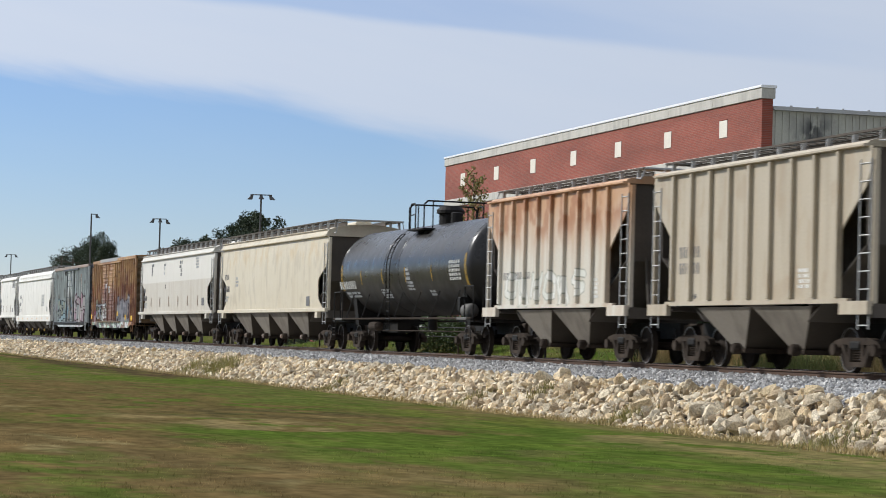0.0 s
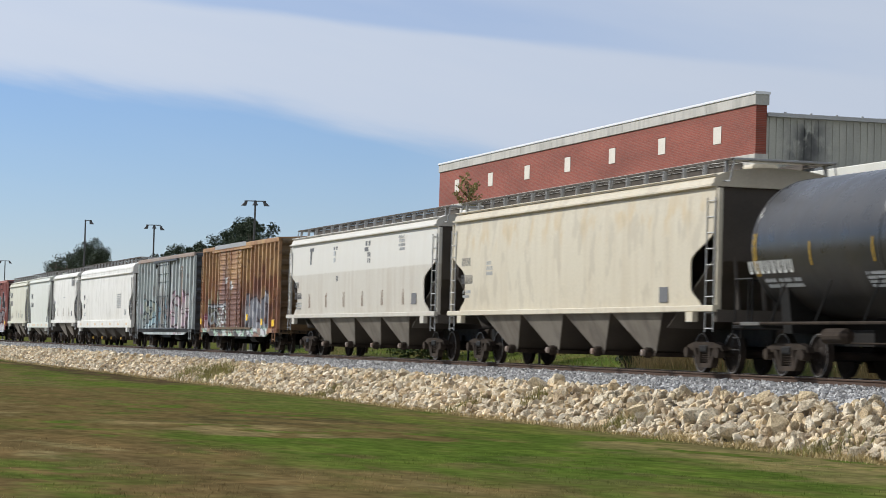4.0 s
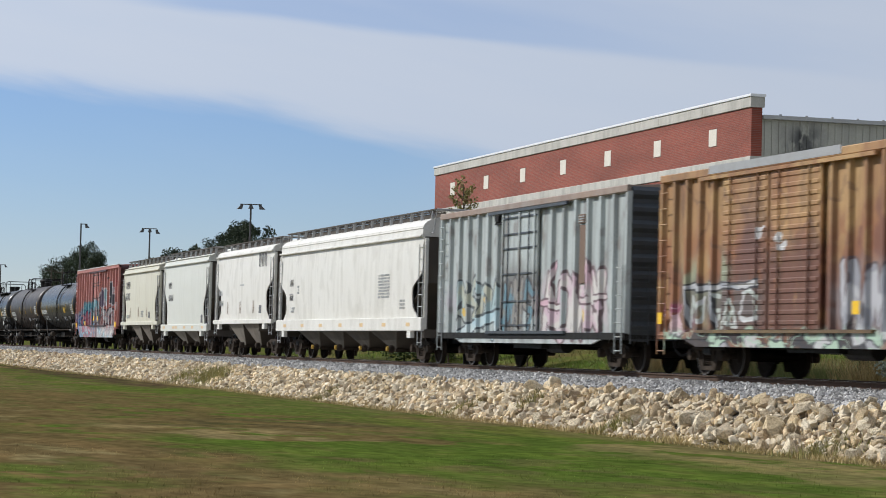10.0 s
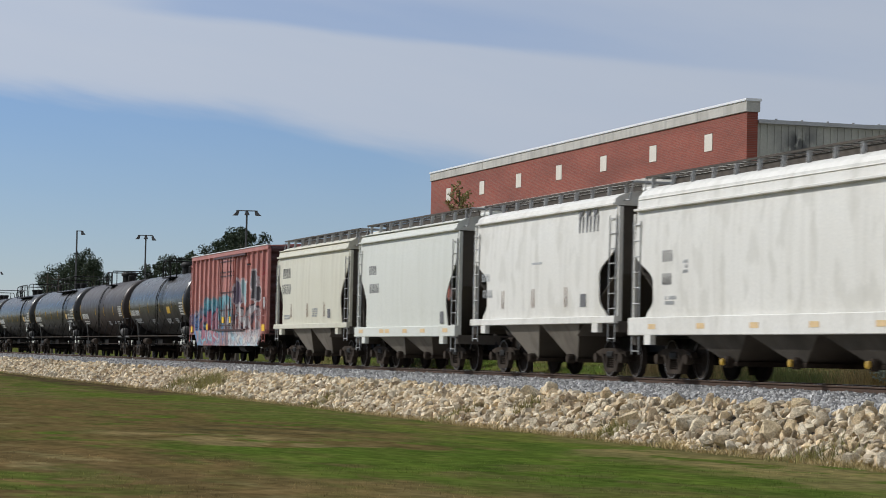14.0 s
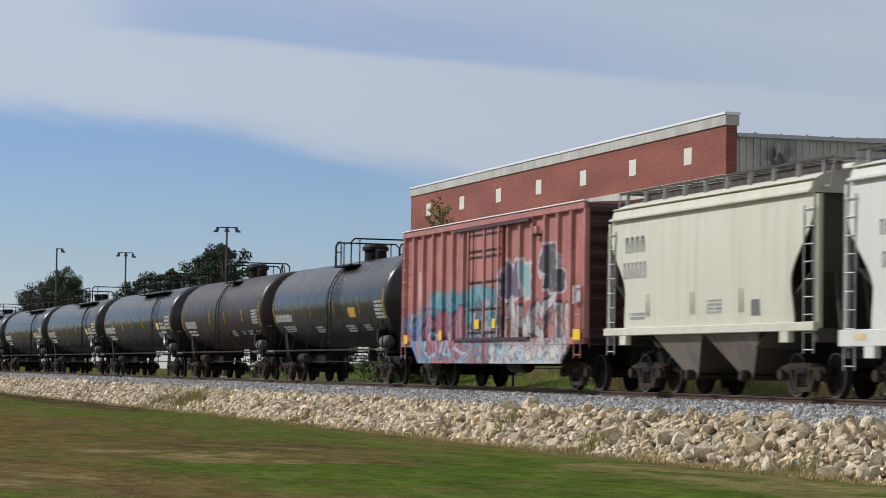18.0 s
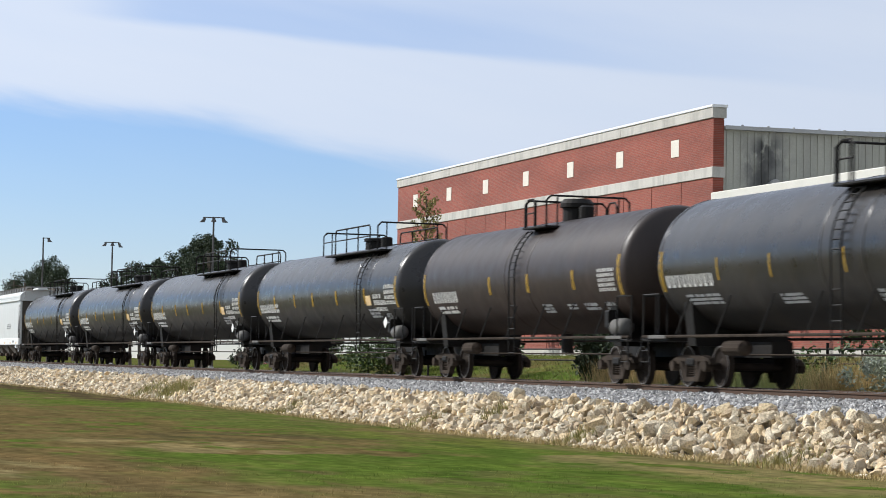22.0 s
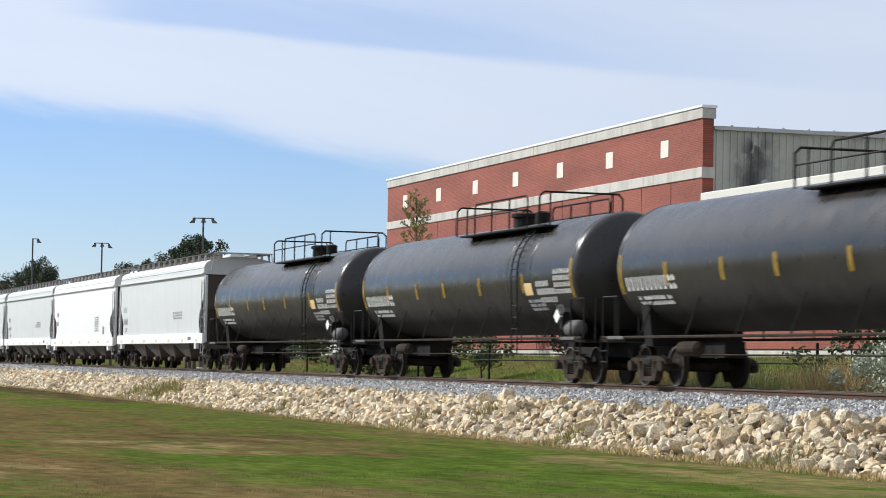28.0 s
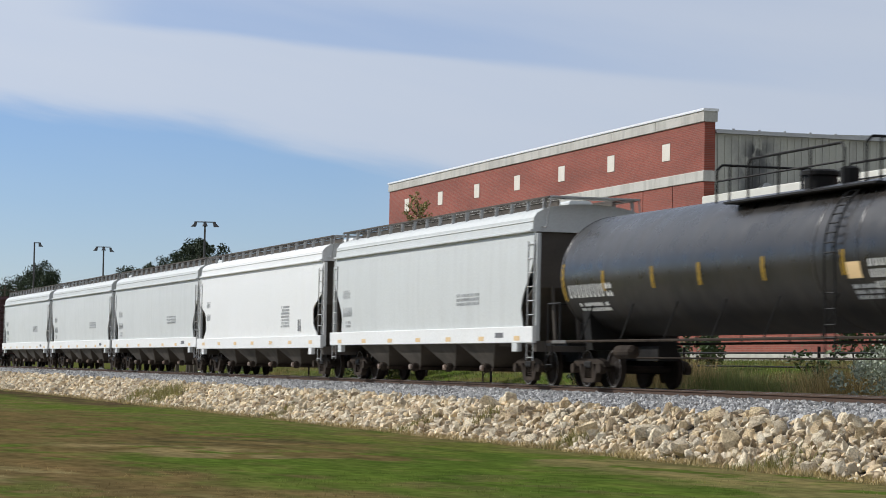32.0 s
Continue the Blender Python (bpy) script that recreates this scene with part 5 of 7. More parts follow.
def sapling(x, y, height):
    """A slender young tree: steep side shoots with small leaves along them."""
    rng, rnd = np.random.default_rng(41), random.Random(41)
    t = thing("tree", "young slender green tree before the brick wall", "tree", pose(x, y, ground_z(x, y) - 0.05))
    part("trunk", Build().rod((0, 0, 0), (0.05, 0.05, height * 0.55), 0.09, 8, 0.05).rod((0.05, 0.05, height * 0.55), (0, 0, height * 0.97), 0.05, 8, 0.012), M["bark"], t, "thin brown trunk")
    lim, centers, spreads = Build(), [], []
    for k in range(26):
        z = height * (0.38 + 0.55 * k / 26)
        a, reach = k * 2.4, 0.35 + 0.75 * (1 - k / 30) * rnd.uniform(0.6, 1.1)
        p, q = Vector((0.04, 0.04, z)), Vector((reach * math.cos(a), reach * math.sin(a), z + reach * rnd.uniform(1.1, 1.7)))
        lim.rod(p, q, 0.022, 5, 0.006)
        for u in (0.35, 0.5, 0.65, 0.8, 0.92, 1.0):
            centers.append(tuple(p.lerp(q, u)))
            spreads.append(0.17)
    centers += [(0, 0, height * u) for u in (0.86, 0.90, 0.94, 0.98, 1.01)]
    spreads += [0.15] * 5
    part("branchwork", lim, M["bark"], t)
    part("crown", leaf_mesh("crown", M["leafyellow"], rng, centers, spreads, 14, 0.12), None, t, "sparse yellow-green leaves on steep shoots")


FAR = ((-287, 60, 14.4, 2.9), (-292.5, 62, 15.2, 3.0), (-299, 62, 14.6, 3.0), (-306, 63, 14.2, 3.0), (-313, 63, 13.8, 2.8), (-321, 64, 13.6, 2.8), (-330, 64, 13.6, 2.8), (-340, 64, 13.4, 2.8), (-346, 63, 13.2, 2.6), (-354, 63, 12.8, 2.6), (-362, 63, 12.4, 2.6), (-370, 63, 12.0, 2.4), (-404, 60, 14.3, 3.2), (-413, 60, 15.6, 3.2), (-424, 61, 16.2, 3.6), (-436, 61, 15.4, 3.6), (-452, 62, 14.8, 3.6), (-470, 62, 14.6, 3.8), (-492, 64, 15.0, 4.0))
for k, (x, y, h, c) in enumerate(FAR):
    tree(x, y, h + 1.62, c, "broad dark green tree beyond the parking lot", "leafdark", 20 + k, 0.28, 120, 64, 0.42)
sapling(-108.2, 33, 8.1)
tree(-99.9, 30, 2.5, 1.5, "small bushy green tree with a dark trunk", "leaf", 42, 0.15, 60, 34, 0.42)
tree(-103.8, 30, 1.75, 2.3, "round leafy green bush behind the track", "leaf", 48, 0.15, 110, 44, 0.1, "bush")
tree(-89.3, 30, 2.2, 1.5, "young green tree with a thin trunk behind the track", "leaf", 47, 0.15, 60, 30, 0.40)
tree(-76.0, 30, 2.4, 2.0, "dense dark green bush behind the track", "leafdark", 43, 0.16, 200, 60, 0.05, "bush")
tree(-58.3, 30.0, 2.2, 1.5, "low green bush behind the track", "leaf", 44, 0.15, 70, 30, 0.1, "bush")
tree(-74.4, 32.5, 1.6, 1.0, "low green bush behind the track", "leaf", 49, 0.15, 60, 24, 0.1, "bush")
tree(-126, 33, 3.0, 1.8, "green bush behind the track", "leaf", 45, 0.2, 70, 30, 0.15, "bush")
tree(-52.3, 28, 1.5, 1.4, "pale silver-green flowering bush behind the track", "leafpale", 46, 0.10, 120, 40, 0.1, "bush")


# ---- fence behind the track ----


def make_fence():
    f = thing("rail_fence", "dark two-rail pipe fence behind the track", "fence")
    xs = [-58.4 - 9.0 * k for k in range(-2, 8)]
    for x in xs:
        g = ground_z(x, 29)
        part("fence_post", Build().rod((x, 29, g - 0.1), (x, 29, 1.15), 0.045, 8), M["black"], f)
    for z in (0.98, 0.60):
        part("fence_rail", Build().rod((xs[-1] - 3, 29, z), (xs[0] + 3, 29, z), 0.026, 6), M["black"], f)


make_fence()


def utility_pole(x, y, top):
    g = ground_z(x, y)
    p = thing("utility_pole", "distant brown wooden utility pole", "utility pole", pose(x, y, g), group="utility poles")
    part("pole", Build().rod((0, 0, 0), (0, 0, top - g), 0.16, 8, 0.11), M["bark"], p)
    part("crossarm", Build().box(-0.06, 0.06, -1.1, 1.1, top - g - 0.8, top - g - 0.65), M["bark"], p)


utility_pole(-402, 52, 12.6)
utility_pole(-396, 53, 12.2)




def parked_car(x, y):
    """A small red saloon seen far behind the track, nose along x."""
    g = ground_z(x, y)
    c = thing("parked_car", "small red car parked beyond the track", "car", pose(x, y, g))
    paint = material("red_car_paint", (0.30, 0.035, 0.045), 0.3, 0.0, scale=1.0, amount=0.2)
    glass = material("dark_car_glass", (0.03, 0.035, 0.04), 0.08, scale=1.0, amount=0.1)
    body = [(-2.1, 0.28), (2.1, 0.28), (2.18, 0.50), (2.12, 0.72), (1.05, 0.92), (-1.55, 0.95), (-2.1, 0.88), (-2.18, 0.5)]
    part("body", Build().plate(body, -0.86, 0.86), paint, c, "red bodywork")
    cabin = [(-1.65, 0.93), (1.05, 0.92), (0.40, 1.38), (-1.0, 1.42)]
    part("cabin", Build().plate(cabin, -0.68, 0.68), glass, c, "dark glazed cabin")
    part("roof", Build().plate([(-1.05, 1.41), (0.45, 1.37), (0.30, 1.45), (-0.9, 1.48)], -0.66, 0.66), paint, c)
    for wx in (-1.3, 1.32):
        for wy in (-0.80, 0.80):
            w = part("wheel", Build().lathe([(-0.1, 0.20), (-0.1, 0.31), (0.1, 0.31), (0.1, 0.20)], "y", 16, (wx, wy, 0.31)), M["black"], c)
            part("rim", Build().lathe([(-0.11, 0.05), (-0.105, 0.19), (0.105, 0.19), (0.11, 0.05)], "y", 12, (wx, wy, 0.31)), M["galv"], w)
    for wy in (-0.62, 0.62):
        part("headlight", Build().box(2.08, 2.19, wy - 0.17, wy + 0.17, 0.56, 0.68), M["whitemark"], c)
    part("bumper", Build().box(2.10, 2.24, -0.82, 0.82, 0.30, 0.46, 0.03), M["galv"], c, "pale front bumper")


parked_car(-166.0, 40.0)
for k, x in enumerate((-153.5, -148.5, -143.5, -138.8)):
    tree(x, 35.5, 2.1 + 0.25 * (k % 2), 1.9, "dark green hedge bush beyond the track", "leafdark", 60 + k, 0.17, 80, 32, 0.06, "bush")
for x in (-143.0, -140.0, -137.0):
    g = ground_z(x, 32.6)
    post = thing("marker_post", "thin dark steel post beyond the track", "post", pose(x, 32.6, g), group="dark steel posts")
    part("shaft", Build().rod((0, 0, 0), (0, 0, 0.95 - g), 0.05, 8), M["black"], post)
    part("cap", Build().lathe([(0, 0.07), (0.04, 0.07), (0.08, 0.02)], "z", 8, (0, 0, 0.95 - g)), M["black"], post)
# ---- train: shared running gear ----
RAD = 0.457


def wheelset_mesh():
    b = Build()
    for s in (-1, 1):
        b.lathe([(s * 0.70, 0.10), (s * 0.70, 0.35), (s * 0.675, 0.40), (s * 0.675, 0.483), (s * 0.705, 0.483), (s * 0.715, RAD + 0.004), (s * 0.80, RAD - 0.004), (s * 0.805, 0.39), (s * 0.77, 0.36), (s * 0.755, 0.18), (s * 0.80, 0.12)], "y", 24)
        for k in range(5):
            a = 2 * math.pi * k / 5
            b.rod((0.24 * math.cos(a), s * 0.755, 0.24 * math.sin(a)), (0.24 * math.cos(a), s * 0.768, 0.24 * math.sin(a)), 0.03, 6)
    b.lathe([(-1.10, 0.075), (-0.7, 0.085), (0.7, 0.085), (1.10, 0.075)], "y", 10)
    plain = len(b.f)
    for s in (-1, 1):
        b.lathe([(s * 0.806, 0.425), (s * 0.806, RAD - 0.006), (s * 0.812, RAD - 0.006), (s * 0.812, 0.425), (s * 0.806, 0.425)], "y", 24, caps=False)
    me = b.mesh("wheelset", M["wheel"])
    me.materials.append(M["tread"])
    for p in list(me.polygons)[plain:]:
        p.material_index = 1
    return me


def side_frame_mesh(s):
    y0, y1 = (-1.12, -0.96) if s < 0 else (0.96, 1.12)
    b = Build()
    top = [(-1.08, 0.50), (-0.98, 0.62), (-0.55, 0.70), (0.55, 0.70), (0.98, 0.62), (1.08, 0.50), (0.72, 0.50), (0.62, 0.56), (-0.62, 0.56), (-0.72, 0.50)]
    b.plate(top, y0, y1)
    b.plate([(-0.66, 0.54), (-0.50, 0.56), (-0.30, 0.22), (0.30, 0.22), (0.50, 0.56), (0.66, 0.54), (0.40, 0.12), (-0.40, 0.12)], y0, y1)
    for q in (-1, 1):
        b.plate([(q * 0.24, 0.22), (q * 0.34, 0.22), (q * 0.34, 0.58), (q * 0.24, 0.58)], y0, y1)
        b.lathe([(-0.02, 0.12), (0.14, 0.12), (0.16, 0.09)], "y", 12, (q * 0.89, y0 - 0.06 if s < 0 else y1 - 0.08, 0.457))
    return b.mesh("side_frame", M["truck"])


def spring_mesh():
    b = Build()
    for s in (-1, 1):
        for q in (-0.15, 0.0, 0.15):
            for k in range(5):
                b.lathe([(0.235 + 0.05 * k, 0.05), (0.26 + 0.05 * k, 0.065), (0.275 + 0.05 * k, 0.05)], "z", 8, (q, s * 1.04, 0))
    return b.mesh("spring_pack", M["truck"])


def bolster_mesh():
    b = Build().box(-0.20, 0.20, -1.15, 1.15, 0.46, 0.64, 0.04)
    b.box(-0.26, 0.26, -0.3, 0.3, 0.62, 0.80)
    for q in (-1, 1):
        b.box(q * 0.36 - 0.05, q * 0.36 + 0.05, -0.95, 0.95, 0.34, 0.42)
        for s in (-1, 1):
            b.box(q * 0.415 - 0.05, q * 0.415 + 0.05, s * 0.75 - 0.06, s * 0.75 + 0.06, 0.30, 0.60)
    return b.mesh("truck", M["black"])


WHEELSET, SPRINGS, BOLSTER = wheelset_mesh(), spring_mesh(), bolster_mesh()
FRAMES = {-1: side_frame_mesh(-1), 1: side_frame_mesh(1)}
WHEELS = []


def truck(car, x):
    t = part("truck", BOLSTER, None, car, at=pose(x, 0, 0))
    for s in (-1, 1):
        part("side_frame", FRAMES[s], None, t)
    part("spring_pack", SPRINGS, None, t)["kind"] = "stuff"
    for q in (-0.89, 0.89):
        w = part("wheelset", WHEELSET, None, t, at=pose(q, 0, RAD))
        WHEELS.append((w, q))


def coupler(car, x, s):
    b = Build().box(min(x, x + s * 0.55), max(x, x + s * 0.55), -0.09, 0.09, 0.72, 0.96)
    b.box(min(x + s * 0.50, x + s * 0.74), max(x + s * 0.50, x + s * 0.74), -0.17, 0.17, 0.68, 1.0, 0.05)
    part("coupler", b, M["truck"], car, "rusty steel coupler")
    h = Build().path([(x, -0.35, 0.85), (x + s * 0.25, -0.35, 0.55), (x + s * 0.5, -0.3, 0.42), (x + s * 0.72, -0.2, 0.5)], 0.03)
    part("air_hose", h, M["black"], car)


def ladder(car, x, y, z0, z1, width=0.45, step=0.36, mat="galv", across=False):
    """A ladder; across: its rungs run over the car's end instead of along its side."""
    b = Build()
    n = int((z1 - z0) / step)
    for k in (-0.5, 0.5):
        p = (x, y + k * width) if across else (x + k * width, y)
        b.rod((*p, z0), (*p, z1), 0.017, 5)
    for k in range(n + 1):
        z = z0 + 0.08 + (z1 - z0 - 0.16) * k / n
        b.rod((x, y - width / 2, z) if across else (x - width / 2, y, z), (x, y + width / 2, z) if across else (x + width / 2, y, z), 0.013, 5)
    part("ladder", b, M[mat], car)


def bars(car, name, x, z, wide, high, rows, mat, y=-SIDE - 0.006, chars=0, seed=1, thick=0.004):
    """Unreadable lettering as plain bars: rows of small blocks on the side."""
    rnd = random.Random(seed)
    b = Build()
    rh = high / (rows * 1.45 - 0.45)
    for r in range(rows):
        zz = z - r * rh * 1.45
        n = chars or max(int(wide / (rh * 0.75)), 1)
        cw = wide / n
        for k in range(n):
            if chars == 0 and rnd.random() < 0.12:
                continue
            if chars > 2:
                b.box(x + k * cw, x + k * cw + cw * 0.18, y - thick, y, zz - rh, zz)
                b.box(x + k * cw + cw * 0.18, x + k * cw + cw * 0.48, y - thick, y, zz - rh * 0.2, zz)
                b.box(x + k * cw + cw * 0.48, x + k * cw + cw * 0.64, y - thick, y, zz - rh, zz - rh * 0.25)
            else:
                b.box(x + k * cw, x + k * cw + cw * (0.9 if chars == 1 else 0.50), y - thick, y, zz - rh, zz)
    part(name, b, M[mat], car)["kind"] = "stuff"


# ---- covered hoppers ----


def hopper(cx, L, bays, paint, label, curved=True, top=4.45, sill=(1.08, 1.40), notch=(1.25, 2.7), truck_in=1.65, ribs=0, sill_full=True, roof_line=True, walk_mat="galv", dark_end="enddark", seam=0.40, roof_bow=0.8, sill_paint=None, cap_mat="rustroof", bay_mat="baylit", snap=False):
    car = thing("covered_hopper", label, "hopper car", pose(cx, TRACK_Y, 0), group="freight train")
    h = L / 2
    z_lo, z_hi = sill[1], top
    mat = M[paint]
    NW, NZ = notch
    z_roof = top - seam

    def inset(z):
        """How far the side sheet's end stands in from the car's end."""
        if ribs:
            return 0.10 + 0.18 * smooth(4.1, 3.6, z) + 1.10 * min(max((3.65 - z) / 0.85, 0.0), 1.0)
        if snap:
            return 0.22 + (NW - 0.22) * smooth(NZ + 0.42, NZ - 0.22, z) * (1.0 - 0.45 * smooth(z_lo + 0.5, z_lo, z) ** 2)
        k = smooth(NZ + 0.85, NZ - 0.55, z)
        return 0.22 + (NW - 0.22) * k * (1.0 - 0.12 * smooth(NZ - 0.5, z_lo, z))

    def out(z):
        if not curved:
            return SIDE - 0.02
        k = (z - 2.9) / 1.7
        return SIDE - 0.02 - 0.10 * min(k * k, 1.3) * (1.0 if z > 2.9 else 0.55)

    zs = [z_lo + (z_roof - z_lo) * k / 22 for k in range(23)]
    for s in (-1, 1):
        b = Build()
        nx = 9
        rows = []
        for z in zs:
            xl = -h + inset(z)
            rows.append([(xl + (-2 * xl) * i / (nx - 1), s * out(z), z) for i in range(nx)])
        n = len(rows)
        grid = [(j * nx + i, j * nx + i + 1, (j + 1) * nx + i + 1, (j + 1) * nx + i) for j in range(n - 1) for i in range(nx - 1)]
        b.add([p for r in rows for p in r], grid)
        b.add([(x, y - s * 0.03, z) for r in rows for x, y, z in r], [tuple(reversed(q)) for q in grid])
        for i in (0, nx - 1):
            b.add([r[i] for r in rows] + [(r[i][0], r[i][1] - s * 0.03, r[i][2]) for r in rows], [(j, j + 1, n + j + 1, n + j) for j in range(n - 1)])
        part("side_sheet", b, mat, car, smooth=curved)
        if ribs:
            for k in range(ribs):
                x = -h + 1.45 + (L - 2.9) * k / (ribs - 1)
                part("rib", Build().prism([(s * (SIDE - 0.02), z_lo), (s * (SIDE + 0.075), z_lo + 0.03), (s * (SIDE + 0.075), z_roof - 0.04), (s * (SIDE - 0.02), z_roof)], x - 0.055, x + 0.055), mat, car)
        # sill
        if sill_full:
            part("side_sill", Build().box(-h, h, s * SIDE - 0.05, s * SIDE + 0.05, sill[0], sill[1], 0.015), M[sill_paint] if sill_paint else mat, car)
        else:
            part("side_sill", Build().box(-h + 1.0, h - 1.0, s * (SIDE - 0.03) - 0.05, s * (SIDE - 0.03) + 0.05, sill[1] - 0.10, sill[1]), mat, car)
        for e in (-1, 1):
            c = e * h
            part("jacking_pad", Build().box(min(c - e * 1.25, c - e * 0.02), max(c - e * 1.25, c - e * 0.02), s * SIDE - 0.07, s * SIDE + 0.04, sill[0] - 0.16, sill[0] + 0.1) if not sill_full else Build().box(min(c - e * 1.5, c - e * 1.1), max(c - e * 1.5, c - e * 1.1), s * SIDE - 0.07, s * SIDE + 0.06, sill[0] - 0.22, sill[0]), mat, car)
            part("corner_post", Build().box(c - e * 0.06 - 0.05, c - e * 0.06 + 0.05, s * (SIDE - 0.10) - 0.05, s * (SIDE - 0.10) + 0.05, sill[0], z_roof - 0.05), mat, car)
            ladder(car, c - e * 0.33, s * (SIDE - 0.01), sill[0] - 0.45, z_roof - 0.25, 0.46)
    # roof
    ny = 8
    prof = [(-out(z_roof), z_roof)] + [(-SIDE * math.cos(math.pi * k / (2 * ny)) * 0.985, z_roof + 0.06 + (top - z_roof - 0.06) * math.sin(math.pi * k / (2 * ny)) ** roof_bow) for k in range(0, ny + 1)]
    prof = prof + [(-y, z) for y, z in reversed(prof[:-1])]
    part("roof", Build().prism(prof, -h + 0.30, h - 0.30), mat, car)
    if roof_line:
        for s in (-1, 1):
            yo = s * (out(z_roof) + 0.02)
            part("roof_seam", Build().box(-h + 0.26, h - 0.26, yo - 0.05, yo + 0.09, z_roof - 0.01, z_roof + 0.05, 0.01) if s > 0 else Build().box(-h + 0.26, h - 0.26, yo - 0.09, yo + 0.05, z_roof - 0.01, z_roof + 0.05, 0.01), mat, car)
            if seam > 0.45:
                yo = s * (out(z_roof) - 0.015)
                part("roof_seam", Build().box(-h + 0.32, h - 0.32, yo - 0.05, yo + 0.05, z_roof + 0.25, z_roof + 0.28, 0.01), mat, car)
    # ends: upper wall, slope sheet, platform, in a colour with their shade painted in
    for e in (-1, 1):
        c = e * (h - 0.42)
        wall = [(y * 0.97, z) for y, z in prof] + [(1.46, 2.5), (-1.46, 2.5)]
        part("end_wall", Build().prism(wall, c - 0.03, c + 0.03), M[dark_end], car, "weathered end wall, dark with painted shade")
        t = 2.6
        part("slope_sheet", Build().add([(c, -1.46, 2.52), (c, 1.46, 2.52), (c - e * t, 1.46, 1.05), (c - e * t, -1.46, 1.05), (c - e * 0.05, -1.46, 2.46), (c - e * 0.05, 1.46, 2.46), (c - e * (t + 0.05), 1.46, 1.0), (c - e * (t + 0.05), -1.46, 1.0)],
                                        [(0, 1, 2, 3), (7, 6, 5, 4), (0, 3, 7, 4), (1, 5, 6, 2), (0, 4, 5, 1), (3, 2, 6, 7)]), M[dark_end], car, "weathered slope sheet, dark with painted shade")
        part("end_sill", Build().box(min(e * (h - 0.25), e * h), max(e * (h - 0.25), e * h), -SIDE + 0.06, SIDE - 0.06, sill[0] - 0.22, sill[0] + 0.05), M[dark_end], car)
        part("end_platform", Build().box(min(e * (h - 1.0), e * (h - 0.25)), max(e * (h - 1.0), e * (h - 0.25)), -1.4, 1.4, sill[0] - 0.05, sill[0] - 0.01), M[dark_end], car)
        br = Build()
        for y in (-0.95, -0.32, 0.32, 0.95):
            br.rod((e * (h - 0.12), y, sill[0]), (c, y, 2.6), 0.05, 5)
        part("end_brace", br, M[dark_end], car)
        ladder(car, e * (h - 0.02), 1.1, sill[0] - 0.3, z_roof - 0.2, 0.45, across=True)
        coupler(car, e * h, e)
        truck(car, e * (h - truck_in))
    b = Build().lathe([(0, 0.28), (0.02, 0.28), (0.03, 0.24), (0.0, 0.22)], "x", 16, (-h - 0.12, -0.55, 2.1))
    b.rod((-h - 0.12, -0.55, 2.1), (-h + 0.3, -0.55, 2.1), 0.03)
    part("brake_wheel", b, M["galv"], car)
    part("center_sill", Build().box(-h, h, -0.2, 0.2, 0.62, 1.0), M["black"], car)
    # discharge bays
    span = (L - 2 * 3.2) if bays > 2 else (L - 2 * 2.75)
    w = span / bays
    for k in range(bays):
        x0 = -span / 2 + k * w
        xm = x0 + w / 2
        ztop, zbot = sill[0] + 0.02, 0.42
        P = [(x0 + 0.02, -1.5, ztop), (x0 + w - 0.02, -1.5, ztop), (x0 + w - 0.02, 1.5, ztop), (x0 + 0.02, 1.5, ztop),
             (xm - 0.30, -1.08, zbot), (xm + 0.30, -1.08, zbot), (xm + 0.30, 1.08, zbot), (xm - 0.30, 1.08, zbot)]
        # shade is in the bay's dark colour, sunlight in its paler side plates
        bay = part("discharge_bay", Build().add(P, [(0, 1, 2, 3), (7, 6, 5, 4), (0, 4, 5, 1), (1, 5, 6, 2), (2, 6, 7, 3), (3, 7, 4, 0)]), M["under"], car, "discharge bay darkened with the shade of its slopes")
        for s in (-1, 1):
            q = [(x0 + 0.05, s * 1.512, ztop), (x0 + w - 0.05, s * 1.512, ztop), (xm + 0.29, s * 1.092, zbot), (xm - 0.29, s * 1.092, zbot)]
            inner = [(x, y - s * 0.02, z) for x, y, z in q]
            part("bay_plate", Build().add(q + inner, [(0, 1, 2, 3), (7, 6, 5, 4), (0, 4, 5, 1), (1, 5, 6, 2), (2, 6, 7, 3), (3, 7, 4, 0)]), M[bay_mat], bay, "side plate toned paler than its bay, as if sunlit")
        g = Build().box(xm - 0.40, xm + 0.40, -1.15, 1.15, 0.33, 0.43, 0.02)
        g.lathe([(-1.32, 0.10), (-1.28, 0.13), (-1.15, 0.13)], "y", 10, (xm + 0.1, 0, 0.42))
        part("outlet_gate", g, M["truck"], car, "pale rusted outlet gate")
        if bays > 2:
            part("outlet_cap", Build().lathe([(-1.40, 0.04), (-1.39, 0.075), (-1.33, 0.08), (-1.32, 0.04)], "y", 12, (xm + 0.1, 0, 0.42)), M[cap_mat], car, "yellow outlet cap" if cap_mat == "yellow" else "rusty outlet cap")
    # running board along the roof and its brackets, hatches
    zt = top + 0.15
    for s in (-1, 1):
        b = Build().box(-h - 0.05, h + 0.05, s * 0.78 - 0.03, s * 0.78 + 0.03, zt - 0.03, zt + 0.012)
        b.box(-h - 0.05, h + 0.05, s * 1.22 - 0.03, s * 1.22 + 0.03, zt - 0.03, zt + 0.012)
        for k in range(int(L / 0.45)):
            x = -h + 0.225 + 0.45 * k
            b.box(x - 0.02, x + 0.02, s * 1.0 - 0.22, s * 1.0 + 0.22, zt - 0.02, zt)
        part("running_board", b, M["enddark"], car, "dark steel grating walkway")
        n = int(L / 1.25)
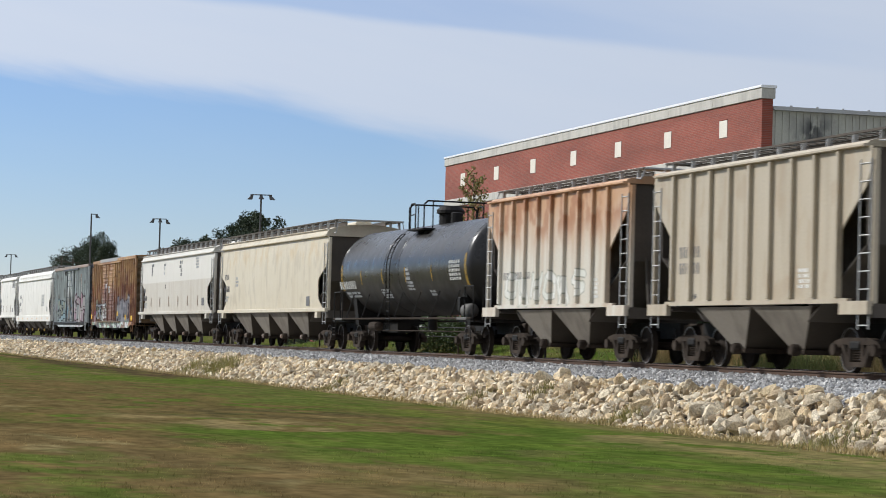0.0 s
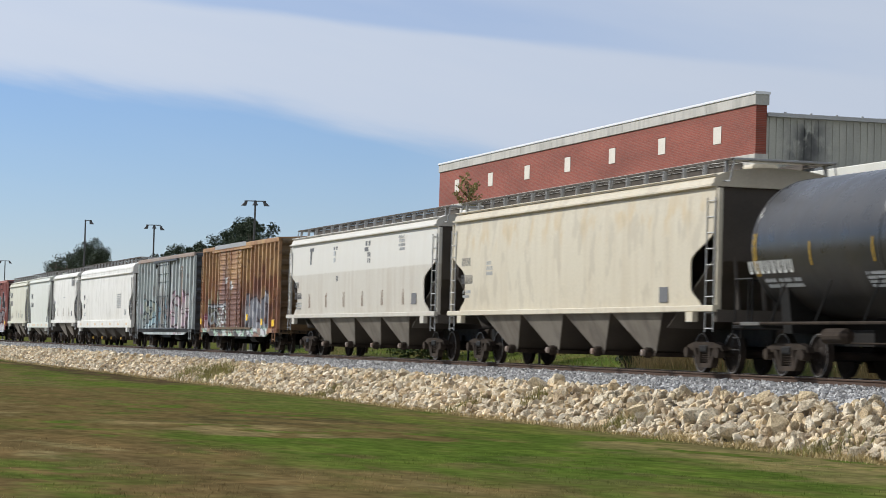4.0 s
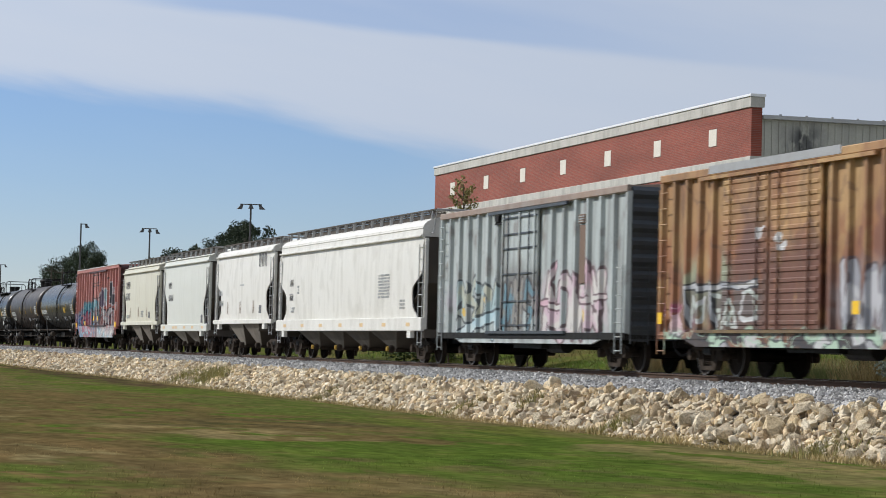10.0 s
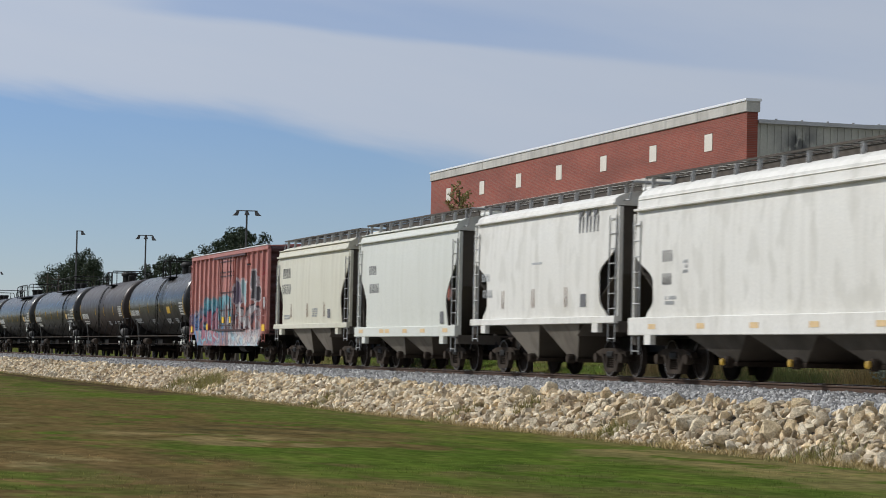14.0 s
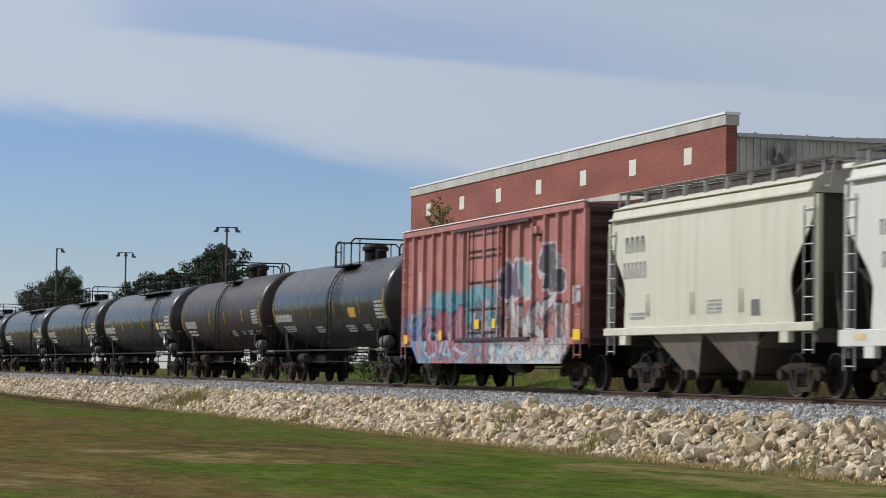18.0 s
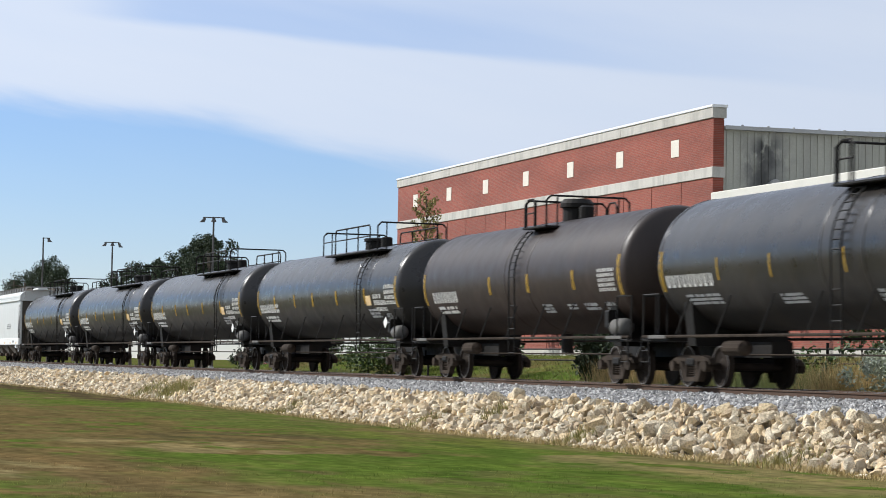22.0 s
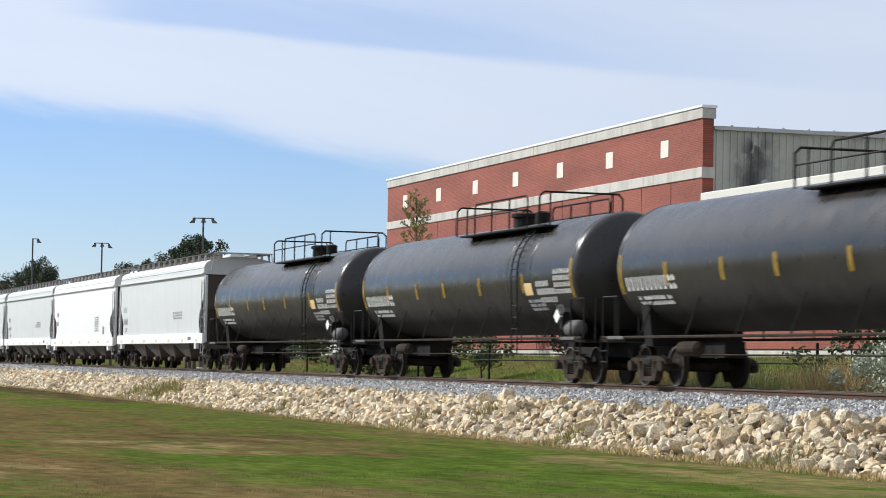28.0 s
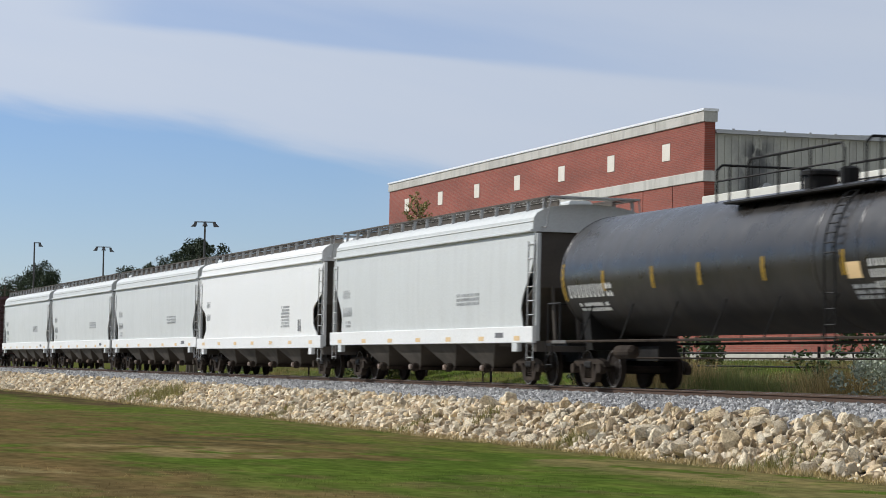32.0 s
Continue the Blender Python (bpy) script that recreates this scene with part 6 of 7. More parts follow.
        for k in range(n + 1):
            x = -h + 0.4 + (L - 0.8) * k / n
            part("board_bracket", Build().add([(x + q, y, z) for q in (-0.02, 0.02) for y, z in ((s * 1.26, top - 0.24), (s * 1.18, top - 0.20), (s * 1.14, zt - 0.02), (s * 1.24, zt - 0.02))],
                                              [(0, 1, 2, 3), (7, 6, 5, 4), (0, 3, 7, 4), (1, 5, 6, 2), (0, 4, 5, 1), (3, 2, 6, 7)]), M[walk_mat], car)
    # coaming strips are dark to paint in the shade under the running boards
    for s in (-1, 1):
        part("hatch_coaming", Build().box(-h + 0.6, h - 0.6, s * 0.74 - 0.02, s * 0.74 + 0.02, top - 0.16, zt - 0.04), M["enddark"], car, "hatch coaming darkened for the shade below the walkway")
    part("hatch_trough", Build().box(-h + 1.0, h - 1.0, -0.32, 0.32, top - 0.03, top + 0.14, 0.06), M[paint], car)
    for e in (-1, 1):
        part("end_grab", Build().path([(e * (h - 0.5), -1.3, z_roof + 0.15), (e * (h + 0.02), -1.3, z_roof + 0.1), (e * (h + 0.05), -1.2, zt), (e * (h + 0.05), 1.2, zt), (e * (h + 0.02), 1.3, z_roof + 0.1)], 0.02), M["galv"], car)
        part("crossover_board", Build().box(min(e * (h - 0.55), e * (h + 0.1)), max(e * (h - 0.55), e * (h + 0.1)), -1.2, 1.2, zt - 0.03, zt + 0.012), M[walk_mat], car)
    return car, out


# ---- tank cars ----


def tank(cx, L, radius, paint, label, shell=None, zc=2.74, platform=(0.0, 2.4), rail_top=4.85, short_frame=True, ladder_x=None, truck_in=1.9):
    """L: over the end sills. shell: length of the tank. platform: its middle and length."""
    car = thing("tank_car", label, "tank car", pose(cx, TRACK_Y, 0), group="freight train")
    h, sh = L / 2, (shell or L - 1.5) / 2
    mat = M[paint]
    # shallow dished heads with a tight knuckle
    kn, dish = 0.25, (radius - 0.125) / math.sin(radians(30))
    sag = dish * (1 - math.cos(radians(30)))
    prof = [(-sh + dish * (1 - math.cos(radians(3 * k))), max(dish * math.sin(radians(3 * k)), 0.02)) for k in range(10)]
    prof += [(-sh + sag + kn * (math.sin(radians(60)) - math.sin(radians(g))), radius - kn + kn * math.cos(radians(g))) for g in (60, 48, 36, 24, 12, 0)]
    full = prof + [(-x, r) for x, r in reversed(prof)]
    part("tank_shell", Build().lathe(full, "x", 56, (0, 0, zc)), mat, car, smooth=True)
    # jacket seams
    for x in (-sh + 0.66, -0.9 + (ladder_x or 0), 0.9 + (ladder_x or 0), sh - 0.66):
        part("jacket_band", Build().lathe([(-0.04, radius + 0.001), (-0.035, radius + 0.008), (0.035, radius + 0.008), (0.04, radius + 0.001)], "x", 56, (x, 0, zc)), mat, car, smooth=True)
    # manway, valves and railed platform
    px, pl = platform
    zt = zc + radius
    part("manway", Build().lathe([(-0.1, 0.36), (0.22, 0.36), (0.24, 0.42), (0.32, 0.42), (0.36, 0.34)] if pl > 3 else [(-0.1, 0.38), (0.30, 0.38), (0.32, 0.46), (0.42, 0.46), (0.54, 0.36)], "z", 18, (px - (0.8 if pl > 3 else 0), 0, zt)), M["black"], car, "black domed manway")
    part("valve_housing", Build().lathe([(-0.1, 0.20), (0.30, 0.20), (0.34, 0.14)], "z", 12, (px + (0.5 if pl > 3 else 0.72), 0, zt)), M["black"], car)
    far = pl > 3
    zr, yb, cut = rail_top, 1.15, 0.12
    x0, x1 = px - pl / 2, px + pl / 2
    zd = zt - 0.22
    for s in (-1, 1):
        part("platform_deck", Build().box(x0 + (0.5 if far else 0), x1 + (0.5 if far else 0.1), min(s * 0.72, s * 1.22), max(s * 0.72, s * 1.22), zd - 0.05, zd, 0.01), M["black"], car, "black grating deck")
        y = s * yb
        a0, a1 = (x0 + 1.6, x1 - 0.9) if far else (x0 + 0.12, x0 + 0.75)
        part("guard_rail", Build().path([(a0, y, zd), (a0, y, zr - cut), (a0 + cut, y, zr), (a1 - cut, y, zr), (a1, y, zr - cut), (a1, y, zd)], 0.026, 6), M["black"], car, "black pipe guard rail")
        part("guard_rail", Build().rod((x0 if far else a0, y, zr - 0.36), (a1, y, zr - 0.36), 0.02, 5), M["black"], car, "black pipe guard rail")
        if far:
            for k in (1, 2):
                x = a0 + (a1 - a0) * k / 3
                part("rail_post", Build().rod((x, y, zd), (x, y, zr), 0.026, 6), M["black"], car)
    for x, lift in ((x0, 0.0), (x1, 0.05)):
        top = zr + lift
        part("end_hoop", Build().path([(x, -yb, zd), (x, -yb, top - cut), (x, -yb + cut, top), (x, yb - cut, top), (x, yb, top - cut), (x, yb, zd)], 0.028, 6), M["black"], car, "black pipe hoop across the platform's end")
        for y in (-yb + 0.30, yb - 0.30):
            part("rail_post", Build().rod((x, y, zd), (x, y, top), 0.024, 6), M["black"], car)
    # side ladders following the shell
    lx = px if ladder_x is None else ladder_x
    for s in (-1, 1):
        b = Build()
        pts = [(lx, s * (radius + 0.10) * math.sin(a), zc + (radius + 0.10) * math.cos(a)) for a in [0.75 + 0.12 * k for k in range(8)]] + [(lx, s * 1.56, 1.1), (lx, s * 1.56, 0.72)]
        for q in (-0.22, 0.22):
            b.path([(p[0] + q, p[1], p[2]) for p in pts], 0.02, 5)
        for p in pts:
            b.rod((p[0] - 0.22, p[1], p[2]), (p[0] + 0.22, p[1], p[2]), 0.016, 5)
        for z in (1.35, 1.65, 1.95):
            b.rod((lx - 0.22, s * 1.56, z), (lx + 0.22, s * 1.56, z), 0.016, 5)
        part("side_ladder", b, M["black"], car)
        # running rail along the side, on stanchions
        part("side_rail", Build().rod((-h + 0.1, s * 1.53, 1.10), (h - 0.1, s * 1.53, 1.10), 0.032, 6), M["truck"], car, "long horizontal hand rail")
        n = 8
        for k in range(1, n):
            x = -h + L * k / n
            part("stanchion", Build().rod((x - 0.18, s * 1.53, 1.10), (x + 0.18, s * radius * 0.90, zc - radius * 0.52), 0.022, 5), M["black"], car)
        for e in (-1, 1):
            part("end_hand_rail", Build().path([(e * (h - 0.05), s * 1.5, 1.10), (e * (h - 0.05), s * 1.5, 2.05), (e * (h - 0.95), s * 1.5, 2.05), (e * (h - 0.95), s * 1.5, 1.10)], 0.022, 5), M["black"], car)
            ladder(car, e * (h - 0.3), s * 1.56, 0.45, 1.12, 0.42, 0.3, "black")
    for e in (-1, 1):
        part("end_platform", Build().box(min(e * h, e * (h - 1.5)), max(e * h, e * (h - 1.5)), -1.5, 1.5, 1.0, 1.06), M["black"], car)
        part("stub_sill", Build().box(min(e * (h - 4.2), e * h), max(e * (h - 4.2), e * h), -0.25, 0.25, 0.66, 1.0), M["black"], car)
        part("saddle", Build().prism([(-1.1, 0.9), (1.1, 0.9), (1.22, 1.86), (0.9, 1.58), (0.0, 1.36), (-0.9, 1.58), (-1.22, 1.86)], e * (h - truck_in - 0.02) - 0.22, e * (h - truck_in - 0.02) + 0.22), M["black"], car)
        part("end_railing", Build().path([(e * (h - 0.06), -1.2, 1.06), (e * (h - 0.06), -1.2, 2.05), (e * (h - 0.06), 1.2, 2.05), (e * (h - 0.06), 1.2, 1.06)], 0.02, 5), M["black"], car)
        for y in (-0.6, 0.6):
            part("railing_post", Build().rod((e * (h - 0.06), y, 1.06), (e * (h - 0.06), y, 2.05), 0.02, 5), M["black"], car)
        coupler(car, e * h, e)
        truck(car, e * (h - truck_in))
    part("air_reservoir", Build().lathe([(-0.42, 0.08), (-0.36, 0.18), (-0.28, 0.21), (0.28, 0.21), (0.36, 0.18), (0.42, 0.08)], "x", 16, (h - 1.35, -1.22, 1.34)), M["reservoir"], car, "dusty grey air reservoir", smooth=True)
    part("valve_block", Build().box(h - 1.95, h - 1.72, -1.42, -1.18, 1.30, 1.75, 0.04), M["black"], car)
    for e in (-1, 1):
        part("sill_plate", Build().box(min(e * (h - 0.5), e * (h - 1.5)), max(e * (h - 0.5), e * (h - 1.5)), -1.575, -1.545, 1.05, 1.13, 0.01), M["reservoir"], car, "pale stencilled sill plate")
    part("brake_cylinder", Build().lathe([(-0.5, 0.16), (0.4, 0.16), (0.5, 0.06)], "x", 12, (-h + 2.9 + 1.2, -1.0, 0.85)), M["truck"], car)
    part("bottom_outlet", Build().lathe([(0.75, 0.16), (1.3, 0.16)], "z", 12, (lx, 0, 0)), M["black"], car)
    part("brake_rod", Build().rod((-h + 2.5, -0.5, 0.72), (h - 2.5, -0.5, 0.72), 0.02, 5), M["truck"], car)
    # marks on both sides, laid on the shell

    def patch(name, x0, x1, a0, a1, m, s):
        b = Build()
        r0, r1, n = radius + 0.001, radius + 0.010, 5
        aa = [a0 + (a1 - a0) * k / n for k in range(n + 1)]
        ring = lambda x, rr: [(x, s * rr * math.cos(a), zc + rr * math.sin(a)) for a in aa]
        v = ring(x0, r1) + ring(x1, r1) + ring(x0, r0) + ring(x1, r0)
        k = n + 1
        f = [(i, i + 1, k + i + 1, k + i) for i in range(n)] + [(2 * k + i, 3 * k + i, 3 * k + i + 1, 2 * k + i + 1) for i in range(n)]
        f += [(i, 2 * k + i, 2 * k + i + 1, i + 1) for i in range(n)] + [(k + i, k + i + 1, 3 * k + i + 1, 3 * k + i) for i in range(n)]
        f += [(0, k, 3 * k, 2 * k), (n, 2 * k + n, 3 * k + n, k + n)]
        return b.add(v, f)

    car["half"] = sh
    return car, patch


def lettering(car, patch, name, x, a_top, wide, high, radius, rows, m, s=-1, chars=0, seed=1):
    """Bars for unreadable lettering on a tank."""
    rnd = random.Random(seed)
    b = Build()
    da = high / radius
    rh = da / (rows * 1.45 - 0.45)
    for r in range(rows):
        a1 = a_top - r * rh * 1.45
        n = chars or max(int(wide / (rh * radius * 0.75)), 1)
        cw = wide / n
        for k in range(n):
            if rnd.random() < 0.12 and not chars:
                continue
            if chars > 2:
                cells = ((0.0, 0.16, 0.0, 1.0), (0.16, 0.46, 0.0, 0.2), (0.46, 0.60, 0.2, 1.0))
            else:
                cells = ((0.0, 0.30, 0.0, 1.0), (0.42, 0.62, 0.0, 0.7)) if chars != 1 else ((0.0, 0.9, 0.0, 1.0),)
            for u0, u1, v0, v1 in cells:
                q = patch("", x + (k + u0) * cw, x + (k + u1) * cw, a1 - rh * (1 - v0), a1 - rh * (1 - v1), m, s)
                b.add(q.v, q.f)
    part(name, b, M[m], car)["kind"] = "stuff"


# ---- boxcars ----


def boxcar(cx, L, paint, dark_paint, label, top=4.62, low=0.80, doors=((-0.55, 3.0),), posts=14, roof_mat=None, drop=None, truck_in=2.0, sill_mat=None, door_ribs=True):
    car = thing("boxcar", label, "boxcar", pose(cx, TRACK_Y, 0), group="freight train")
    h = L / 2
    mat = M[paint]
    rm = M[roof_mat or paint]
    zr = top - 0.22
    door_spans = [(c - w / 2, c + w / 2) for c, w in doors]
    d0, d1 = min(a for a, _ in door_spans), max(b for _, b in door_spans)
    for s in (-1, 1):
        yo, yi = s * (SIDE - 0.10), s * (SIDE - 0.13)
        part("side_wall", Build().box(-h, h, min(yo, yi), max(yo, yi), low + 0.12, zr), mat, car)
        xs = [-h + 0.06 + (L - 0.12) * k / (posts - 1) for k in range(posts)]
        for x in xs:
            if d0 - 0.12 < x < d1 + 0.12:
                continue
            part("side_post", Build().add([(x + q, y, z) for z in (low + 0.15, zr - 0.02) for q, y in ((-0.13, yo), (-0.065, s * SIDE), (0.065, s * SIDE), (0.13, yo))],
                                          [(0, 1, 2, 3), (7, 6, 5, 4), (0, 4, 5, 1), (1, 5, 6, 2), (2, 6, 7, 3), (3, 7, 4, 0)]), mat, car)
        part("top_chord", Build().box(-h, h, s * (SIDE - 0.04) - 0.06, s * (SIDE - 0.04) + 0.06, zr - 0.04, zr + 0.14, 0.02), rm, car, "weathered roof edge")
        part("side_sill", Build().box(-h, h, s * (SIDE - 0.05) - 0.06, s * (SIDE - 0.05) + 0.06, low, low + 0.17), M[sill_mat] if sill_mat else mat, car)
        if drop:
            part("fish_belly_sill", Build().plate([(-h + drop[0], low + 0.02), (-h + drop[0] + 0.75, drop[1]), (h - drop[0] - 0.75, drop[1]), (h - drop[0], low + 0.02)], s * (SIDE - 0.03) - 0.03, s * (SIDE - 0.03) + 0.03), mat, car)
        for a, b_ in door_spans:
            d = Build().box(a + 0.03, b_ - 0.03, s * (SIDE - 0.02) - 0.03, s * (SIDE - 0.02) + 0.03, low + 0.22, zr - 0.12)
            door = part("door", d, mat, car)
            nb = 15 if door_ribs else 0
            if not door_ribs:
                for z in (low + 0.35, low + 1.0, low + 1.75, low + 2.45, zr - 0.75, zr - 0.3):
                    part("door_bar", Build().box(a + 0.06, b_ - 0.06, min(s * (SIDE + 0.012), s * (SIDE + 0.045)), max(s * (SIDE + 0.012), s * (SIDE + 0.045)), z, z + 0.045), M[dark_paint], door, "dark door bar")
                for q in (0.02, 0.5, 0.92):
                    x = a + (b_ - a) * q
                    part("door_stile", Build().box(x, x + 0.10, min(s * (SIDE + 0.012), s * (SIDE + 0.055)), max(s * (SIDE + 0.012), s * (SIDE + 0.055)), low + 0.24, zr - 0.14), mat, door)
            for k in range(nb):
                z = low + 0.35 + (zr - low - 0.6) * k / 14
                part("door_corrugation", Build().prism([(s * (SIDE + 0.005), z - 0.06), (s * (SIDE + 0.035), z - 0.03), (s * (SIDE + 0.035), z + 0.03), (s * (SIDE + 0.005), z + 0.06)], a + 0.12, b_ - 0.12), mat, door)
            for q in (0.22, 0.80):
                part("lock_rod", Build().rod((a + (b_ - a) * q, s * (SIDE + 0.06), low + 0.2), (a + (b_ - a) * q, s * (SIDE + 0.06), zr - 0.15), 0.022, 6), mat if door_ribs else M[dark_paint], door, "" if door_ribs else "dark lock rod")
        part("door_track", Build().box(d0 - 1.2, d1 + 2.4, s * (SIDE + 0.03) - 0.05, s * (SIDE + 0.03) + 0.05, zr - 0.13, zr - 0.05), rm if door_ribs else M[dark_paint], car)
        part("door_track", Build().box(d0 - 1.2, d1 + 2.4, s * (SIDE + 0.03) - 0.05, s * (SIDE + 0.03) + 0.05, low + 0.14, low + 0.21), M[dark_paint], car)
        for e in (-1, 1):
            ladder(car, e * (h - 0.32), s * (SIDE + 0.05), low - 0.35, zr - 0.2 if e < 0 else 2.6, 0.46, mat=paint)
    # ends with horizontal corrugations; the dark paint holds the unlit ends' shade
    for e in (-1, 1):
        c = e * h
        part("end_wall", Build().box(min(c, c - e * 0.06), max(c, c - e * 0.06), -SIDE + 0.05, SIDE - 0.05, low, zr + 0.1), M[dark_paint], car)
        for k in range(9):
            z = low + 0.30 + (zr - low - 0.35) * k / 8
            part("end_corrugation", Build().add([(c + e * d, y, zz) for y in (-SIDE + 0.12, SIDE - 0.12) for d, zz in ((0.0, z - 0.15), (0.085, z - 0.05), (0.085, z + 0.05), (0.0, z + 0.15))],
                                                [(0, 1, 2, 3), (7, 6, 5, 4), (0, 4, 5, 1), (1, 5, 6, 2), (2, 6, 7, 3), (3, 7, 4, 0)]), M[dark_paint], car)
        ladder(car, e * (h + 0.12), -1.25 * e, low - 0.1, 2.6, 0.45, mat=dark_paint, across=True)
        coupler(car, c, e)
        truck(car, e * (h - truck_in))
    part("roof", Build().prism([(-SIDE + 0.02, zr + 0.08), (SIDE - 0.02, zr + 0.08), (SIDE - 0.02, zr + 0.12), (0, top), (-SIDE + 0.02, zr + 0.12)], -h, h), rm, car, "galvanised and rusted roof")
    for k in range(13):
        x = -h + L * (k + 0.5) / 13
        part("roof_rib", Build().prism([(-SIDE + 0.04, zr + 0.11), (SIDE - 0.04, zr + 0.11), (SIDE - 0.04, zr + 0.15), (0, top + 0.035), (-SIDE + 0.04, zr + 0.15)], x - 0.05, x + 0.05), rm, car)
    part("center_sill", Build().box(-h - 0.1, h + 0.1, -0.22, 0.22, 0.62, low + 0.05), M["black"], car)
    part("floor", Build().box(-h, h, -SIDE + 0.15, SIDE - 0.15, low + 0.02, low + 0.12), M["black"], car)
    part("crossbearer", Build().box(-1.2, 1.2, -SIDE + 0.2, SIDE - 0.2, low - 0.25, low + 0.02), M["black"], car)
    part("brake_reservoir", Build().lathe([(-0.6, 0.2), (0.6, 0.2)], "x", 12, (1.6, -1.0, 0.62)), M["black"], car)
    return car


# ---- train: the cars ----
CARS = []


def add(car, cx):
    CARS.append((car, cx))
    return car


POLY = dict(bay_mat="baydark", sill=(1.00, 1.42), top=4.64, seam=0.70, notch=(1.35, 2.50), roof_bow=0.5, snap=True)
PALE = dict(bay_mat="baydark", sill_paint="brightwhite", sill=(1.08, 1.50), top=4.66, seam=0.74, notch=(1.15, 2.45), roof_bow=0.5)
HOPPERS = (
    ("a", -47.9, 11.6, 2, "tan", "tan two-bay covered hopper with ribbed sides", dict(curved=False, ribs=9, sill_full=False, top=4.60, seam=0.22, sill=(1.30, 1.46), truck_in=1.55)),
    ("b", -61.0, 11.6, 2, "rusty", "cream two-bay covered hopper streaked with rust", dict(curved=False, ribs=9, sill_full=False, top=4.60, seam=0.22, sill=(1.30, 1.46), truck_in=1.55)),
    ("d", -96.4, 20.4, 4, "cream", "cream covered hopper with smooth curved sides", dict(sill=(1.36, 1.50), top=4.60, seam=0.46, notch=(1.50, 2.72), snap=True)),
    ("e", -118.2, 20.4, 4, "ivory", "off-white covered hopper with smooth curved sides", dict(sill=(1.36, 1.50), top=4.60, seam=0.46, notch=(1.50, 2.72), snap=True)),
    ("h", -175.9, 20.4, 4, "white", "white four-bay covered hopper with deep white sill", dict(POLY, cap_mat="yellow")),
    ("i", -192.9, 11.7, 2, "white", "white two-bay covered hopper with bulging sides", dict(sill=(1.30, 1.48), top=4.60, seam=0.42, notch=(1.30, 2.75), truck_in=1.55, snap=True)),
    ("j", -206.1, 11.7, 2, "pale", "pale green-white two-bay covered hopper", dict(sill=(1.00, 1.32), top=4.64, seam=0.50, notch=(1.25, 2.60), truck_in=1.55)),
    ("k", -218.75, 11.4, 2, "sage", "pale yellow-green two-bay covered hopper", dict(sill=(1.32, 1.50), top=4.60, seam=0.55, notch=(1.20, 2.85), truck_in=1.55)),
    ("s", -376.8, 19.8, 4, "greywhite", "pale grey four-bay covered hopper with white sill", PALE),
    ("t", -398.0, 20.1, 4, "brightwhite", "bright white four-bay covered hopper", POLY),
    ("s", -418.3, 20.1, 4, "greywhite", "pale grey four-bay covered hopper", PALE),
    ("s", -439.1, 20.1, 4, "greywhite", "pale grey four-bay covered hopper", PALE),
    ("s", -460.0, 20.1, 4, "greywhite", "pale grey four-bay covered hopper", PALE),
)
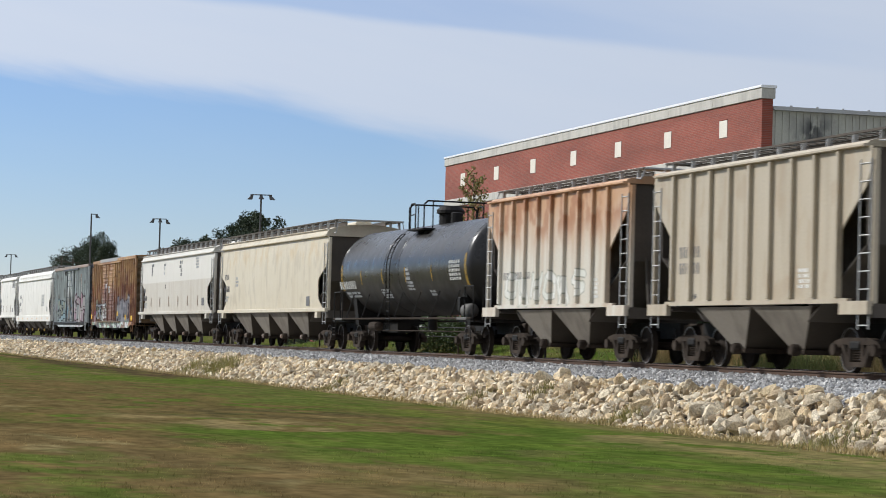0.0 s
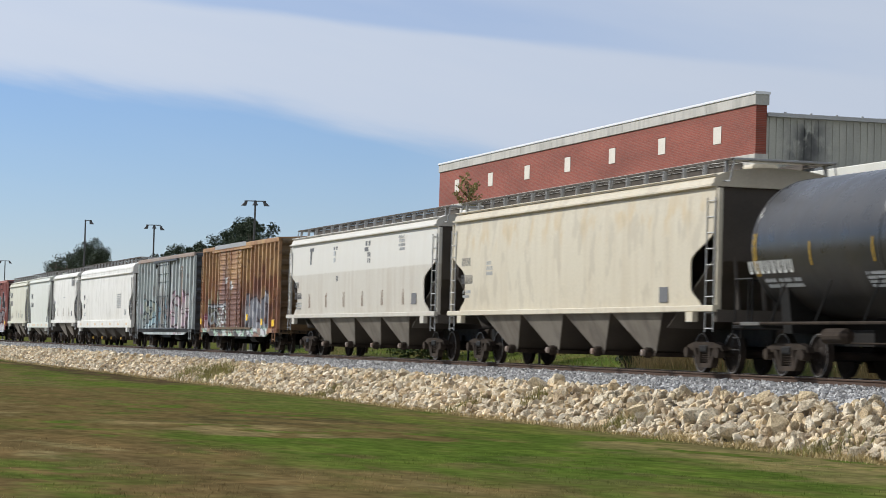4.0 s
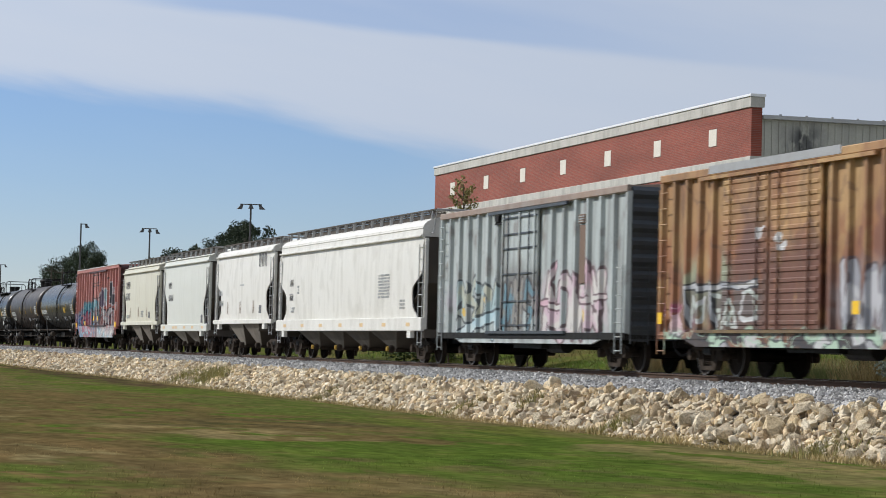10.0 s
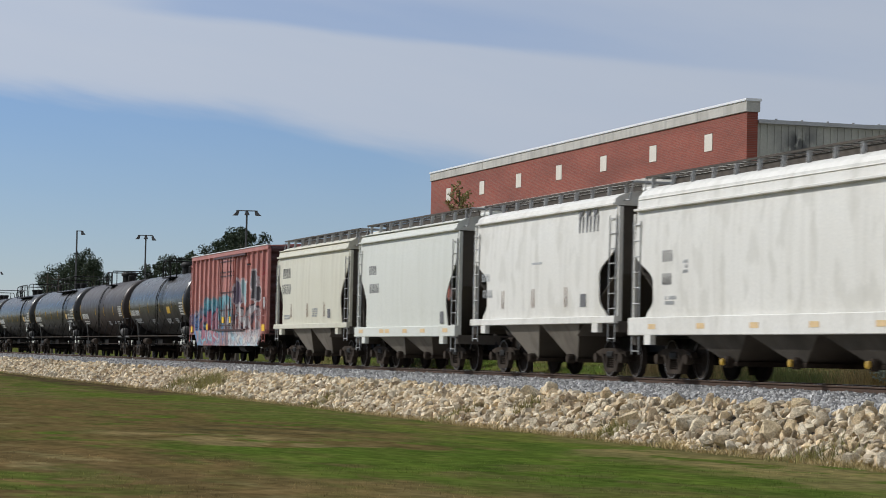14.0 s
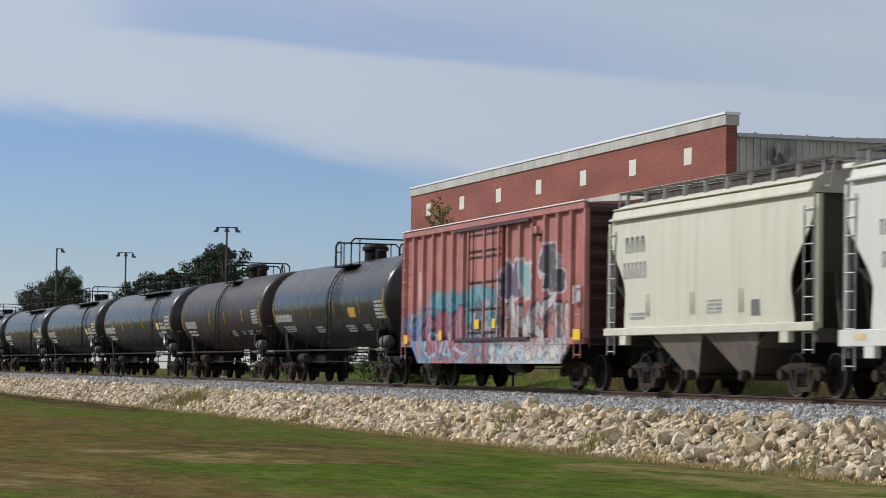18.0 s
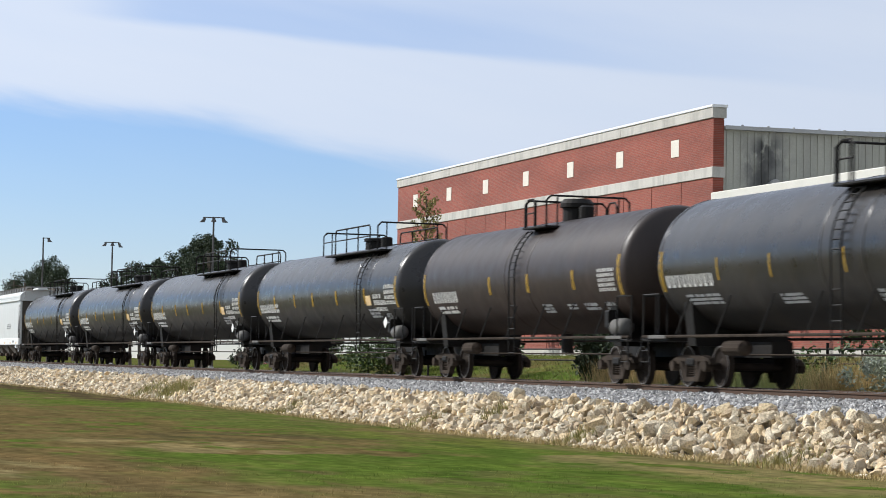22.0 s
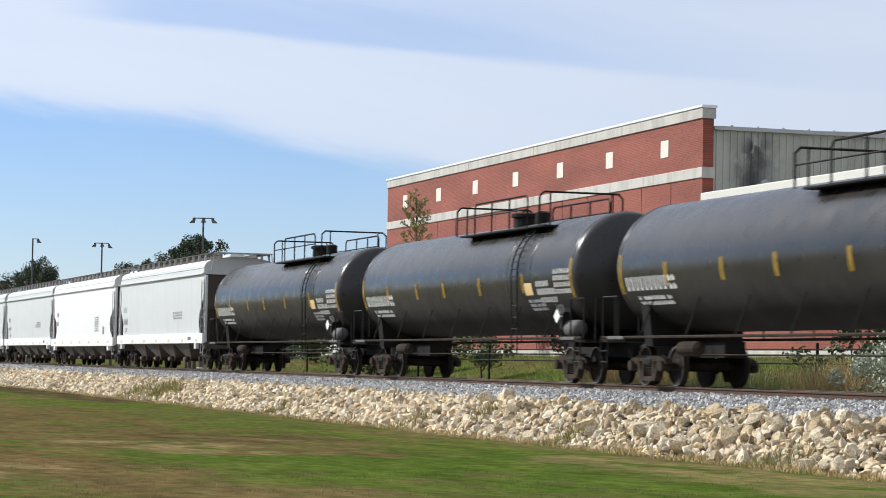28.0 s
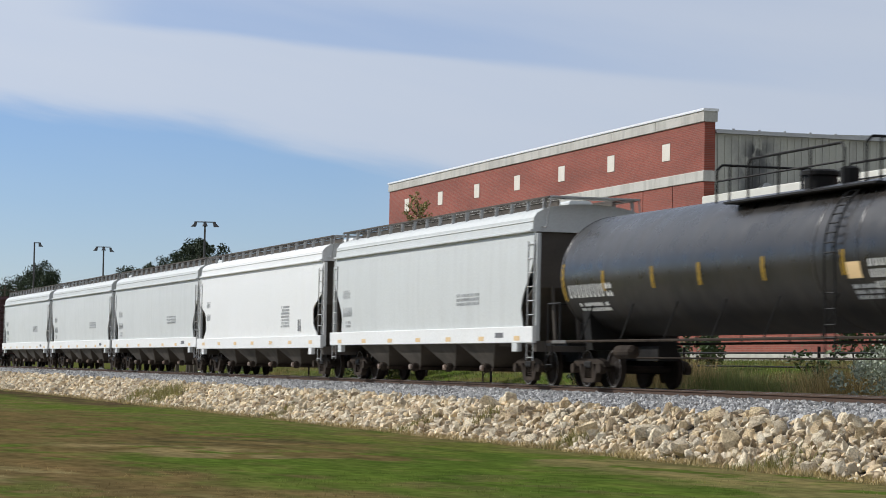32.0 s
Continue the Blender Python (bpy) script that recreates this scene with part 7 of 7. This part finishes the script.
# lettering as bars: x, top z, width, height, rows, colour, characters
HOPPER_MARKS = {
    "a": ((-4.0, 2.70, 1.25, 0.62, 2, "mark", 6), (2.45, 2.08, 0.6, 0.4, 4, "whitemark", 0), (-3.4, 1.62, 0.5, 0.1, 1, "mark", 4)),
    "b": ((-4.1, 2.36, 2.4, 0.2, 1, "mark", 10), (3.2, 2.1, 0.5, 0.5, 5, "whitemark", 0)),
    "d": ((-9.0, 3.05, 0.9, 0.24, 1, "mark", 4), (-9.0, 2.55, 1.1, 0.26, 1, "mark", 6), (-8.9, 2.1, 0.8, 0.22, 2, "lightmark", 0), (-6.6, 2.9, 0.6, 0.4, 3, "lightmark", 0), (6.8, 1.95, 0.6, 0.36, 1, "mark", 1)),
    "e": ((-6.9, 3.95, 0.7, 0.12, 1, "mark", 1), (-6.72, 3.84, 0.22, 0.5, 1, "mark", 1), (-3.2, 3.9, 0.7, 0.12, 1, "mark", 2), (-3.1, 3.74, 0.28, 0.4, 2, "lightmark", 1), (1.3, 3.95, 0.85, 0.16, 1, "mark", 2), (1.25, 3.74, 0.5, 0.14, 1, "mark", 1), (1.7, 3.56, 0.45, 0.36, 2, "mark", 2), (5.6, 4.0, 0.8, 0.5, 4, "lightmark", 0),
          (-9.1, 2.72, 0.7, 0.22, 1, "mark", 4), (-9.05, 2.32, 1.1, 0.24, 1, "mark", 6), (-8.9, 1.95, 0.9, 0.25, 3, "lightmark", 0), (7.3, 2.1, 0.65, 0.35, 1, "mark", 1), (-2.6, 2.85, 0.3, 0.2, 1, "mark", 2)),
    "h": ((-8.24, 2.95, 0.65, 0.26, 1, "mark", 4), (-8.24, 2.42, 0.6, 0.26, 1, "mark", 4), (-8.1, 1.9, 0.7, 0.2, 2, "lightmark", 0), (-7.0, 2.7, 0.3, 0.3, 3, "lightmark", 0), (4.76, 2.86, 1.45, 0.78, 8, "lightmark", 0), (7.4, 2.0, 0.6, 0.3, 3, "lightmark", 0)),
    "i": ((3.0, 4.14, 1.6, 0.55, 1, "mark", 3), (-5.0, 2.75, 0.8, 0.22, 1, "lightmark", 4), (-4.9, 2.3, 0.9, 0.22, 1, "lightmark", 5), (3.2, 2.05, 0.45, 0.32, 1, "mark", 1), (-0.6, 2.95, 0.9, 0.06, 1, "lightmark", 1)),
    "j": ((-4.3, 3.35, 0.95, 0.30, 1, "mark", 4), (-4.2, 2.75, 1.25, 0.30, 1, "mark", 6), (4.0, 1.75, 0.4, 0.36, 1, "mark", 1)),
    "k": ((-4.5, 3.62, 1.3, 0.38, 1, "mark", 4), (-4.6, 3.02, 1.5, 0.38, 1, "mark", 6), (-4.3, 1.85, 1.0, 0.16, 2, "lightmark", 0), (2.6, 2.0, 0.45, 0.32, 1, "mark", 1), (0.3, 2.05, 0.8, 0.3, 4, "lightmark", 0)),
    "s": ((-8.6, 2.85, 0.9, 0.28, 1, "lightmark", 4), (-8.6, 2.3, 1.15, 0.30, 1, "lightmark", 5), (-8.3, 1.85, 0.6, 0.2, 2, "lightmark", 0), (3.4, 2.45, 2.0, 0.32, 3, "lightmark", 0), (7.0, 1.35, 0.7, 0.13, 1, "mark", 1)),
    "t": ((-8.5, 2.9, 0.7, 0.25, 1, "lightmark", 4), (-8.5, 2.4, 0.7, 0.25, 1, "lightmark", 4), (4.2, 2.5, 1.2, 0.75, 7, "lightmark", 0), (6.6, 2.0, 0.5, 0.4, 1, "mark", 2)),
}
for code, cx, L, bays, paint, label, kw in HOPPERS:
    car, out = hopper(cx, L, bays, paint, label, **kw)
    add(car, cx)
    for k, (x, z, wide, high, rows, mat, chars) in enumerate(HOPPER_MARKS[code]):
        bars(car, "lettering", x, z, wide, high, rows, mat, y=-max(out(z), out(z - high)) if z > 1.5 else -SIDE - 0.05, chars=chars, seed=k, thick=0.006)
    if code == "j":
        for x in (-5.2, -2.6, -1.9, 0.2, 2.2, 4.6):
            part("reflector", Build().box(x, x + 0.5, -SIDE - 0.056, -SIDE - 0.05, 1.12, 1.24), M["amber"], car, "faded amber reflector")
    if code in "hst":
        for k in range(7):
            part("reflector", Build().box(-8.9 + 2.9 * k, -8.45 + 2.9 * k, -SIDE - 0.056, -SIDE - 0.05, 1.14, 1.26), M["amber"], car, "faded amber reflector")
    if code in "eik":
        for k in range(6 if code == "e" else 3):
            x = (-6.8 if code == "e" else -3.2) + 2.6 * k
            for q in (0.0, 0.16):
                part("rust_streak", Build().box(x + q, x + q + 0.04, -out(2.2) - 0.006, -out(2.2) + 0.001, 1.75, 2.25), M["streak"], car, "brown rust streak")

ZC = 2.74


def mark_tank(car, patch, r, spec):
    for k, (x, z, wide, high, rows, mat, chars) in enumerate(spec):
        lettering(car, patch, "lettering", x, math.asin((z - ZC) / r), wide, high, r, rows, mat, -1, chars, k)


def stripe(car, patch, r, x, z0, z1, double=True):
    b = Build()
    for q in ((0.0, 0.11) if double else (0.0,)):
        p = patch("", x + q, x + q + 0.045, math.asin((z0 - ZC) / r), math.asin((z1 - ZC) / r), "yellow", -1)
        b.add(p.v, p.f)
    part("yellow_stripe", b, M["yellow"], car, "yellow reflective stripe")


LONG = dict(shell=19.9, platform=(2.58, 6.85), ladder_x=5.4)
LONG_MARKS = ((-8.95, 2.47, 2.4, 0.32, 1, "whitemark", 9), (-6.5, 2.47, 0.45, 0.32, 2, "whitemark", 2), (-8.5, 2.04, 1.9, 0.24, 2, "whitemark", 0), (6.75, 2.55, 0.95, 0.14, 1, "whitemark", 4), (6.75, 2.36, 1.3, 0.16, 1, "whitemark", 7), (6.85, 2.14, 1.2, 0.14, 1, "whitemark", 6),
              (5.9, 2.10, 1.1, 0.32, 3, "lightmark", 0), (8.05, 2.82, 1.15, 0.62, 4, "whitemark", 6), (5.85, 2.52, 0.62, 0.32, 1, "amber", 1), (7.6, 1.95, 0.6, 0.3, 1, "lightmark", 3))
TANKS = (
    ("c", -76.7, 17.2, "tank", "black tank car with yellow reflectors", dict(shell=16.6, platform=(0.85, 1.75), ladder_x=-0.9)),
    ("m", -252.2, 17.3, "tank", "black tank car with a yellow placard", dict(shell=16.7, platform=(1.3, 2.1), ladder_x=1.2)),
    ("n", -270.2, 17.4, "tankbrown", "dusty brown-black tank car", dict(shell=16.9, platform=(0.95, 1.65), ladder_x=0.4, rail_top=4.75)),
    ("o", -290.35, 20.6, "tank", "long black tank car with yellow reflectors", LONG),
    ("o", -312.2, 20.6, "tank", "long black tank car with yellow reflectors", LONG),
    ("o", -333.95, 20.6, "tank", "long black tank car with yellow reflectors", LONG),
    ("o", -355.85, 20.6, "tank", "long black tank car with yellow reflectors", LONG),
)
TANK_MARKS = {
    "c": ((-8.0, 2.42, 2.3, 0.28, 1, "whitemark", 8), (-7.4, 2.05, 1.8, 0.22, 2, "lightmark", 0), (-2.6, 2.1, 1.1, 0.35, 4, "lightmark", 0), (0.9, 2.75, 0.5, 0.4, 3, "lightmark", 0), (0.9, 2.3, 0.7, 0.3, 3, "lightmark", 0), (5.9, 2.86, 1.2, 0.60, 5, "whitemark", 5), (3.2, 2.0, 0.6, 0.2, 2, "lightmark", 0)),
    "m": ((-7.4, 2.45, 2.6, 0.28, 1, "whitemark", 9), (-6.6, 2.02, 1.8, 0.26, 3, "lightmark", 0), (-1.9, 1.95, 1.1, 0.25, 3, "lightmark", 0), (2.3, 1.95, 1.1, 0.28, 3, "lightmark", 0), (4.6, 1.95, 0.8, 0.25, 3, "lightmark", 0), (6.6, 2.68, 1.0, 0.6, 5, "whitemark", 5), (3.25, 2.52, 0.95, 0.34, 1, "yellow", 1)),
    "n": ((-7.0, 2.45, 2.3, 0.32, 1, "whitemark", 9), (-6.8, 2.05, 1.7, 0.24, 2, "whitemark", 0), (2.0, 1.97, 0.7, 0.26, 3, "lightmark", 0), (3.8, 1.95, 0.6, 0.16, 2, "lightmark", 0), (5.0, 1.95, 0.9, 0.2, 2, "lightmark", 0), (6.4, 2.74, 1.1, 0.55, 5, "whitemark", 6), (6.4, 1.95, 0.6, 0.25, 2, "lightmark", 0)),
    "o": LONG_MARKS,
}
STRIPES = {"c": (-4.9, -2.1, 0.8, 3.9), "m": (-4.6, -2.0, 1.3, 4.6), "n": (-1.85, 1.25, 4.6), "o": (-6.65, -3.65, -1.05, 2.15, 5.65)}
for code, cx, L, paint, label, kw in TANKS:
    r = 1.50
    car, patch = tank(cx, L, r, paint, label, zc=ZC, **kw)
    add(car, cx)
    mark_tank(car, patch, r, TANK_MARKS[code])
    sh = kw["shell"] / 2 - 0.62
    for x in STRIPES[code]:
        stripe(car, patch, r, x, 2.28, 2.76, code == "o" or code == "n")
    stripe(car, patch, r, -sh, 2.1, 3.0)
    stripe(car, patch, r, sh - 0.15, 2.1, 3.05)
    if code == "o":
        p = Build().plate([(8.30, 1.64), (8.52, 1.46), (8.74, 1.64), (8.52, 1.82)], -1.56, -1.545)
        p.rod((8.52, -1.545, 1.64), (8.52, -1.0, 1.64), 0.02)
        part("placard", p, M["whitemark"], car, "white diamond placard")

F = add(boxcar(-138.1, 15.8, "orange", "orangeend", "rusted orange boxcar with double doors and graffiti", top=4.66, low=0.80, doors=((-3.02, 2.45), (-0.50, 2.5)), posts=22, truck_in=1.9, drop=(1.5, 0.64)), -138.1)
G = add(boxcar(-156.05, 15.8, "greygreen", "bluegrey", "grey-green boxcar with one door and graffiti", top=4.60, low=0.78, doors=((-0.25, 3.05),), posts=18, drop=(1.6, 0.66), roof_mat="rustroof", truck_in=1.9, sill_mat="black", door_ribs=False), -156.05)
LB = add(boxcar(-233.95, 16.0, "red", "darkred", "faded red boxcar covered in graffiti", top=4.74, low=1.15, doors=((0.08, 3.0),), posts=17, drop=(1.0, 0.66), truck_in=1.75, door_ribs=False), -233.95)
X = add(boxcar(-481.0, 17.0, "darkred", "darkred", "dark red boxcar far down the line", top=4.7), -481.0)

for car, spots in ((LB, ((-7.55, 1.25, 0.35), (7.42, 1.25, 0.5), (-3.95, 1.35, 0.3), (-0.55, 1.62, 0.4), (1.0, 1.62, 0.3))), (F, ((-7.75, 1.15, 0.25), (7.25, 1.05, 0.45), (2.3, 1.3, 0.3), (5.2, 1.1, 0.3)))):
    for x, z, w in spots:
        part("reflector", Build().box(x, x + w, -SIDE - 0.075, -SIDE - 0.060, z, z + 0.26), M["brightyellow"], car, "bright yellow reflector panel")
# white strips stand in for sunlight along the red car's roof edge
for s in (-1, 1):
    part("roof_lip", Build().box(-8.0, 8.0, min(s * (SIDE - 0.06), s * (SIDE + 0.05)), max(s * (SIDE - 0.06), s * (SIDE + 0.05)), 4.662, 4.70, 0.01), M["brightwhite"], LB, "white strip painting in the sunlit roof edge")
part("patch_panel", Build().box(4.40, 4.82, -SIDE + 0.06, -SIDE + 0.10, 2.2, 3.68), M["rustpanel"], G, "brown rusted panel")
vent = part("vent_box", Build().box(4.38, 4.84, -SIDE + 0.02, -SIDE + 0.10, 3.72, 3.95), M["rustpanel"], G, "small rusted vent box")
for k in range(3):
    part("vent_slat", Build().box(4.41, 4.81, -SIDE + 0.005, -SIDE + 0.025, 3.75 + 0.065 * k, 3.78 + 0.065 * k), M["greygreen"], vent)
for car, x in ((LB, 4.5), (G, -2.1)):
    box = part("latch_box", Build().box(x - 0.14, x + 0.14, -SIDE - 0.09, -SIDE, 4.02, 4.22, 0.02), M["red" if car is LB else "black"], car, "small steel latch box")
    part("latch_bracket", Build().box(x - 0.28, x + 0.28, -SIDE - 0.05, -SIDE, 3.96, 4.02), M["black"], box)
part("placard_board", Build().box(7.2, 7.75, -SIDE - 0.01, -SIDE + 0.02, 2.15, 2.6), M["lightmark"], LB, "blank grey placard board")
part("roof_patch", Build().box(-5.0, 1.6, -SIDE - 0.03, -SIDE - 0.02, 4.44, 4.62), M["galv"], F, "bare galvanised strip on the roof edge")


# ---- what moves ----
TRAIN = ((0, 0.00), (1.5, 13.58), (3, 27.38), (5.5, 50.95), (7, 64.95), (8.5, 79.15), (10, 93.49), (11.5, 107.85), (13, 122.36), (14.5, 136.79), (16.5, 155.38), (18, 170.02), (19.5, 184.70), (21, 199.50), (22.5, 214.42), (24, 229.30), (25.5, 244.57), (27.5, 264.23), (29, 279.22), (30.5, 294.11), (32, 308.99))


def train_at(t):
    """How far the train has gone: a smooth curve through the rows."""
    ts, ds = [r[0] for r in TRAIN], [r[1] for r in TRAIN]
    sl = [(ds[1] - ds[0]) / (ts[1] - ts[0])] + [(ds[i + 1] - ds[i - 1]) / (ts[i + 1] - ts[i - 1]) for i in range(1, len(ts) - 1)] + [(ds[-1] - ds[-2]) / (ts[-1] - ts[-2])]
    i = max(k for k in range(len(ts) - 1) if ts[k] <= t)
    w = ts[i + 1] - ts[i]
    u = (t - ts[i]) / w
    return (2 * u**3 - 3 * u**2 + 1) * ds[i] + (u**3 - 2 * u**2 + u) * w * sl[i] + (-2 * u**3 + 3 * u**2) * ds[i + 1] + (u**3 - u**2) * w * sl[i + 1]


def motions():
    for car, cx in CARS:
        walk(car, [(0.5 * k, pose(cx + train_at(0.5 * k), TRACK_Y, 0)) for k in range(65)])
    spin = [(k / 15, math.degrees(train_at(min(k / 15, 32.0)) / RAD)) for k in range(481)]
    for w, q in WHEELS:
        walk(w, [(t, pose(q, 0, RAD, 0, a, 0)) for t, a in spin])


motions()
